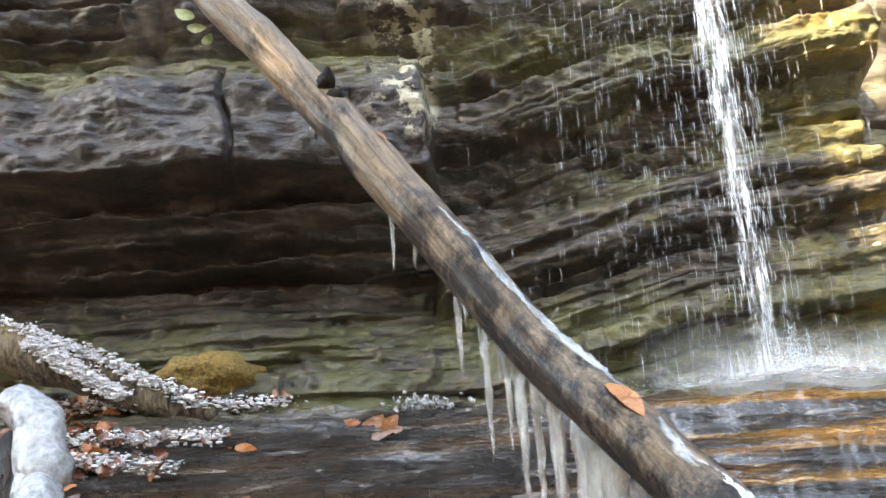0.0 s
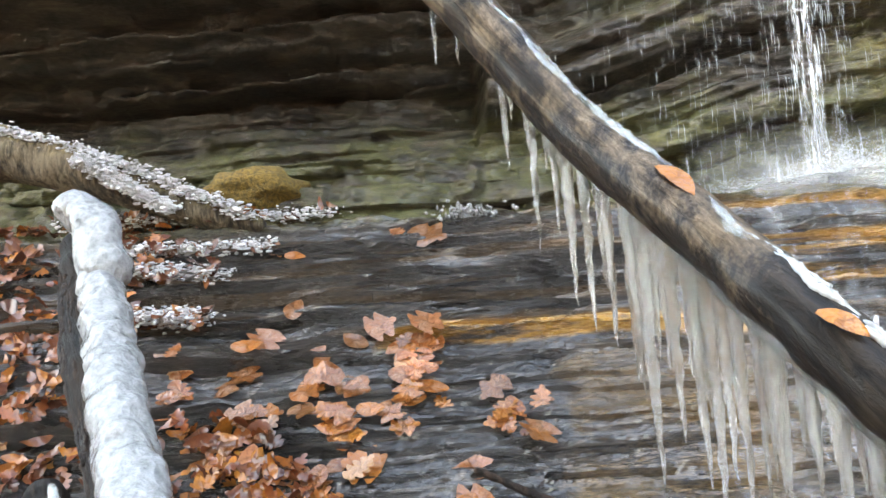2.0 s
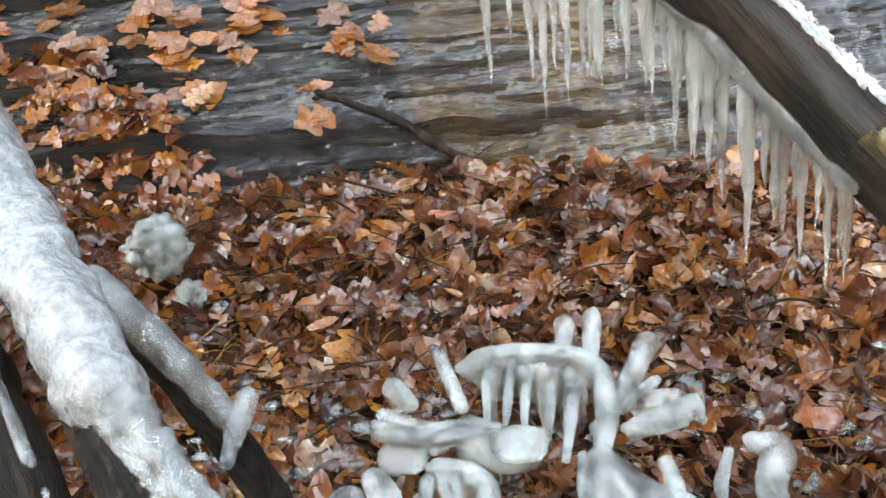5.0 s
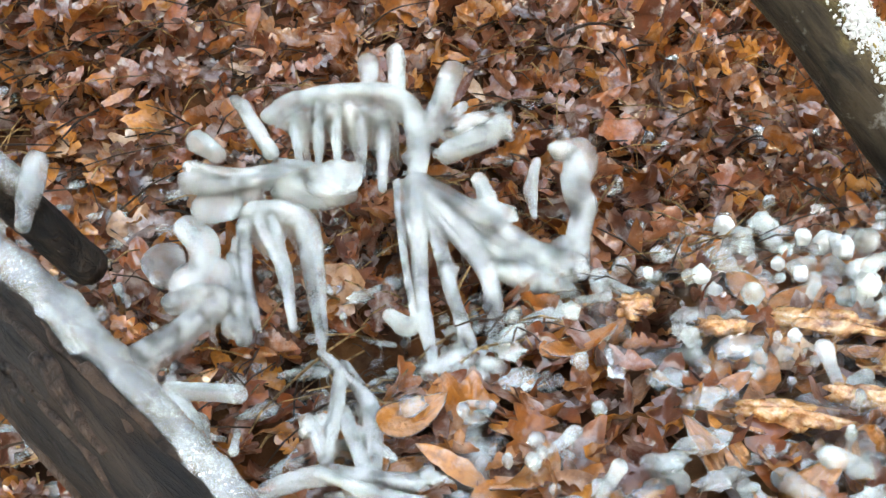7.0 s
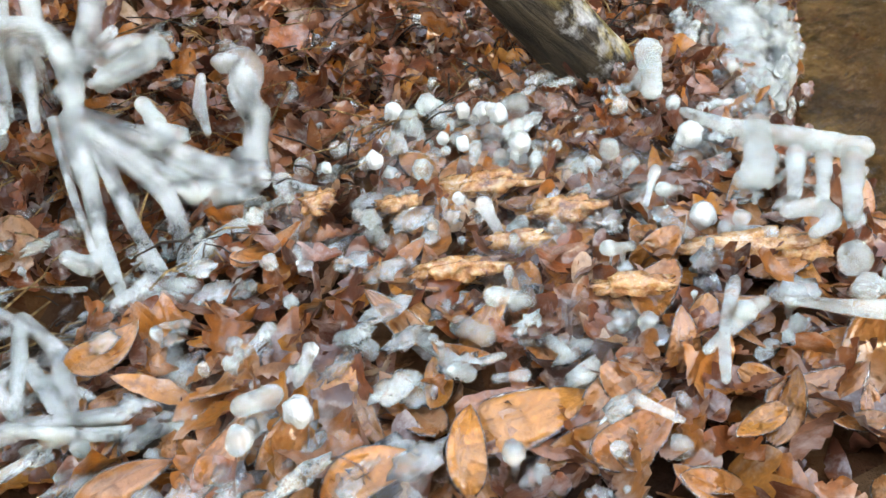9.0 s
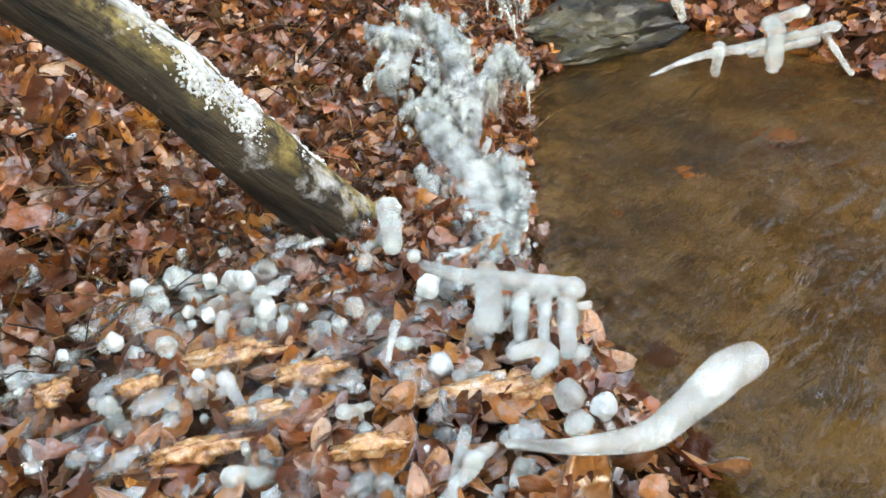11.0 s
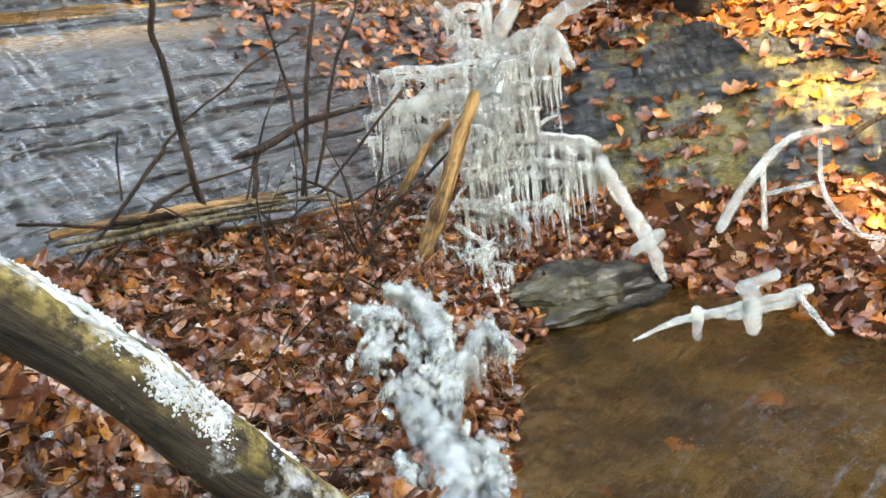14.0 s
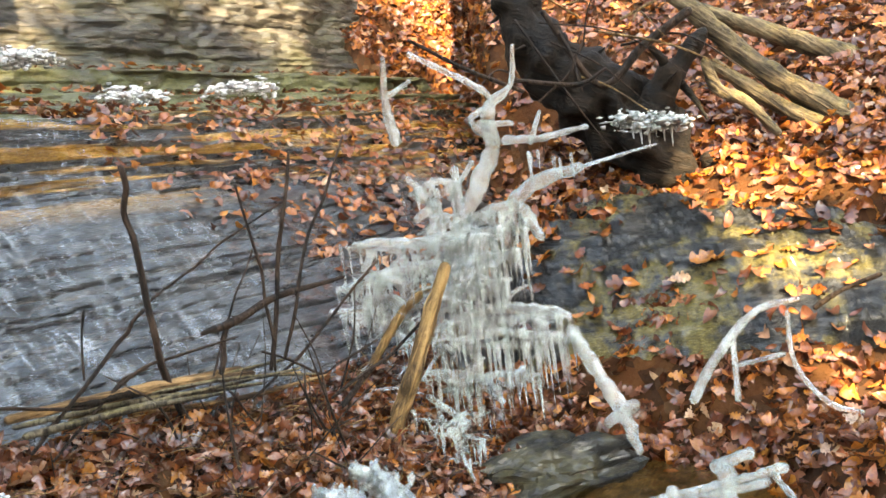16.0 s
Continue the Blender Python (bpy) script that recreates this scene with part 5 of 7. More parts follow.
def limb(points):
    """An ice-covered stem: a milky sleeve that ends in a smooth knob."""
    NOW["n"] += 1
    strands = [tube([(x, y, z, w * 0.86) for x, y, z, w in points], 12, 0.008, 0.22, 22, True, NOW["n"])]
    for n in range(2):
        a, b, s = r.uniform(0, 6.283), r.uniform(-1, 1), r.uniform(0.32, 0.52)
        strands.append(tube([(x + math.cos(a + k * b) * w * 0.5, y + math.sin(a + k * b) * w * 0.3, z + math.sin(a + k * b) * w * 0.45, w * s) for k, (x, y, z, w) in enumerate(points)], 9, 0.008, 0.3, 35, True, NOW["n"] + 40 * n))
    part("ice_limb", joined(*strands), ICE_MILK if NOW["n"] % 2 else ICE, NOW["thing"])
    for q in spline(points, 0.045)[1:-1]:
        if r.random() < 0.5:
            NOW["n"] += 1
            part("icicle", icicle((q[0], q[1], q[2] - q[3] * 0.6), r.uniform(0.015, 0.07), q[3] * r.uniform(0.15, 0.32), NOW["n"] + 300), ICE, NOW["thing"])


def drip(top, length, radius):
    NOW["n"] += 1
    part("icicle", icicle(top, length, radius, NOW["n"] + 200), ICE, NOW["thing"])


def drape(line, drop, seed, material=None, name="ice_sheet"):
    """A ribbed sheet of ice that hangs from a line and ends in a ragged edge."""
    path = [np.array(q[:3], float) for q in spline(line, 0.008)]
    rows, verts, faces = 9, [], []
    for i, q in enumerate(path):
        way = path[min(i + 1, len(path) - 1)] - path[max(i - 1, 0)]
        out = np.array((-way[1], way[0], 0.0))
        out = out / (np.linalg.norm(out) + 1e-9)
        fall = drop * (0.62 + 0.55 * noise.noise(Vector((i * 0.11, seed * 3.1, 0))) + 0.22 * noise.noise(Vector((i * 0.5, seed * 1.7, 5))))
        fall *= min(1.0, 0.25 + 4 * min(i, len(path) - 1 - i) / len(path))
        rib = 0.5 + 0.5 * noise.noise(Vector((i * 0.42, seed, 9)))
        for side in (1, -1):
            for k in range(rows):
                t = k / (rows - 1)
                thick = (0.002 + 0.010 * rib) * (1 - t) ** 0.5 + 0.0008
                sway = 0.02 * t * noise.noise(Vector((i * 0.06, t * 1.5, seed)))
                verts.append(q + out * (side * thick + sway) - np.array((0, 0, max(fall, 0.01) * t - 0.004)))
    n = 2 * rows
    for i in range(len(path) - 1):
        for k in range(rows - 1):
            a, b = i * n + k, i * n + rows + k
            faces += [(a, a + n, a + n + 1, a + 1), (b, b + 1, b + n + 1, b + n)]
        a, b = i * n, i * n + rows
        faces += [(a, b, b + n, a + n), (a + rows - 1, a + n + rows - 1, b + n + rows - 1, b + rows - 1)]
    return part(name, (verts, faces), material or ICE, NOW["thing"])


def rod(points):
    grow("ice_rod", points, ICE_MILK)


def knob(place, radius):
    NOW["n"] += 1
    k, radius = NOW["n"], min(radius, 0.021)
    ob = mesh_object("ice_lump", *blob(place, (radius * 1.12, radius * 1.15, radius * 1.25), k, 12, 16, 0.28, 9), RIME if k % 3 == 0 else ICE_MILK)
    tagged(ob, "rounded milky lump of ice on frozen leaves", "ice", "ice lumps on the leaves")


def clump(points):
    NOW["n"] += 1
    seed = NOW["n"]
    grow("ice_lobe", [(x, y, z, w * 0.8) for x, y, z, w in points], ICE_MILK, 16, 0.009, 0.5, 20)
    for k in range(2):
        grow("ice_lobe", [(x + r.gauss(0, w * 0.35), y + r.gauss(0, w * 0.35), z + r.gauss(0, w * 0.25), w * r.uniform(0.3, 0.5)) for x, y, z, w in points], ICE if k else ICE_MILK, 12, 0.009, 0.6, 30)
    for k in range(5):
        drape([(x + r.gauss(0, w * 0.6), y + r.gauss(0, w * 0.35), z + w * 0.3) for x, y, z, w in points], 0.5 * max(q[3] for q in points) + r.uniform(0.05, 0.12), seed + k)
    bits = []
    for q in spline(points, 0.006):
        for k in range(3):
            s = r.uniform(0.004, 0.013)
            bits.append(blob(Vector(q[:3]) + Vector((r.gauss(0, q[3] * 0.7), r.gauss(0, q[3] * 0.7), r.gauss(-0.2 * q[3], q[3] * 0.6))), (s * r.uniform(0.6, 1.4), s, s * r.uniform(0.8, 2.2)), k, 5, 7, 0.6, 12))
    tagged(part("ice_crust", joined(*bits), ICE_MILK, NOW["thing"], "small broken beads of ice"), kind="stuff")
    for q in spline(points, 0.022):
        NOW["n"] += 1
        part("icicle", icicle((q[0] + r.gauss(0, q[3] * 0.5), q[1] + r.gauss(0, q[3] * 0.5), q[2]), r.uniform(0.05, 0.2), r.uniform(0.004, 0.011), NOW["n"] + 500), ICE_MILK if NOW["n"] % 3 == 0 else ICE, NOW["thing"])


def sprig(points):
    grow("ice_stem", [(x, y, z, w * 0.8) for x, y, z, w in points], ICE_MILK, 9, 0.012, 0.45, 40)


def stem(points):
    grow("stem", [(x, y, z, w * 0.85) for x, y, z, w in points], BARK_STEM, 14, 0.015, 0.3, 18, "bare tan stem")


def iced(points):
    grow("iced_stem", [(x, y, z, w * 0.72) for x, y, z, w in points], ICE_MILK, 12, 0.012, 0.38, 24)


def lone(name, points, material, label, category, group, sides=8, rough=0.15, grain=18, step=0.025):
    NOW["lone"] = NOW.get("lone", 0) + 1
    ob = mesh_object(name, *tube(points, sides, step, rough, grain, True, NOW["lone"]), material)
    return tagged(ob, label, category, group)


def arch(points):
    lone("iced_twig", [(x, y, z, w * 0.62) for x, y, z, w in points], ICE_MILK, "arching twig sheathed in pale ice on the bank", "twig", "iced twigs on the bank", 9, 0.2)


def root(points):
    wood = thing("driftwood", points[0][:3], "thick dark rotting driftwood lodged in the bank", "driftwood", "driftwood in the bank")
    NOW["root"] = NOW.get("root", 0) + 1
    part("wood", tube([(x, y, z, w * 0.92) for x, y, z, w in points], 40, 0.015, 0.6, 9, True, NOW["root"]), BARK_DARK, wood)
    for n in range(6):
        x, y, z, w = r.choice(spline(points, 0.03)[3:-3])
        way = Vector((r.gauss(-0.3, 0.4), r.gauss(-0.4, 0.5), r.gauss(0.1, 0.5))).normalized()
        a, length = Vector((x, y, z)) + way * w * 0.4, r.uniform(0.08, 0.28)
        s = r.uniform(0.008, 0.022)
        part("broken_root", tube([(*a, s * 1.6), (*(a + way * length * 0.5 + Vector((0, 0, r.gauss(0, 0.03)))), s), (*(a + way * length), s * 0.35)], 9, 0.015, 0.4, 30, True, n), BARK_DARK, wood)


def mroot(points):
    lone("mossy_driftwood", [(x, y, z, w * 0.7) for x, y, z, w in points], BARK_TRUNK, "crooked grey driftwood with golden moss", "driftwood", "driftwood in the bank", 10, 0.35, 12)


def trunk(points):
    lone("hillside_log", points, BARK_TRUNK, "pale weathered tree trunk lying on the sunlit hillside", "log", "trunks on the hillside", 20, 0.22, 12)


def branch_of(points):
    lone("bare_branch", points, TWIG, "thin bare branch reaching from the bank", "branch", "bare branches", 6, 0.1)


def twig(points):
    kinked = []
    for a, b in zip(points, points[1:]):  # small bends between the joints
        for t in (0.0, 0.3, 0.65):
            q = [u + (v - u) * t for u, v in zip(a, b)]
            kinked.append((q[0] + (r.gauss(0, 0.006) if t else 0), q[1] + (r.gauss(0, 0.006) if t else 0), q[2], q[3] * 0.78))
    points = kinked + [(*points[-1][:3], points[-1][3] * 0.7)]
    lone("dead_twig", points, TWIG, "thin dark leafless twig standing in the leaf litter", "twig", "dead twigs", 6, 0.15, 30)


def stick(points):
    wood = thing("stick", points[0][:3], "peeled tan stick with dark bark lying along the bank", "stick")
    part("wood", tube([(x, y, z, w * 0.8) for x, y, z, w in points], 14, 0.012, 0.35, 14), BARK_LYING, wood)
    for n in range(2):
        line = spline(points, 0.03)
        i = r.randrange(0, len(line) - 9)
        part("bark", tube([(q[0], q[1] - 0.006, q[2] - 0.006 + r.gauss(0, 0.003), q[3] * 0.6) for q in line[i:i + r.randint(5, 9)]], 12, 0.015, 0.5, 25, True, n), BARK_DARK, wood, "dark bark left on the wood")


def pale_branch(points):
    lone("iced_branch", points, ICE_MILK, "smooth grey branch sheathed in ice reaching over the pool", "branch", "", 14, 0.15, 12, 0.012)


def frosted_log(points):
    lone("frosted_log", points, BARK_LOG_LOW, "dark log with white frost at the water's edge", "log", "", 18, 0.15, 12, 0.012)


def slabtwig(points):
    lone("wet_twig", points, TWIG, "crooked black wet twig lying on the rock", "twig", "", 8, 0.4, 30)


# frozen spray over a small bush in the leaf litter
begin("frozen_spray", (0.45, 1.2, 0.15), "small bush frozen inside milky ice with rounded limbs", "ice")
limb([(0.217, 1.582, 0.498, 0.022), (0.275, 1.609, 0.508, 0.0248), (0.375, 1.615, 0.498, 0.0251), (0.471, 1.603, 0.478, 0.0278), (0.513, 1.565, 0.444, 0.0326), (0.506, 1.500, 0.394, 0.0294), (0.472, 1.432, 0.349, 0.0239)])
limb([(0.446, 1.628, 0.501, 0.0229), (0.461, 1.669, 0.536, 0.0271)])
limb([(0.501, 1.602, 0.475, 0.0203), (0.530, 1.678, 0.540, 0.0261)])
limb([(0.541, 1.511, 0.401, 0.0272), (0.598, 1.578, 0.453, 0.0281), (0.637, 1.617, 0.486, 0.0338)])
limb([(0.689, 1.487, 0.385, 0.0302), (0.622, 1.474, 0.373, 0.0297), (0.550, 1.460, 0.364, 0.0244)])
limb([(0.024, 1.443, 0.453, 0.0274), (0.088, 1.438, 0.428, 0.0252), (0.177, 1.453, 0.412, 0.0255)])
limb([(0.312, 1.418, 0.360, 0.0326), (0.253, 1.412, 0.367, 0.0299), (0.207, 1.444, 0.398, 0.0464)])
limb([(0.125, 1.383, 0.381, 0.027), (0.189, 1.385, 0.365, 0.0249), (0.217, 1.353, 0.339, 0.0247), (0.203, 1.257, 0.290, 0.0194), (0.170, 1.112, 0.235, 0.0122)])
limb([(0.152, 1.368, 0.365, 0.0157), (0.150, 1.272, 0.312, 0.013), (0.129, 1.139, 0.258, 0.0071)])
limb([(0.097, 1.356, 0.374, 0.0155), (0.076, 1.273, 0.335, 0.0128), (0.065, 1.189, 0.299, 0.0083)])
limb([(0.459, 1.410, 0.336, 0.0355), (0.411, 1.280, 0.264, 0.0224), (0.363, 1.136, 0.203, 0.0159), (0.343, 1.037, 0.170, 0.0122)])
limb([(0.459, 1.410, 0.336, 0.0307), (0.502, 1.325, 0.280, 0.0278), (0.525, 1.216, 0.221, 0.0202), (0.498, 1.105, 0.174, 0.015), (0.461, 1.049, 0.157, 0.0125)])
limb([(0.470, 1.408, 0.333, 0.0331), (0.552, 1.326, 0.278, 0.0327), (0.613, 1.244, 0.232, 0.0299), (0.668, 1.146, 0.185, 0.027)])
limb([(0.463, 1.321, 0.281, 0.023), (0.436, 1.172, 0.208, 0.0174), (0.426, 1.071, 0.169, 0.0146)])
limb([(0.463, 1.390, 0.323, 0.0235), (0.536, 1.265, 0.245, 0.0182), (0.615, 1.150, 0.187, 0.0156)])
limb([(0.563, 1.192, 0.208, 0.0291), (0.597, 1.163, 0.193, 0.0312), (0.647, 1.119, 0.173, 0.0244)])
limb([(0.765, 1.253, 0.241, 0.0285), (0.714, 1.197, 0.210, 0.0254)])
limb([(0.620, 1.068, 0.153, 0.013), (0.550, 1.070, 0.157, 0.0193), (0.476, 1.045, 0.154, 0.0188)])
limb([(0.186, 1.049, 0.209, 0.0159), (0.142, 0.943, 0.193, 0.0132), (0.110, 0.851, 0.187, 0.0108)])
limb([(0.190, 1.048, 0.208, 0.0139), (0.202, 0.961, 0.180, 0.0153), (0.172, 0.844, 0.165, 0.0127)])
limb([(0.163, 0.953, 0.189, 0.0114), (0.162, 0.822, 0.166, 0.0125)])
limb([(0.426, 1.019, 0.151, 0.0226), (0.384, 0.927, 0.132, 0.0177), (0.315, 0.806, 0.122, 0.0129)])
limb([(0.329, 1.015, 0.165, 0.0201), (0.397, 1.026, 0.158, 0.0266), (0.450, 1.000, 0.142, 0.0225)])
limb([(0.012, 0.799, 0.219, 0.0154), (0.089, 0.829, 0.191, 0.0177), (0.199, 0.804, 0.152, 0.0143), (0.323, 0.774, 0.117, 0.0127)])
limb([(0.098, 0.923, 0.203, 0.0185), (0.123, 0.939, 0.198, 0.015)])
limb([(0.029, 1.194, 0.314, 0.0351), (-0.044, 1.137, 0.320, 0.028), (-0.109, 1.084, 0.330, 0.0233), (-0.160, 1.036, 0.341, 0.0208)])
limb([(0.031, 1.140, 0.291, 0.0262), (0.060, 1.165, 0.291, 0.0225)])
limb([(-0.222, 1.438, 0.559, 0.0271), (-0.243, 1.366, 0.526, 0.0219), (-0.257, 1.307, 0.501, 0.0149)])
limb([(-0.058, 0.937, 0.268, 0.02), (-0.065, 0.822, 0.255, 0.0137)])
limb([(-0.076, 0.970, 0.284, 0.0184), (-0.083, 0.844, 0.267, 0.0121)])
limb([(0.716, 0.854, 0.090, 0.029), (0.756, 0.796, 0.079, 0.0206)])
limb([(0.700, 0.848, 0.088, 0.0165), (0.644, 0.751, 0.073, 0.0098)])
limb([(0.579, 0.738, 0.075, 0.0211), (0.611, 0.675, 0.068, 0.0208)])
limb([(0.591, 1.355, 0.294, 0.0261), (0.586, 1.317, 0.272, 0.0234)])
limb([(0.693, 1.205, 0.213, 0.0323), (0.679, 1.156, 0.189, 0.0271)])
limb([(0.721, 1.120, 0.175, 0.0271), (0.710, 1.090, 0.162, 0.0223)])
limb([(0.804, 1.079, 0.163, 0.025), (0.795, 1.055, 0.153, 0.0225)])
limb([(0.304, 1.146, 0.217, 0.0168), (0.325, 1.117, 0.202, 0.0209), (0.350, 1.125, 0.201, 0.0168)])
limb([(0.195, 1.508, 0.447, 0.019), (0.168, 1.599, 0.524, 0.0196)])
limb([(-0.088, 1.004, 0.297, 0.0168), (0.008, 0.997, 0.254, 0.0189)])
limb([(0.788, 1.401, 0.335, 0.0277), (0.825, 1.374, 0.321, 0.0402), (0.781, 1.320, 0.284, 0.0368), (0.773, 1.267, 0.252, 0.0313)])
limb([(0.771, 1.268, 0.253, 0.0265), (0.731, 1.222, 0.226, 0.0283), (0.712, 1.172, 0.200, 0.0231)])
limb([(0.727, 1.393, 0.325, 0.0124), (0.687, 1.340, 0.291, 0.017), (0.667, 1.286, 0.259, 0.0095)])
limb([(0.450, 1.381, 0.325, 0.0095), (0.495, 1.261, 0.251, 0.0137), (0.508, 1.173, 0.207, 0.0134), (0.462, 1.037, 0.155, 0.0084)])
limb([(0.453, 1.341, 0.300, 0.0117), (0.439, 1.197, 0.225, 0.0111), (0.407, 1.043, 0.165, 0.0115), (0.392, 0.979, 0.146, 0.0101)])
limb([(0.417, 1.364, 0.318, 0.0082), (0.403, 1.275, 0.270, 0.0102), (0.370, 1.124, 0.203, 0.0096), (0.345, 1.023, 0.169, 0.0061)])
limb([(0.460, 1.378, 0.322, 0.0119), (0.537, 1.294, 0.266, 0.014), (0.601, 1.207, 0.218, 0.0137), (0.661, 1.116, 0.174, 0.009)])
limb([(0.544, 1.205, 0.219, 0.0181), (0.578, 1.177, 0.204, 0.0293), (0.624, 1.138, 0.184, 0.0224), (0.664, 1.104, 0.169, 0.0112)])
limb([(0.648, 1.078, 0.158, 0.0133), (0.574, 1.075, 0.159, 0.0174), (0.491, 1.053, 0.158, 0.0149), (0.432, 1.006, 0.148, 0.0145)])
limb([(0.425, 1.413, 0.348, 0.0144), (0.395, 1.330, 0.301, 0.0116), (0.371, 1.244, 0.258, 0.0089), (0.340, 1.106, 0.201, 0.0084)])
limb([(0.275, 1.599, 0.503, 0.0114), (0.257, 1.543, 0.464, 0.0136), (0.243, 1.479, 0.422, 0.0084)])
limb([(0.324, 1.598, 0.493, 0.0127), (0.301, 1.537, 0.451, 0.0148), (0.275, 1.462, 0.404, 0.0072)])
limb([(0.359, 1.587, 0.479, 0.0101), (0.332, 1.520, 0.433, 0.0123), (0.316, 1.462, 0.395, 0.0072)])
limb([(0.407, 1.579, 0.466, 0.0127), (0.383, 1.511, 0.419, 0.0148), (0.357, 1.441, 0.375, 0.0096)])
limb([(0.450, 1.557, 0.446, 0.0177), (0.422, 1.490, 0.400, 0.0172), (0.388, 1.410, 0.350, 0.0107)])
limb([(0.124, 1.365, 0.382, 0.0137), (0.135, 1.290, 0.337, 0.0133), (0.137, 1.228, 0.305, 0.0108), (0.124, 1.123, 0.264, 0.0062)])
limb([(0.203, 1.344, 0.347, 0.0159), (0.185, 1.233, 0.293, 0.013), (0.164, 1.083, 0.236, 0.0082)])
limb([(0.102, 1.355, 0.383, 0.0159), (0.076, 1.247, 0.335, 0.0151), (0.068, 1.124, 0.284, 0.0082)])
limb([(0.059, 1.279, 0.356, 0.0109), (0.049, 1.188, 0.317, 0.0105), (0.044, 1.115, 0.289, 0.0061)])
limb([(0.031, 1.464, 0.473, 0.0165), (0.098, 1.451, 0.442, 0.0188), (0.180, 1.462, 0.426, 0.0167)])
limb([(0.202, 1.466, 0.423, 0.0286), (0.246, 1.448, 0.401, 0.0357), (0.303, 1.433, 0.379, 0.0238)])
limb([(-0.052, 1.170, 0.351, 0.0248), (0.001, 1.192, 0.338, 0.0273), (0.042, 1.164, 0.310, 0.025), (0.041, 1.103, 0.286, 0.0162)])
limb([(-0.000, 1.336, 0.408, 0.0268), (0.019, 1.288, 0.376, 0.0329), (-0.002, 1.241, 0.361, 0.0214)])
limb([(0.059, 1.521, 0.502, 0.0266), (0.087, 1.498, 0.476, 0.024)])
limb([(0.159, 1.609, 0.537, 0.0151), (0.170, 1.586, 0.516, 0.015)])
limb([(-0.086, 0.968, 0.302, 0.0169), (-0.065, 0.930, 0.283, 0.0148), (-0.058, 0.858, 0.267, 0.0124)])
limb([(0.160, 1.071, 0.233, 0.0101), (0.181, 1.028, 0.212, 0.012), (0.210, 0.956, 0.181, 0.0126), (0.176, 0.823, 0.163, 0.0109)])
limb([(0.181, 1.028, 0.212, 0.01), (0.149, 0.945, 0.198, 0.0115), (0.104, 0.842, 0.192, 0.009)])
limb([(0.153, 0.944, 0.196, 0.0086), (0.157, 0.879, 0.180, 0.0112), (0.156, 0.816, 0.168, 0.009)])
limb([(0.098, 0.931, 0.212, 0.0151), (0.106, 0.904, 0.203, 0.0131), (0.104, 0.842, 0.192, 0.009)])
limb([(0.092, 0.826, 0.194, 0.0107), (0.166, 0.781, 0.160, 0.0124), (0.267, 0.734, 0.122, 0.0124), (0.386, 0.672, 0.086, 0.0089)])
limb([(0.249, 0.800, 0.136, 0.0146), (0.292, 0.791, 0.123, 0.0129)])
limb([(0.369, 0.795, 0.105, 0.0131), (0.425, 0.784, 0.093, 0.017), (0.457, 0.749, 0.081, 0.0113)])
limb([(0.334, 0.782, 0.111, 0.0092), (0.280, 0.671, 0.113, 0.0078)])
limb([(0.406, 0.974, 0.142, 0.0142), (0.364, 0.893, 0.127, 0.0136), (0.311, 0.811, 0.121, 0.0112)])
limb([(0.550, 1.545, 0.430, 0.0153), (0.606, 1.597, 0.470, 0.0183)])
limb([(0.596, 1.512, 0.405, 0.0178), (0.662, 1.510, 0.404, 0.0205), (0.698, 1.458, 0.368, 0.0126)])
limb([(0.529, 1.462, 0.371, 0.0123), (0.601, 1.453, 0.363, 0.0149), (0.658, 1.459, 0.367, 0.0126)])
limb([(0.469, 1.466, 0.378, 0.0196), (0.543, 1.509, 0.404, 0.0151), (0.630, 1.546, 0.430, 0.0129)])
limb([(0.591, 1.390, 0.321, 0.0194), (0.593, 1.349, 0.296, 0.0216)])
limb([(0.513, 1.073, 0.163, 0.0086), (0.466, 1.049, 0.159, 0.0106)])
limb([(0.732, 1.104, 0.169, 0.0136), (0.770, 1.061, 0.153, 0.0158), (0.822, 1.039, 0.147, 0.0113)])
limb([(0.722, 1.049, 0.146, 0.0111), (0.706, 0.966, 0.116, 0.0086), (0.665, 0.913, 0.100, 0.0052)])
limb([(0.724, 0.864, 0.085, 0.0147), (0.778, 0.815, 0.074, 0.0125)])
limb([(0.729, 0.861, 0.085, 0.0105), (0.667, 0.790, 0.069, 0.007)])
limb([(0.761, 0.810, 0.073, 0.0125), (0.710, 0.733, 0.057, 0.007)])
limb([(0.770, 0.631, 0.043, 0.0176), (0.783, 0.590, 0.039, 0.0155)])
limb([(0.593, 0.758, 0.067, 0.0156), (0.612, 0.702, 0.057, 0.0115)])
limb([(0.692, 0.683, 0.050, 0.0117), (0.705, 0.552, 0.038, 0.0131)])
limb([(0.972, 0.579, 0.049, 0.0164), (1.008, 0.538, 0.049, 0.0144), (1.060, 0.490, 0.053, 0.0185)])
limb([(0.519, 0.898, 0.104, 0.0101), (0.542, 0.858, 0.092, 0.014), (0.506, 0.817, 0.087, 0.0078)])
limb([(0.480, 0.887, 0.106, 0.01), (0.435, 0.864, 0.107, 0.0117)])
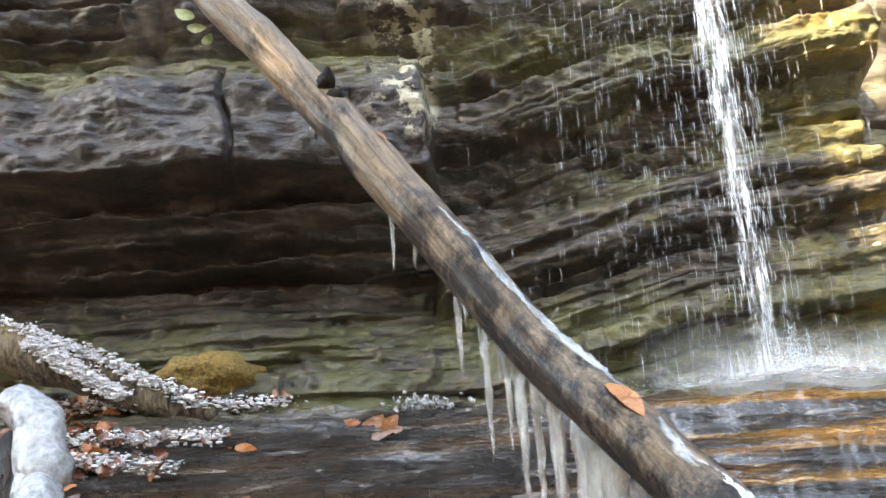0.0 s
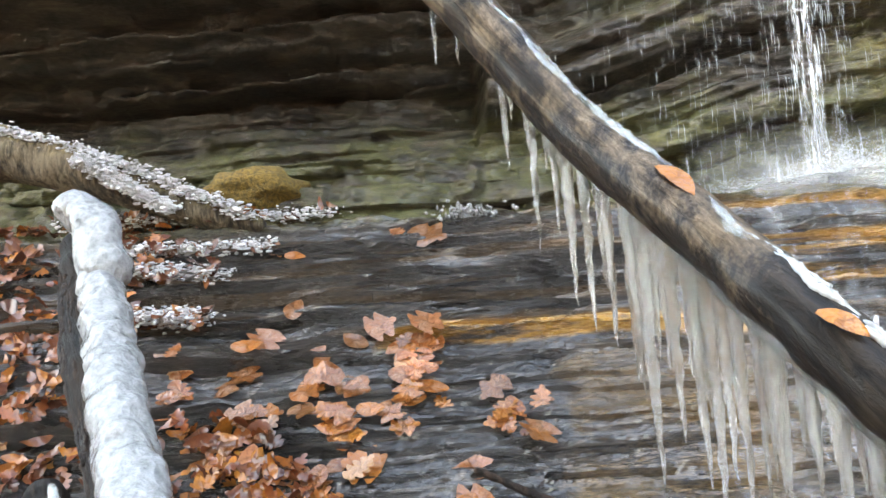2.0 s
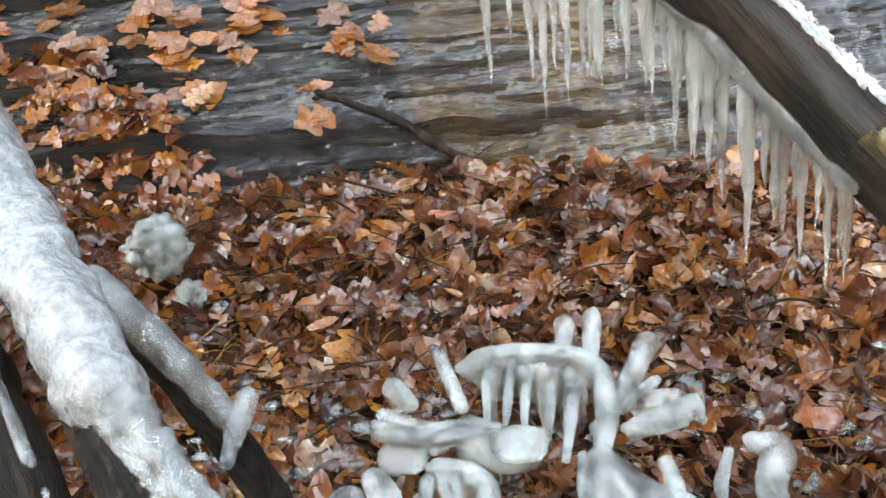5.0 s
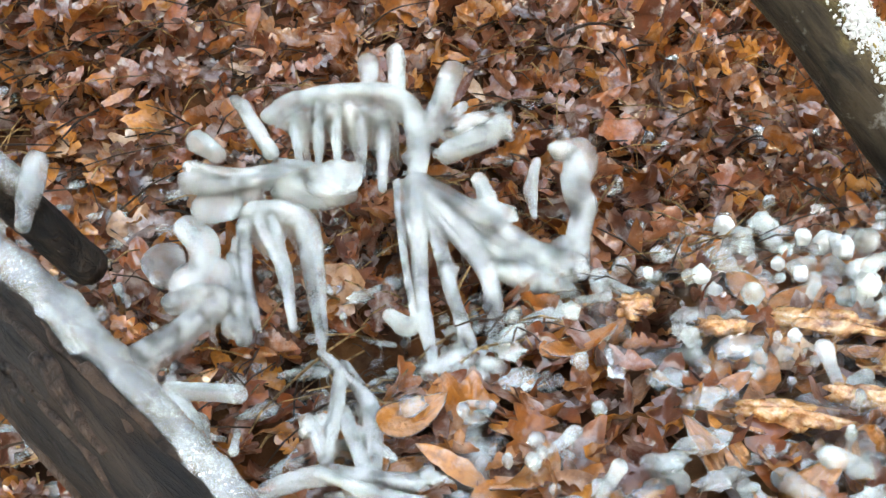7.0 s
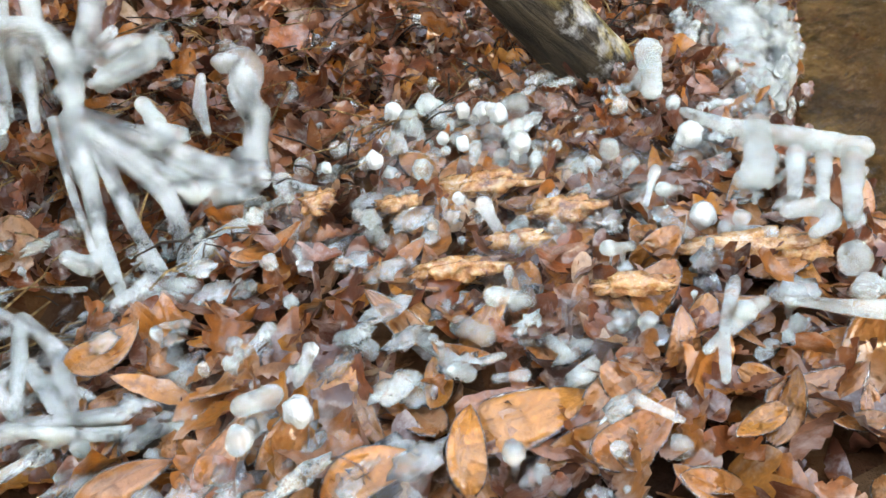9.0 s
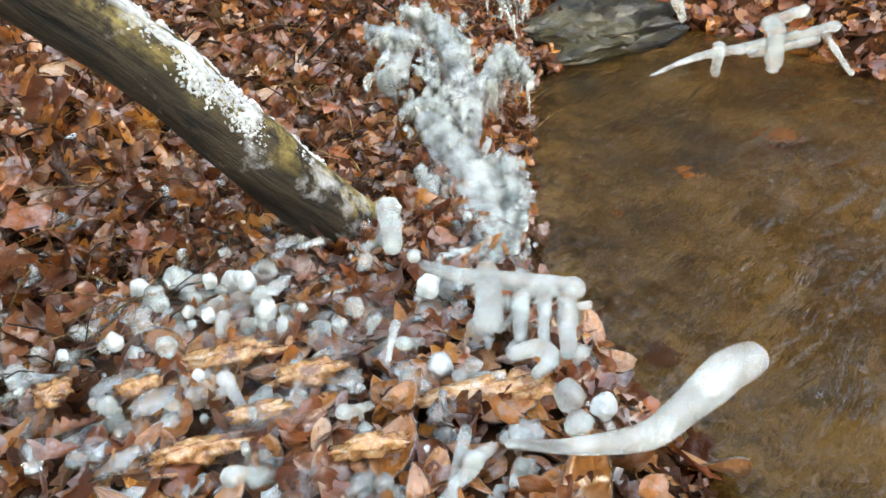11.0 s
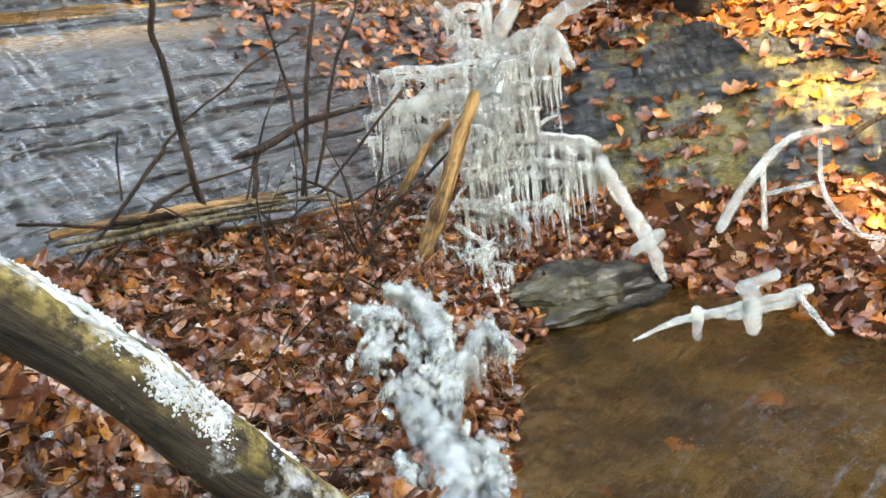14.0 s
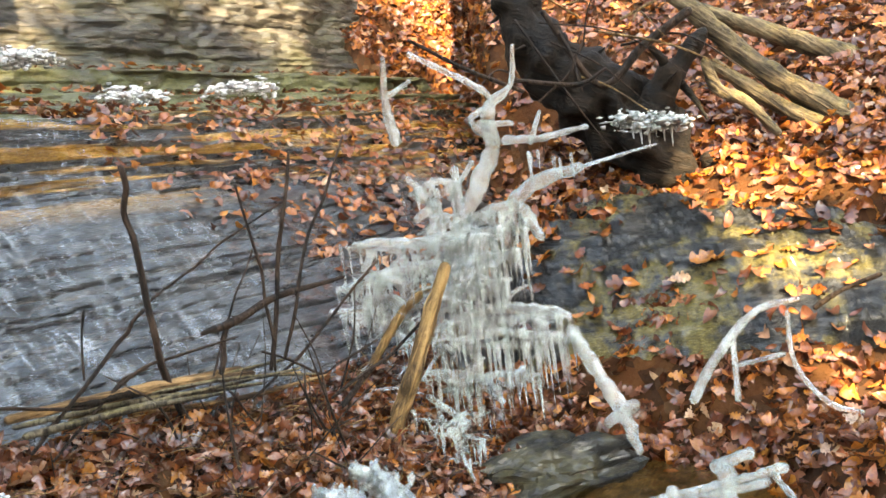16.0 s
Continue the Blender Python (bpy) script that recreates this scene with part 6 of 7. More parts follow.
# icicles under the frozen shelf of the spray
drip((0.275, 1.564, 0.490), 0.133, 0.0158)
drip((0.311, 1.568, 0.486), 0.098, 0.0122)
drip((0.341, 1.568, 0.481), 0.141, 0.0172)
drip((0.381, 1.568, 0.475), 0.156, 0.0197)
drip((0.413, 1.564, 0.469), 0.085, 0.0111)
drip((0.437, 1.561, 0.464), 0.171, 0.0186)
drip((0.462, 1.545, 0.449), 0.128, 0.0148)
for line, drop in (([(0.23, 1.585, 0.495), (0.33, 1.605, 0.495), (0.45, 1.595, 0.475), (0.505, 1.55, 0.44)], 0.15), ([(0.22, 1.57, 0.48), (0.36, 1.59, 0.48), (0.47, 1.56, 0.45)], 0.11), ([(0.10, 1.372, 0.375), (0.16, 1.38, 0.37), (0.215, 1.345, 0.34)], 0.13), ([(0.08, 1.34, 0.36), (0.05, 1.25, 0.33), (0.06, 1.16, 0.30)], 0.08),
                   ([(0.46, 1.40, 0.335), (0.55, 1.32, 0.28), (0.67, 1.15, 0.19)], 0.10), ([(0.45, 1.36, 0.31), (0.52, 1.25, 0.24), (0.62, 1.14, 0.18)], 0.07), ([(0.46, 1.40, 0.34), (0.42, 1.28, 0.27), (0.37, 1.14, 0.21)], 0.07), ([(0.02, 1.44, 0.45), (0.10, 1.44, 0.43), (0.18, 1.45, 0.41)], 0.06), ([(0.55, 1.50, 0.40), (0.62, 1.50, 0.40), (0.69, 1.47, 0.38)], 0.08),
                   ([(0.79, 1.39, 0.33), (0.81, 1.34, 0.30), (0.775, 1.27, 0.25)], 0.12), ([(-0.16, 1.04, 0.34), (-0.05, 1.13, 0.32), (0.03, 1.19, 0.31)], 0.07), ([(0.09, 0.83, 0.19), (0.20, 0.80, 0.15), (0.38, 0.70, 0.09)], 0.04)):
    NOW["n"] += 1
    drape(line, drop, NOW["n"], ICE if NOW["n"] % 2 else ICE_MILK)
for x, y, z, a, b, turn, tilt in ((0.60, 1.22, 0.22, 0.075, 0.036, -35, 20), (0.18, 1.43, 0.43, 0.085, 0.038, 5, -15), (0.29, 1.41, 0.40, 0.06, 0.045, 10, 35), (-0.06, 1.37, 0.33, 0.07, 0.045, 70, 50), (0.06, 1.42, 0.40, 0.05, 0.04, 20, 40), (-0.10, 1.10, 0.32, 0.09, 0.03, 40, 10), (0.56, 1.33, 0.28, 0.09, 0.03, -45, 30), (0.66, 1.17, 0.20, 0.06, 0.04, -30, 40), (0.76, 1.30, 0.29, 0.05, 0.035, 60, 60), (0.0, 1.23, 0.35, 0.06, 0.05, 0, 30)):
    NOW["n"] += 1
    v, f = blob((0, 0, 0), (a, b, 0.013), NOW["n"], 10, 18, 0.3, 8)
    m = Matrix.Translation((x, y, z)) @ pose(0, 0, 0, tilt, 0, turn)
    part("ice_plate", ([m @ q for q in v], f), ICE_MILK if NOW["n"] % 2 else ICE, NOW["thing"], "leaf sealed in a smooth plate of ice")
# iced sticks and stems at the edge of the pool
begin("iced_sticks", (1.4, 0.5, 0.05), "sticks sheathed in thick white ice beside the pool", "ice")
rod([(1.481, 0.831, 0.239, 0.0302), (1.396, 0.751, 0.209, 0.0216)])
rod([(1.372, 0.650, 0.200, 0.0115), (1.372, 0.548, 0.202, 0.0157), (1.385, 0.443, 0.212, 0.0196), (1.392, 0.306, 0.231, 0.021)])
rod([(1.367, 0.306, 0.226, 0.0197), (1.228, 0.227, 0.222, 0.0143)])
rod([(1.356, 0.350, 0.217, 0.0147), (1.247, 0.285, 0.211, 0.0098)])
rod([(1.344, 0.394, 0.209, 0.019), (1.250, 0.335, 0.202, 0.012)])
rod([(1.396, 0.506, 0.209, 0.0223), (1.282, 0.424, 0.195, 0.0291), (1.253, 0.434, 0.189, 0.0186)])
rod([(1.205, 0.318, 0.200, 0.0136), (1.232, 0.281, 0.210, 0.0155), (1.200, 0.243, 0.215, 0.0151), (1.166, 0.248, 0.211, 0.0112)])
rod([(1.008, 0.278, 0.196, 0.0105), (0.900, 0.217, 0.215, 0.0089), (0.788, 0.138, 0.253, 0.0065)])
rod([(0.543, 0.638, 0.173, 0.0193), (0.554, 0.588, 0.177, 0.0188)])
rod([(0.633, 0.584, 0.165, 0.0122), (0.614, 0.426, 0.195, 0.0127)])
rod([(0.691, 0.540, 0.163, 0.0174), (0.698, 0.488, 0.170, 0.017)])
rod([(0.941, 0.431, 0.165, 0.02), (0.908, 0.450, 0.163, 0.0163)])
rod([(0.880, 0.486, 0.158, 0.0182), (0.893, 0.461, 0.161, 0.0127)])
rod([(0.663, 0.788, 0.149, 0.0177), (0.680, 0.755, 0.148, 0.0136)])
rod([(0.703, 0.739, 0.147, 0.0155), (0.717, 0.680, 0.148, 0.0132)])
rod([(0.345, 0.574, 0.230, 0.0143), (0.390, 0.574, 0.217, 0.0161)])
rod([(0.735, 0.544, 0.158, 0.0124), (0.794, 0.570, 0.151, 0.011)])
rod([(0.737, 0.361, 0.191, 0.008), (0.747, 0.405, 0.180, 0.0099)])
# grey branch and frosted log by the pool
pale_branch([(1.274, -0.054, 0.276, 0.0271), (1.224, -0.034, 0.273, 0.0299), (1.132, -0.019, 0.275, 0.0251), (1.058, -0.006, 0.279, 0.02), (1.024, 0.023, 0.277, 0.0158), (0.991, 0.083, 0.266, 0.0111), (0.983, 0.180, 0.233, 0.0066)])
frosted_log([(0.817, -0.069, 0.356, 0.0154), (0.761, -0.140, 0.399, 0.0294), (0.746, -0.197, 0.392, 0.0359), (0.739, -0.264, 0.377, 0.0382)])
# ice knobs on the leaf litter
knob((0.949, 0.991, 0.161), 0.0207)
knob((0.985, 0.963, 0.160), 0.0207)
knob((0.890, 0.989, 0.157), 0.0181)
knob((1.077, 0.961, 0.170), 0.0188)
knob((1.111, 0.929, 0.170), 0.0211)
knob((1.150, 0.995, 0.185), 0.0194)
knob((0.802, 1.081, 0.167), 0.0231)
knob((0.781, 1.136, 0.176), 0.0164)
knob((1.090, 0.835, 0.159), 0.0338)
knob((1.214, 0.703, 0.170), 0.0178)
knob((1.131, 0.719, 0.159), 0.0197)
knob((1.323, 0.600, 0.190), 0.0224)
knob((0.756, 0.826, 0.144), 0.0164)
knob((0.307, 0.493, 0.260), 0.0162)
knob((0.397, 0.511, 0.227), 0.0185)
knob((1.109, 0.790, 0.158), 0.0223)
knob((1.088, 1.106, 0.195), 0.0223)
knob((1.024, 1.142, 0.194), 0.0198)
knob((1.073, 1.053, 0.183), 0.0170)
knob((1.160, 0.701, 0.162), 0.0153)
knob((1.139, 0.432, 0.175), 0.0217)
knob((1.122, 0.161, 0.231), 0.0212)
knob((1.055, 0.108, 0.246), 0.0183)
knob((1.104, 0.092, 0.252), 0.0170)
knob((1.211, 0.953, 0.190), 0.0364)
# ragged clump of ice on the bank
begin("ice_clump", (1.95, 0.8, 0.0), "ragged hanging clump of ice on the stream bank", "ice")
clump([(2.02, 1.15, 0.21, 0.0395), (1.95, 1.01, 0.17, 0.0627), (1.83, 0.85, 0.13, 0.076), (1.67, 0.71, 0.12, 0.059), (1.547, 0.605, 0.123, 0.03)])
clump([(1.97, 0.85, 0.14, 0.0365), (1.84, 0.74, 0.12, 0.0286), (1.638, 0.612, 0.113, 0.0052)])
clump([(2.40, 1.52, 0.41, 0.0193), (2.42, 1.40, 0.36, 0.0381), (2.34, 1.28, 0.30, 0.0475), (2.24, 1.19, 0.25, 0.028)])
clump([(2.03, 1.22, 0.23, 0.0302), (2.17, 1.14, 0.23, 0.0308), (2.31, 1.13, 0.25, 0.0283), (2.44, 1.15, 0.28, 0.0219), (2.39, 1.04, 0.24, 0.0142)])
clump([(2.12, 1.16, 0.22, 0.0169), (2.01, 1.07, 0.19, 0.0129)])
clump([(2.17, 1.12, 0.22, 0.017), (2.04, 1.03, 0.18, 0.0113)])
clump([(2.23, 1.12, 0.23, 0.0156), (2.06, 1.01, 0.18, 0.0097)])
clump([(2.10, 1.36, 0.28, 0.042), (2.19, 1.38, 0.31, 0.0359)])
clump([(2.25, 1.52, 0.37, 0.0375), (2.30, 1.42, 0.34, 0.0409)])
clump([(2.27, 1.32, 0.30, 0.0254), (2.17, 1.23, 0.25, 0.0139)])
clump([(1.81, 1.01, 0.16, 0.0241), (1.74, 0.92, 0.15, 0.0289)])
# iced sprig lying on the pool
begin("iced_sprig", (3.0, 0.67, 0.0), "fallen sprig crusted with ice lying on the pool", "twig")
sprig([(2.92, 0.88, 0.09, 0.0061), (3.00, 0.76, 0.14, 0.0163), (3.08, 0.59, 0.17, 0.0245), (3.17, 0.36, 0.23, 0.0204)])
sprig([(3.11, 0.56, 0.24, 0.0285), (3.15, 0.46, 0.28, 0.0245)])
sprig([(3.11, 0.53, 0.22, 0.0449), (3.08, 0.52, 0.11, 0.0326)])
sprig([(3.03, 0.69, 0.17, 0.0285), (3.01, 0.69, 0.09, 0.0204)])
sprig([(3.15, 0.39, 0.21, 0.0163), (3.14, 0.29, 0.09, 0.0122)])
sprig([(3.07, 0.59, 0.15, 0.0204), (3.14, 0.41, 0.19, 0.0204)])
# bush
begin("iced_bush", (3.2, 2.05, 0.3), "broken bare shrub hung with curtains of icicles", "bush")
stem([(2.93, 1.87, 0.24, 0.040), (3.03, 1.80, 0.45, 0.042), (3.12, 1.74, 0.66, 0.038), (3.18, 1.71, 0.80, 0.036), (3.25, 1.66, 0.96, 0.028)])
stem([(3.11, 2.03, 0.57, 0.0222), (3.24, 1.93, 0.77, 0.0222), (3.33, 1.83, 0.87, 0.0198)])
stem([(3.00, 2.11, 0.45, 0.0222), (3.11, 2.03, 0.57, 0.0222)])
iced([(3.40, 1.76, 0.98, 0.0346), (3.46, 1.69, 1.14, 0.0494), (3.51, 1.62, 1.27, 0.0544), (3.56, 1.55, 1.43, 0.0494), (3.55, 1.53, 1.60, 0.0395), (3.60, 1.44, 1.68, 0.0198), (3.60, 1.40, 1.84, 0.0124)])
iced([(3.56, 1.54, 1.46, 0.0346), (3.51, 1.60, 1.56, 0.0222), (3.55, 1.52, 1.65, 0.0198), (3.35, 1.76, 1.87, 0.0173)])
iced([(3.59, 1.49, 1.45, 0.0296), (3.67, 1.35, 1.44, 0.0247), (3.76, 1.19, 1.46, 0.0148)])
iced([(3.64, 1.40, 1.43, 0.0198), (3.66, 1.35, 1.55, 0.0124)])
iced([(3.59, 1.50, 1.18, 0.0445), (3.65, 1.39, 1.26, 0.0445), (3.74, 1.24, 1.29, 0.0296)])
iced([(3.74, 1.24, 1.29, 0.0124), (3.82, 1.07, 1.32, 0.0099), (3.88, 0.94, 1.34, 0.0074)])
iced([(3.63, 1.32, 0.60, 0.042), (3.64, 1.23, 0.42, 0.0445), (3.64, 1.14, 0.25, 0.0494), (3.62, 1.08, 0.09, 0.0247)])
iced([(3.46, 1.69, 1.19, 0.0346), (3.46, 1.69, 1.36, 0.0247)])
iced([(3.48, 1.67, 1.14, 0.0346), (3.60, 1.49, 1.16, 0.0445), (3.63, 1.41, 1.02, 0.0296)])
iced([(3.33, 1.80, 0.69, 0.0247), (3.47, 1.62, 0.74, 0.0346), (3.60, 1.41, 0.70, 0.0346), (3.64, 1.33, 0.67, 0.0198)])
iced([(3.31, 1.80, 0.60, 0.0198), (3.45, 1.62, 0.64, 0.0296), (3.63, 1.31, 0.57, 0.0296)])
iced([(3.43, 1.73, 0.97, 0.0296), (3.27, 1.93, 0.96, 0.0395), (3.10, 2.11, 0.92, 0.0247)])
iced([(3.42, 1.74, 1.03, 0.0247), (3.26, 1.95, 1.09, 0.0296), (3.16, 2.06, 1.10, 0.0173)])
iced([(3.35, 1.81, 0.84, 0.0296), (3.22, 1.97, 0.82, 0.0247), (3.05, 2.15, 0.83, 0.0173)])
iced([(3.42, 1.75, 1.15, 0.0247), (3.37, 1.82, 1.28, 0.0296), (3.34, 1.86, 1.35, 0.0173)])
iced([(3.40, 1.78, 1.23, 0.0296), (3.35, 1.85, 1.17, 0.0247)])
iced([(3.27, 1.82, 0.51, 0.0198), (3.38, 1.66, 0.46, 0.0296), (3.41, 1.58, 0.35, 0.0222)])
iced([(3.24, 1.84, 0.41, 0.0198), (3.30, 1.70, 0.28, 0.0247)])
iced([(3.28, 1.85, 1.87, 0.0148), (3.29, 1.88, 1.69, 0.0247), (3.31, 1.87, 1.52, 0.0346)])
iced([(3.30, 1.87, 1.71, 0.0198), (3.35, 1.78, 1.76, 0.0124)])
iced([(3.53, 1.57, 1.54, 0.0247), (3.60, 1.46, 1.52, 0.0173)])
iced([(3.51, 1.63, 1.38, 0.0148), (3.44, 1.72, 1.24, 0.0148)])
iced([(3.29, 1.91, 1.01, 0.0346), (3.20, 2.00, 0.90, 0.0296)])
iced([(3.20, 2.01, 1.05, 0.0247), (3.12, 2.08, 0.87, 0.0198)])
iced([(3.29, 1.89, 0.90, 0.0395), (3.21, 2.00, 0.95, 0.0395)])
iced([(3.66, 1.10, 0.27, 0.0445), (3.60, 1.19, 0.21, 0.0296)])


def curtain(a, b, count, low, high, radius):
    """A row of icicles between two places, their tops grown together."""
    if count > 7:
        NOW["n"] += 1
        middle = [(u + v) / 2 + r.gauss(0, 0.01) for u, v in zip(a, b)]
        drape([tuple(a), tuple(middle), tuple(b)], 0.16 * (low + high), NOW["n"])
    for n in range(count):
        t = (n + r.uniform(-0.3, 0.3)) / max(count - 1, 1)
        p = [u + (v - u) * t + r.gauss(0, 0.012) for u, v in zip(a, b)]
        NOW["n"] += 1
        part("icicle", icicle(p, r.uniform(low, high), radius * r.uniform(0.6, 1.2), NOW["n"] + 400), ICE_MILK if n % 3 else ICE, NOW["thing"])


curtain((3.49, 1.65, 1.15), (3.61, 1.47, 1.13), 16, 0.15, 0.45, 0.012)
curtain((3.34, 1.79, 0.71), (3.63, 1.34, 0.67), 30, 0.10, 0.34, 0.010)
curtain((3.32, 1.79, 0.61), (3.62, 1.32, 0.57), 28, 0.10, 0.32, 0.011)
curtain((3.27, 1.82, 0.50), (3.41, 1.59, 0.42), 14, 0.06, 0.18, 0.009)
curtain((3.10, 2.11, 0.93), (3.36, 1.81, 0.94), 22, 0.08, 0.28, 0.011)
curtain((3.12, 2.09, 1.10), (3.34, 1.82, 1.06), 12, 0.08, 0.2, 0.010)
curtain((3.55, 1.38, 1.38), (3.70, 1.28, 1.34), 6, 0.05, 0.16, 0.010)
for n in range(85):  # fine iced twigs that fill the shrub
    t = r.random()
    c = Vector((3.22 + 0.28 * t + r.gauss(0, 0.07), 1.93 - 0.30 * t + r.gauss(0, 0.10), 0.42 + 0.75 * r.random() ** 0.9))
    if c.z > 0.95:
        c.x, c.y = 3.42 + r.gauss(0, 0.08), 1.72 + r.gauss(0, 0.10)
    way = Vector((r.gauss(0.15, 0.5), r.gauss(-0.2, 0.6), r.gauss(0.05, 0.35))).normalized() * r.uniform(0.10, 0.26)
    w = r.uniform(0.004, 0.010)
    grow("iced_twig", [(*(c - way * 0.5), w), (*(c + Vector((0, 0, 0.015))), w * 1.2), (*(c + way * 0.5 - Vector((0, 0, 0.01))), w * 0.6)], ICE_MILK if n % 2 else ICE, 7, 0.02, 0.5, 50)
    if n % 2:
        curtain(c - way * 0.4, c + way * 0.4, r.randint(2, 5), 0.04, 0.16, 0.008)
for a, b, count in (((3.30, 1.86, 0.80), (3.52, 1.52, 0.86), 16), ((3.32, 1.84, 0.90), (3.56, 1.48, 0.98), 16), ((3.40, 1.75, 1.05), (3.60, 1.45, 1.06), 16), ((3.14, 2.06, 0.86), (3.30, 1.88, 0.80), 14), ((3.08, 2.13, 0.80), (3.28, 1.90, 0.72), 12), ((3.30, 1.80, 0.42), (3.52, 1.45, 0.44), 14), ((3.34, 1.86, 1.28), (3.46, 1.68, 1.30), 9)):
    curtain(a, b, count, 0.08, 0.26, 0.011)
    grow("ice_bar", [(*a, 0.010), (*((np.array(a) + np.array(b)) / 2 + (0, 0, 0.03)), 0.016), (*b, 0.010)], ICE_MILK, 9, 0.012, 0.7, 40)
for n in range(26):  # lower skirt
    c = Vector((3.18 + r.gauss(0, 0.10), 1.72 + r.gauss(0, 0.07), 0.22 + r.uniform(-0.06, 0.12)))
    way = Vector((r.gauss(0.1, 0.4), r.gauss(-0.3, 0.5), r.gauss(0, 0.25))).normalized() * r.uniform(0.08, 0.2)
    grow("iced_twig", [(*(c - way * 0.5), 0.006), (*c, 0.009), (*(c + way * 0.5), 0.005)], ICE_MILK, 7, 0.02, 0.5, 50)
    curtain(c - way * 0.4, c + way * 0.4, 4, 0.03, 0.12, 0.007)
curtain((3.28, 1.85, 0.35), (3.40, 1.65, 0.30), 10, 0.05, 0.16, 0.009)
# iced arching twigs
arch([(3.71, 0.85, 0.29, 0.034), (3.78, 0.77, 0.44, 0.034), (3.87, 0.62, 0.61, 0.0267), (3.92, 0.46, 0.65, 0.017)])
arch([(3.82, 0.70, 0.52, 0.0195), (3.77, 0.69, 0.28, 0.0219)])
arch([(3.80, 0.69, 0.41, 0.017), (3.86, 0.52, 0.44, 0.017)])
arch([(3.90, 0.50, 0.60, 0.0146), (3.86, 0.48, 0.40, 0.017), (3.85, 0.37, 0.25, 0.0195), (3.87, 0.26, 0.21, 0.017)])
# roots and trunks
root([(4.35, 1.82, 2.23, 0.1044), (4.48, 1.71, 1.86, 0.172), (4.60, 1.54, 1.62, 0.2027), (4.71, 1.33, 1.39, 0.2027), (4.78, 1.14, 0.95, 0.0492)])
root([(4.62, 1.25, 1.52, 0.1022), (4.66, 1.13, 1.70, 0.0782), (4.70, 0.97, 1.86, 0.0361)])
trunk([(4.88, 1.25, 2.25, 0.045), (5.06, 0.87, 1.73, 0.058), (5.16, 0.58, 1.46, 0.066), (5.24, 0.17, 1.12, 0.075)])
trunk([(5.62, 1.32, 2.15, 0.04), (5.80, 0.82, 1.86, 0.058), (5.93, 0.27, 1.55, 0.07)])
trunk([(4.98, 1.02, 1.72, 0.035), (5.08, 0.72, 1.44, 0.045), (5.16, 0.32, 1.15, 0.05)])
mroot([(4.71, 0.97, 1.72, 0.0361), (4.74, 0.94, 1.58, 0.0481), (4.78, 0.82, 1.50, 0.0421), (4.82, 0.70, 1.32, 0.0301)])
root([(4.87, 1.05, 1.23, 0.0745), (4.96, 0.75, 1.09, 0.1056), (5.02, 0.40, 0.85, 0.1242)])
branch_of([(4.28, 1.60, 2.08, 0.0147), (4.43, 1.42, 1.69, 0.0176), (4.51, 1.20, 1.84, 0.0235), (4.57, 0.98, 1.96, 0.0235)])
branch_of([(3.68, 2.00, 2.00, 0.0082), (3.84, 1.81, 1.83, 0.011), (3.99, 1.61, 1.69, 0.011)])
branch_of([(3.96, 1.65, 1.75, 0.011), (4.11, 1.38, 1.68, 0.011), (4.17, 1.26, 1.73, 0.0082)])
branch_of([(4.06, 1.41, 1.92, 0.0082), (4.10, 1.39, 1.76, 0.0082), (4.03, 1.55, 1.63, 0.0055)])
branch_of([(4.10, 0.44, 0.58, 0.0127), (4.14, 0.34, 0.64, 0.0102), (4.17, 0.20, 0.69, 0.0102)])
# dead twigs
twig([(2.11, 2.09, 1.51, 0.0143), (2.13, 2.12, 1.28, 0.0144), (2.15, 2.13, 1.02, 0.0166), (2.18, 2.12, 0.73, 0.0168), (2.25, 2.09, 0.49, 0.0193)])
twig([(2.77, 1.97, 1.51, 0.009), (2.68, 2.03, 1.10, 0.0134), (2.58, 2.05, 0.70, 0.0133)])
twig([(2.99, 1.88, 1.55, 0.0069), (2.82, 1.98, 1.19, 0.0091), (2.64, 2.03, 0.73, 0.0112)])
twig([(2.54, 2.04, 1.41, 0.0065), (2.61, 2.05, 1.07, 0.0089), (2.59, 2.04, 0.69, 0.0089)])
twig([(2.93, 1.94, 0.99, 0.0092), (2.67, 2.03, 0.97, 0.0201), (2.44, 2.09, 0.90, 0.0239), (2.34, 2.11, 0.89, 0.0128)])
twig([(2.44, 2.09, 0.90, 0.0152), (2.37, 2.09, 0.72, 0.0151)])
twig([(1.66, 2.11, 0.67, 0.0077), (2.02, 2.14, 0.93, 0.0102), (2.13, 2.13, 1.02, 0.0083)])
twig([(1.51, 2.10, 0.85, 0.0075), (1.88, 2.13, 0.75, 0.008), (2.11, 2.13, 0.83, 0.0083), (2.46, 2.08, 0.85, 0.0065)])
twig([(1.71, 2.11, 0.62, 0.0059), (2.02, 2.14, 0.81, 0.0061), (2.11, 2.13, 0.82, 0.0062)])
twig([(2.71, 1.97, 0.41, 0.0137), (2.86, 1.94, 0.51, 0.0162), (2.98, 1.90, 0.60, 0.0141)])
twig([(1.92, 2.14, 1.06, 0.004), (1.88, 2.14, 0.84, 0.006)])
twig([(2.58, 2.05, 1.16, 0.0044), (2.45, 2.09, 0.92, 0.0065), (2.30, 2.10, 0.66, 0.0064)])
twig([(3.08, 1.88, 1.03, 0.0071), (2.69, 2.02, 0.71, 0.009), (2.48, 2.06, 0.61, 0.0066)])
twig([(2.15, 2.13, 1.04, 0.0062), (2.45, 2.08, 1.20, 0.0065), (2.74, 2.00, 1.33, 0.0045)])
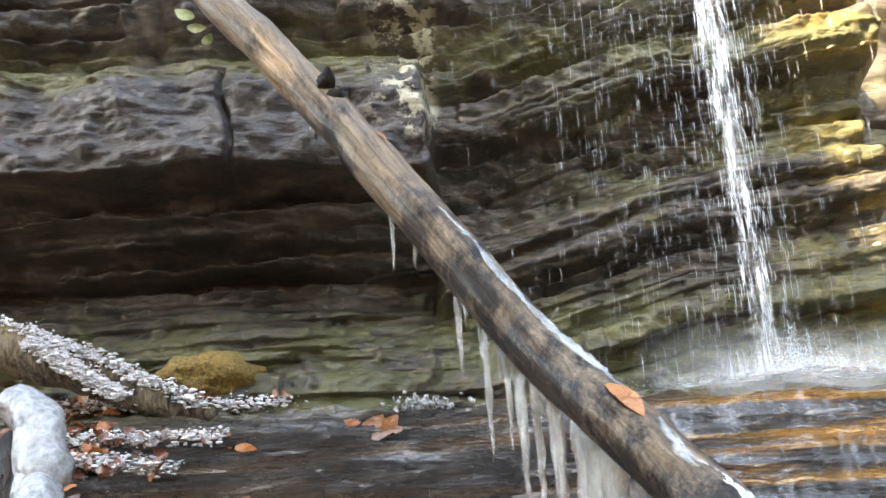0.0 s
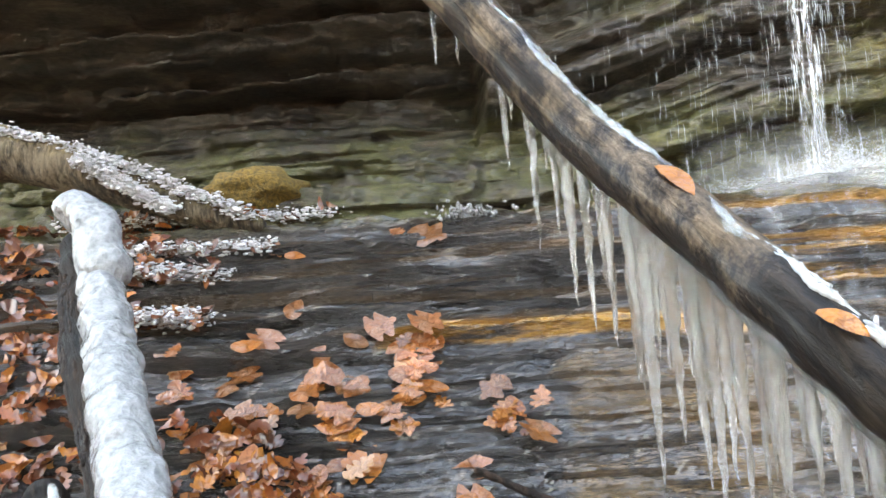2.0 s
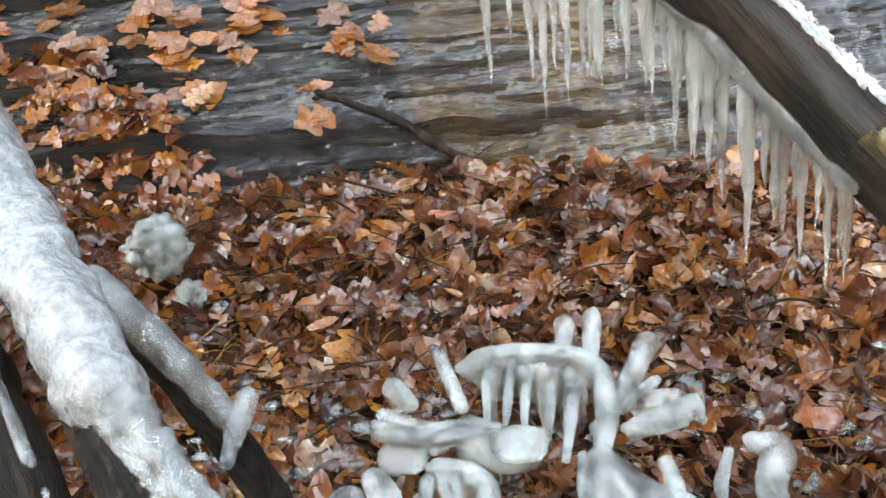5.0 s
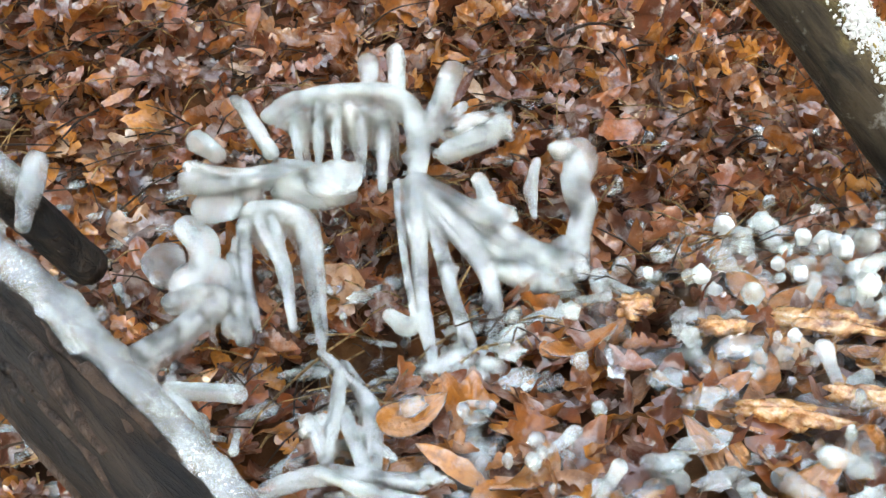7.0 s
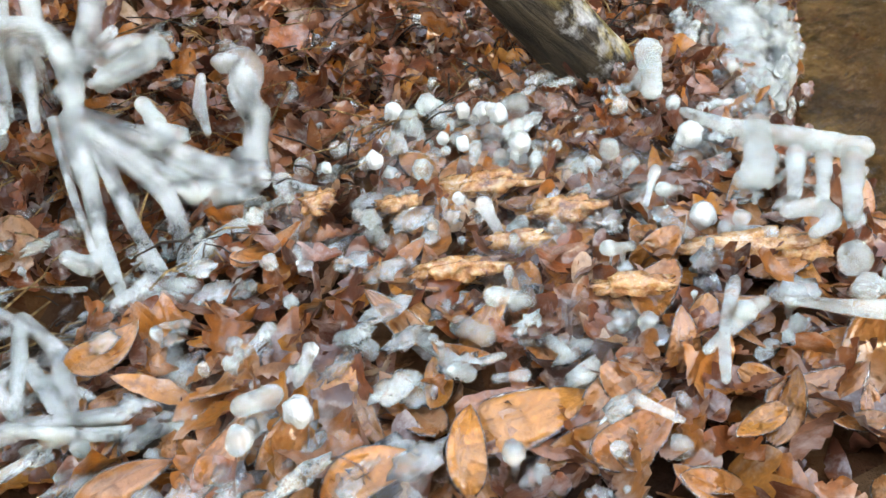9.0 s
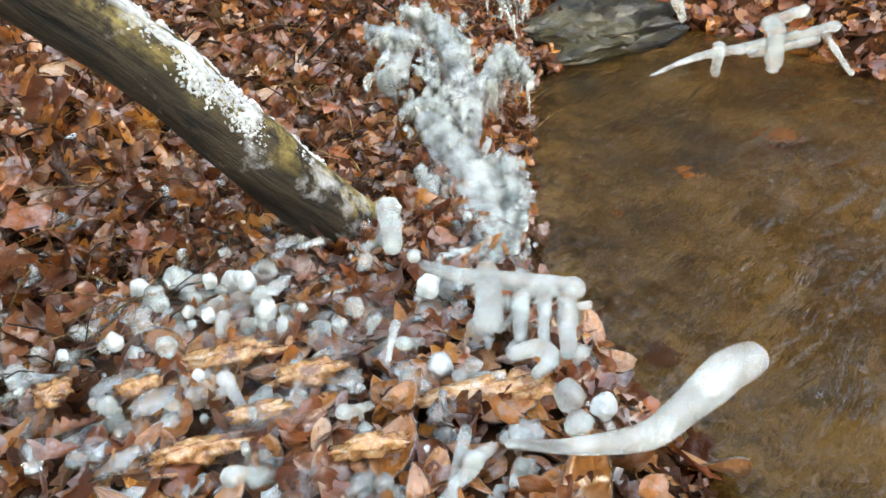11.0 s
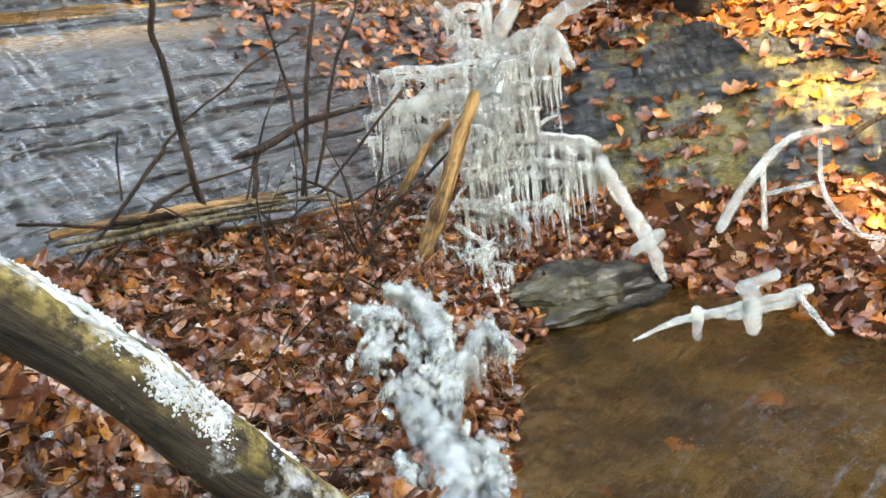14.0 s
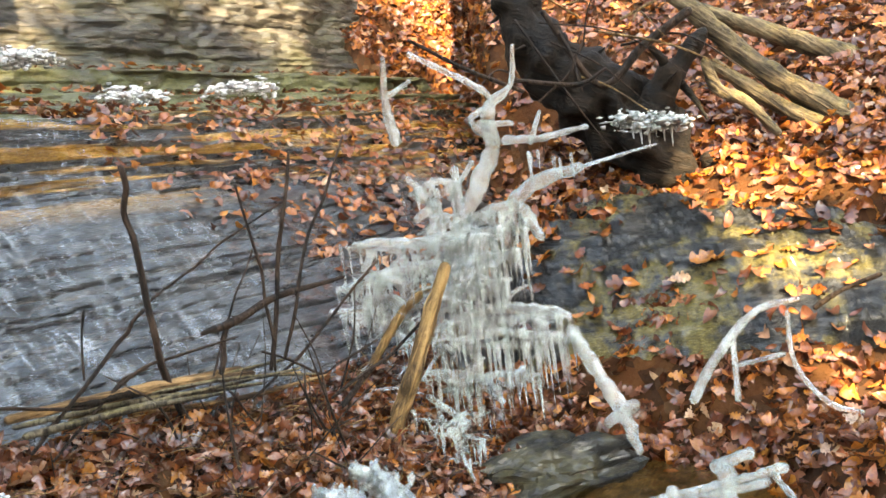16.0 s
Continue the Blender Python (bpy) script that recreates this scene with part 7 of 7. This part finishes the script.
twig([(2.79, 1.96, 0.53, 0.0092), (3.05, 1.87, 0.63, 0.0095), (3.28, 1.77, 0.80, 0.0073)])
twig([(2.10, 2.08, 0.33, 0.0063), (2.33, 2.05, 0.33, 0.0087), (2.65, 1.96, 0.23, 0.0068)])
twig([(2.69, 1.91, 0.06, 0.0069), (3.00, 1.80, 0.12, 0.0096), (3.18, 1.72, 0.14, 0.0073)])
twig([(2.56, 2.06, 0.77, 0.0066), (2.77, 1.98, 0.63, 0.0068), (3.02, 1.89, 0.71, 0.0071)])
stick([(1.61, 2.11, 0.79, 0.019), (1.89, 2.14, 0.77, 0.022), (2.21, 2.12, 0.74, 0.0232), (2.50, 2.07, 0.70, 0.0176)])
# more
slabtwig([(-0.04, 2.60, 1.01, 0.010), (0.11, 2.52, 0.95, 0.013), (0.22, 2.46, 0.90, 0.015), (0.28, 2.42, 0.85, 0.015), (0.41, 2.38, 0.78, 0.0118), (0.53, 2.31, 0.72, 0.01), (0.68, 2.25, 0.67, 0.0099)])

r = random.Random(99)
# large long leaves in the frozen drift: place, length, heading, lean
for x, y, z, size, turn, lean in ((0.63, 0.33, 0.17, 0.19, -115, 10), (0.86, 0.25, 0.17, 0.13, -35, 60), (0.7, 0.2, 0.17, 0.13, -95, 10), (0.36, 0.52, 0.17, 0.13, -55, 40), (0.42, 0.41, 0.17, 0.15, -105, 15), (0.91, 0.08, 0.17, 0.14, -110, 10), (1.02, 0.08, 0.17, 0.16, -45, 50), (0.54, 0.35, 0.17, 0.12, -35, 30), (0.88, 0.79, 0.17, 0.17, -115, -10), (0.76, 0.63, 0.17, 0.15, -110, -5), (0.17, 0.64, 0.17, 0.15, -95, 10), (0.47, 0.55, 0.17, 0.12, -55, 40), (1.13, 0.27, 0.17, 0.12, -115, 0), (1.05, 0.43, 0.17, 0.1, -55, 45), (0.31, 0.58, 0.17, 0.11, -65, 20), (0.75, 0.27, 0.17, 0.12, -105, 15)):
    m = Matrix.Translation((x, y, z)) @ pose(0, 0, 0, 0, 0, turn) @ pose(0, 0, 0, lean, 20, 0) @ Matrix.Scale(size, 4)
    leaf_piece(r.choice(glazed_meshes), m, drift)

# ---- small ice on the frozen leaves ----
for n in range(28):  # clusters of white knobs
    x, y = r.gauss(1.02, 0.20), r.gauss(0.95, 0.10)
    s = r.uniform(0.008, 0.019)
    if float(shore_distance(x, y)) > 0.05:
        knob((x, y, float(ground_z(x, y)) + r.uniform(0.055, 0.085)), s)
for n in range(560):
    x, y = r.uniform(-0.35, 1.65), r.uniform(0.15, 1.75)
    if float(shore_distance(x, y)) < 0.0 or r.random() > 0.35 + 0.65 * math.exp(-(((x - 1.15) / 0.4) ** 2 + ((y - 0.85) / 0.25) ** 2)):
        continue
    s = r.uniform(0.005, 0.017)
    c = Vector((x, y, float(ground_z(x, y)) + r.uniform(0.02, 0.085)))
    bead = blob(c, (s, s, s * r.uniform(0.9, 1.6)), n, 6, 8, 0.3)
    if r.random() < 0.45:
        bead = joined(bead, icicle(c, r.uniform(0.02, 0.06), s * 0.6, n))
    part("ice_bead", bead, ICE if n % 3 else ICE_MILK, drift)
for n in range(380):
    x, y = r.uniform(-0.45, 1.6), r.uniform(0.15, 1.75)
    if float(shore_distance(x, y)) < 0.02:
        continue
    c = Vector((x, y, float(ground_z(x, y)) + r.uniform(0.02, 0.06)))
    part("ice_glaze", blob(c, (r.uniform(0.012, 0.042), r.uniform(0.010, 0.026), r.uniform(0.006, 0.014)), n, 8, 12, 0.9, 16), ICE if n % 3 else ICE_MILK, drift)
for n in range(90):  # fingers of ice on stalks between the leaves
    x, y = r.uniform(-0.2, 1.55), r.uniform(0.15, 1.25)
    if float(shore_distance(x, y)) < 0.03:
        continue
    a = Vector((x, y, float(ground_z(x, y)) + r.uniform(0.03, 0.06)))
    way = Vector((r.gauss(0, 1), r.gauss(-0.3, 1), r.uniform(-0.1, 0.7))).normalized()
    length, w = r.uniform(0.03, 0.09), r.uniform(0.007, 0.014)
    shape = tube([(*a, w * 0.7), (*(a + way * length * 0.6), w * 0.85), (*(a + way * length), w * 1.15)], 10, 0.008, 0.25, 40, True, n)
    if n % 2:
        shape = joined(shape, icicle(a + way * length * 0.4, r.uniform(0.02, 0.06), w * 0.5, n), icicle(a + way * length * 0.9, r.uniform(0.02, 0.05), w * 0.4, n + 7))
    part("ice_finger", shape, ICE_MILK if n % 3 else ICE, drift)
for n in range(9):  # sticks in a heap along the top of the bank
    a = Vector((r.uniform(1.65, 2.1), r.uniform(2.12, 2.3), r.uniform(0.66, 0.74)))
    b = a + Vector((r.uniform(0.5, 0.95), r.uniform(-0.35, -0.12), r.uniform(-0.10, 0.04)))
    w = r.uniform(0.004, 0.013)
    lone("stick", [(*a, w), (*(a.lerp(b, 0.5) + Vector((0, 0, r.gauss(0, 0.015)))), w), (*b, w * 0.6)], BARK_GREY if n % 3 else BARK_LYING, "thin weathered stick lying along the bank", "stick", "sticks on the bank", 7, 0.2, 15)
for n, (x, y, z, s) in enumerate(((-0.47, 2.04, 0.72, 0.085), (-0.40, 2.0, 0.60, 0.04), (-0.33, 1.98, 0.55, 0.03))):
    ob = mesh_object("ice_lump", *joined(blob((x, y, z), (s * 0.8, s * 0.65, s * 0.8), 50 + n, 14, 18, 0.3, 9), *[blob(Vector((x, y, z)) + Vector((r.gauss(0, 1), r.gauss(0, 1), r.gauss(0, 1))).normalized() * s * 0.75, [s * r.uniform(0.12, 0.32) for _ in range(3)], k, 6, 8, 0.6, 12) for k in range(70)]), ICE_MILK)
    tagged(ob, "crinkled milky lump of ice beside the white log", "ice", "ice lumps by the log")
for n in range(34):
    a = Vector((r.uniform(1.9, 3.05), r.uniform(1.65, 2.15), 0))
    a.z = float(ground_z(a.x, a.y)) + 0.01
    b = a + Vector((r.gauss(0, 0.22), r.gauss(0, 0.12), r.uniform(0.05, 0.5)))
    w = r.uniform(0.002, 0.006)
    lone("dead_twig", [(*a, w), (*(a.lerp(b, 0.5) + Vector((r.gauss(0, 0.03), 0, 0.02))), w * 0.8), (*b, w * 0.4)], TWIG, "thin dark leafless twig standing in the leaf litter", "twig", "dead twigs", 5, 0.15)
tagged(mesh_object("frost_crust", *joined(shards([(4.28, 1.27, 1.50), (4.36, 1.17, 1.46), (4.44, 1.02, 1.44)], 420, 0.045, 0.018, 3), *[icicle((4.30 + 0.02 * n, 1.22 - 0.03 * n, 1.44), 0.05 + 0.03 * (n % 3), 0.008, n) for n in range(6)]), RIME), "white frost clinging to dark driftwood", "frost", kind="stuff")
for n in range(26):
    a = Vector((r.uniform(-0.3, 1.3), r.uniform(1.5, 2.25), 0))
    a.z = float(ground_z(a.x, a.y)) + 0.03
    b = a + Vector((r.uniform(-0.35, 0.35), r.uniform(-0.2, 0.2), r.uniform(0.0, 0.12)))
    w = r.uniform(0.0015, 0.0045)
    lone("dead_twig", [(*a, w), (*((a + b) / 2 + Vector((0, 0, r.uniform(0, 0.04)))), w), (*b, w * 0.5)], TWIG, "thin dark leafless twig lying among the leaves", "twig", "twigs among the leaves", 5, 0.1)

for n in range(16):  # roots and bare branches that hang before the driftwood
    a = Vector((4.35 + r.gauss(0, 0.12), 1.45 + r.gauss(0, 0.25), 1.95 + r.gauss(0, 0.10)))
    b = a + Vector((r.gauss(0, 0.25), r.gauss(-0.15, 0.25), r.gauss(-0.2, 0.22)))
    w = r.uniform(0.003, 0.009)
    lone("bare_branch", [(*a, w), (*(a.lerp(b, 0.5) + Vector((r.gauss(0, 0.05), r.gauss(0, 0.05), r.gauss(0.03, 0.05)))), w * 0.8), (*b, w * 0.4)], TWIG if n % 3 else BARK_TAN, "thin bare branch reaching from the bank", "branch", "bare branches", 6, 0.15)

for n in range(150):  # bits of ice on the leaves round the frozen spray
    x, y = (r.uniform(-0.4, 0.2), r.uniform(1.15, 1.75)) if n % 3 else (r.uniform(0.1, 1.0), r.uniform(1.05, 1.75))
    s = r.uniform(0.006, 0.022)
    c = Vector((x, y, float(ground_z(x, y)) + r.uniform(0.03, 0.07)))
    lump = joined(blob(c, (s * r.uniform(0.7, 2.2), s * r.uniform(0.7, 1.6), s * 0.6), n, 8, 10, 0.8, 16), icicle(c + Vector((s * 0.5, 0, 0)), r.uniform(0.015, 0.05), s * 0.4, n))
    part("ice_bead", lump, ICE if n % 2 else ICE_MILK, drift)

# wet rock at the water's edge below the shrub
rock_verts, rock_faces = blob((0, 0, 0), (0.36, 0.22, 0.16), 12, 34, 70, 0.45, 13)
for n, v in enumerate(rock_verts):  # thin beds that stand out by turns
    out = 1 + 0.16 * noise.noise(Vector((math.floor(v.z / 0.022) * 3.7, math.atan2(v.y, v.x) * 0.8, 4)))
    rock_verts[n] = Vector((3.44 + v.x * out + 0.02 * noise.noise(v * 18), 1.38 + v.y * out - 0.35 * v.x, v.z + 0.02 + 0.012 * noise.noise(v * 40)))
shore_rock = mesh_object("shore_rock", rock_verts, rock_faces, ROCK_SHORE, smooth=False)
tagged(shore_rock, "dark wet layered rock at the pool's edge", "rock")

# frost on the ledges beyond the fall
for line in ([(4.16, 4.02, 2.15), (4.40, 4.03, 2.17), (4.66, 4.05, 2.17)], [(2.78, 4.02, 2.30), (2.95, 4.03, 2.32), (3.08, 4.05, 2.33)], [(3.4, 4.0, 2.10), (3.7, 4.02, 2.11)]):
    tagged(mesh_object("frost_crust", *shards(line, 260, 0.05, 0.022, 9), FROST), "broken white frost crust along a rock ledge", "frost", "frost on the ledges", "stuff")

# pale green leaves on a sprout of the log
sprout = Graph("pale_green_leaf")
sprout.put(Base_Color=sprout.ramp(sprout.noise(3, 3), [(0.3, (0.16, 0.20, 0.07)), (0.7, (0.30, 0.34, 0.15))]), Roughness=0.4)
for n, place in enumerate(((-0.80, 2.62, 3.22), (-0.755, 2.63, 3.17), (-0.72, 2.64, 3.13))):
    data = wet_meshes[3].copy()
    data.materials.clear()
    data.materials.append(sprout.mat)
    tagged(leaf_piece(data, leaf_pose(place, (0.2, -1, 0.3), 0.085 - 0.012 * n, r, 0.2), None, "green_leaf"), "pale green leaf growing on the leaning log", "leaf", "green leaves on the log")
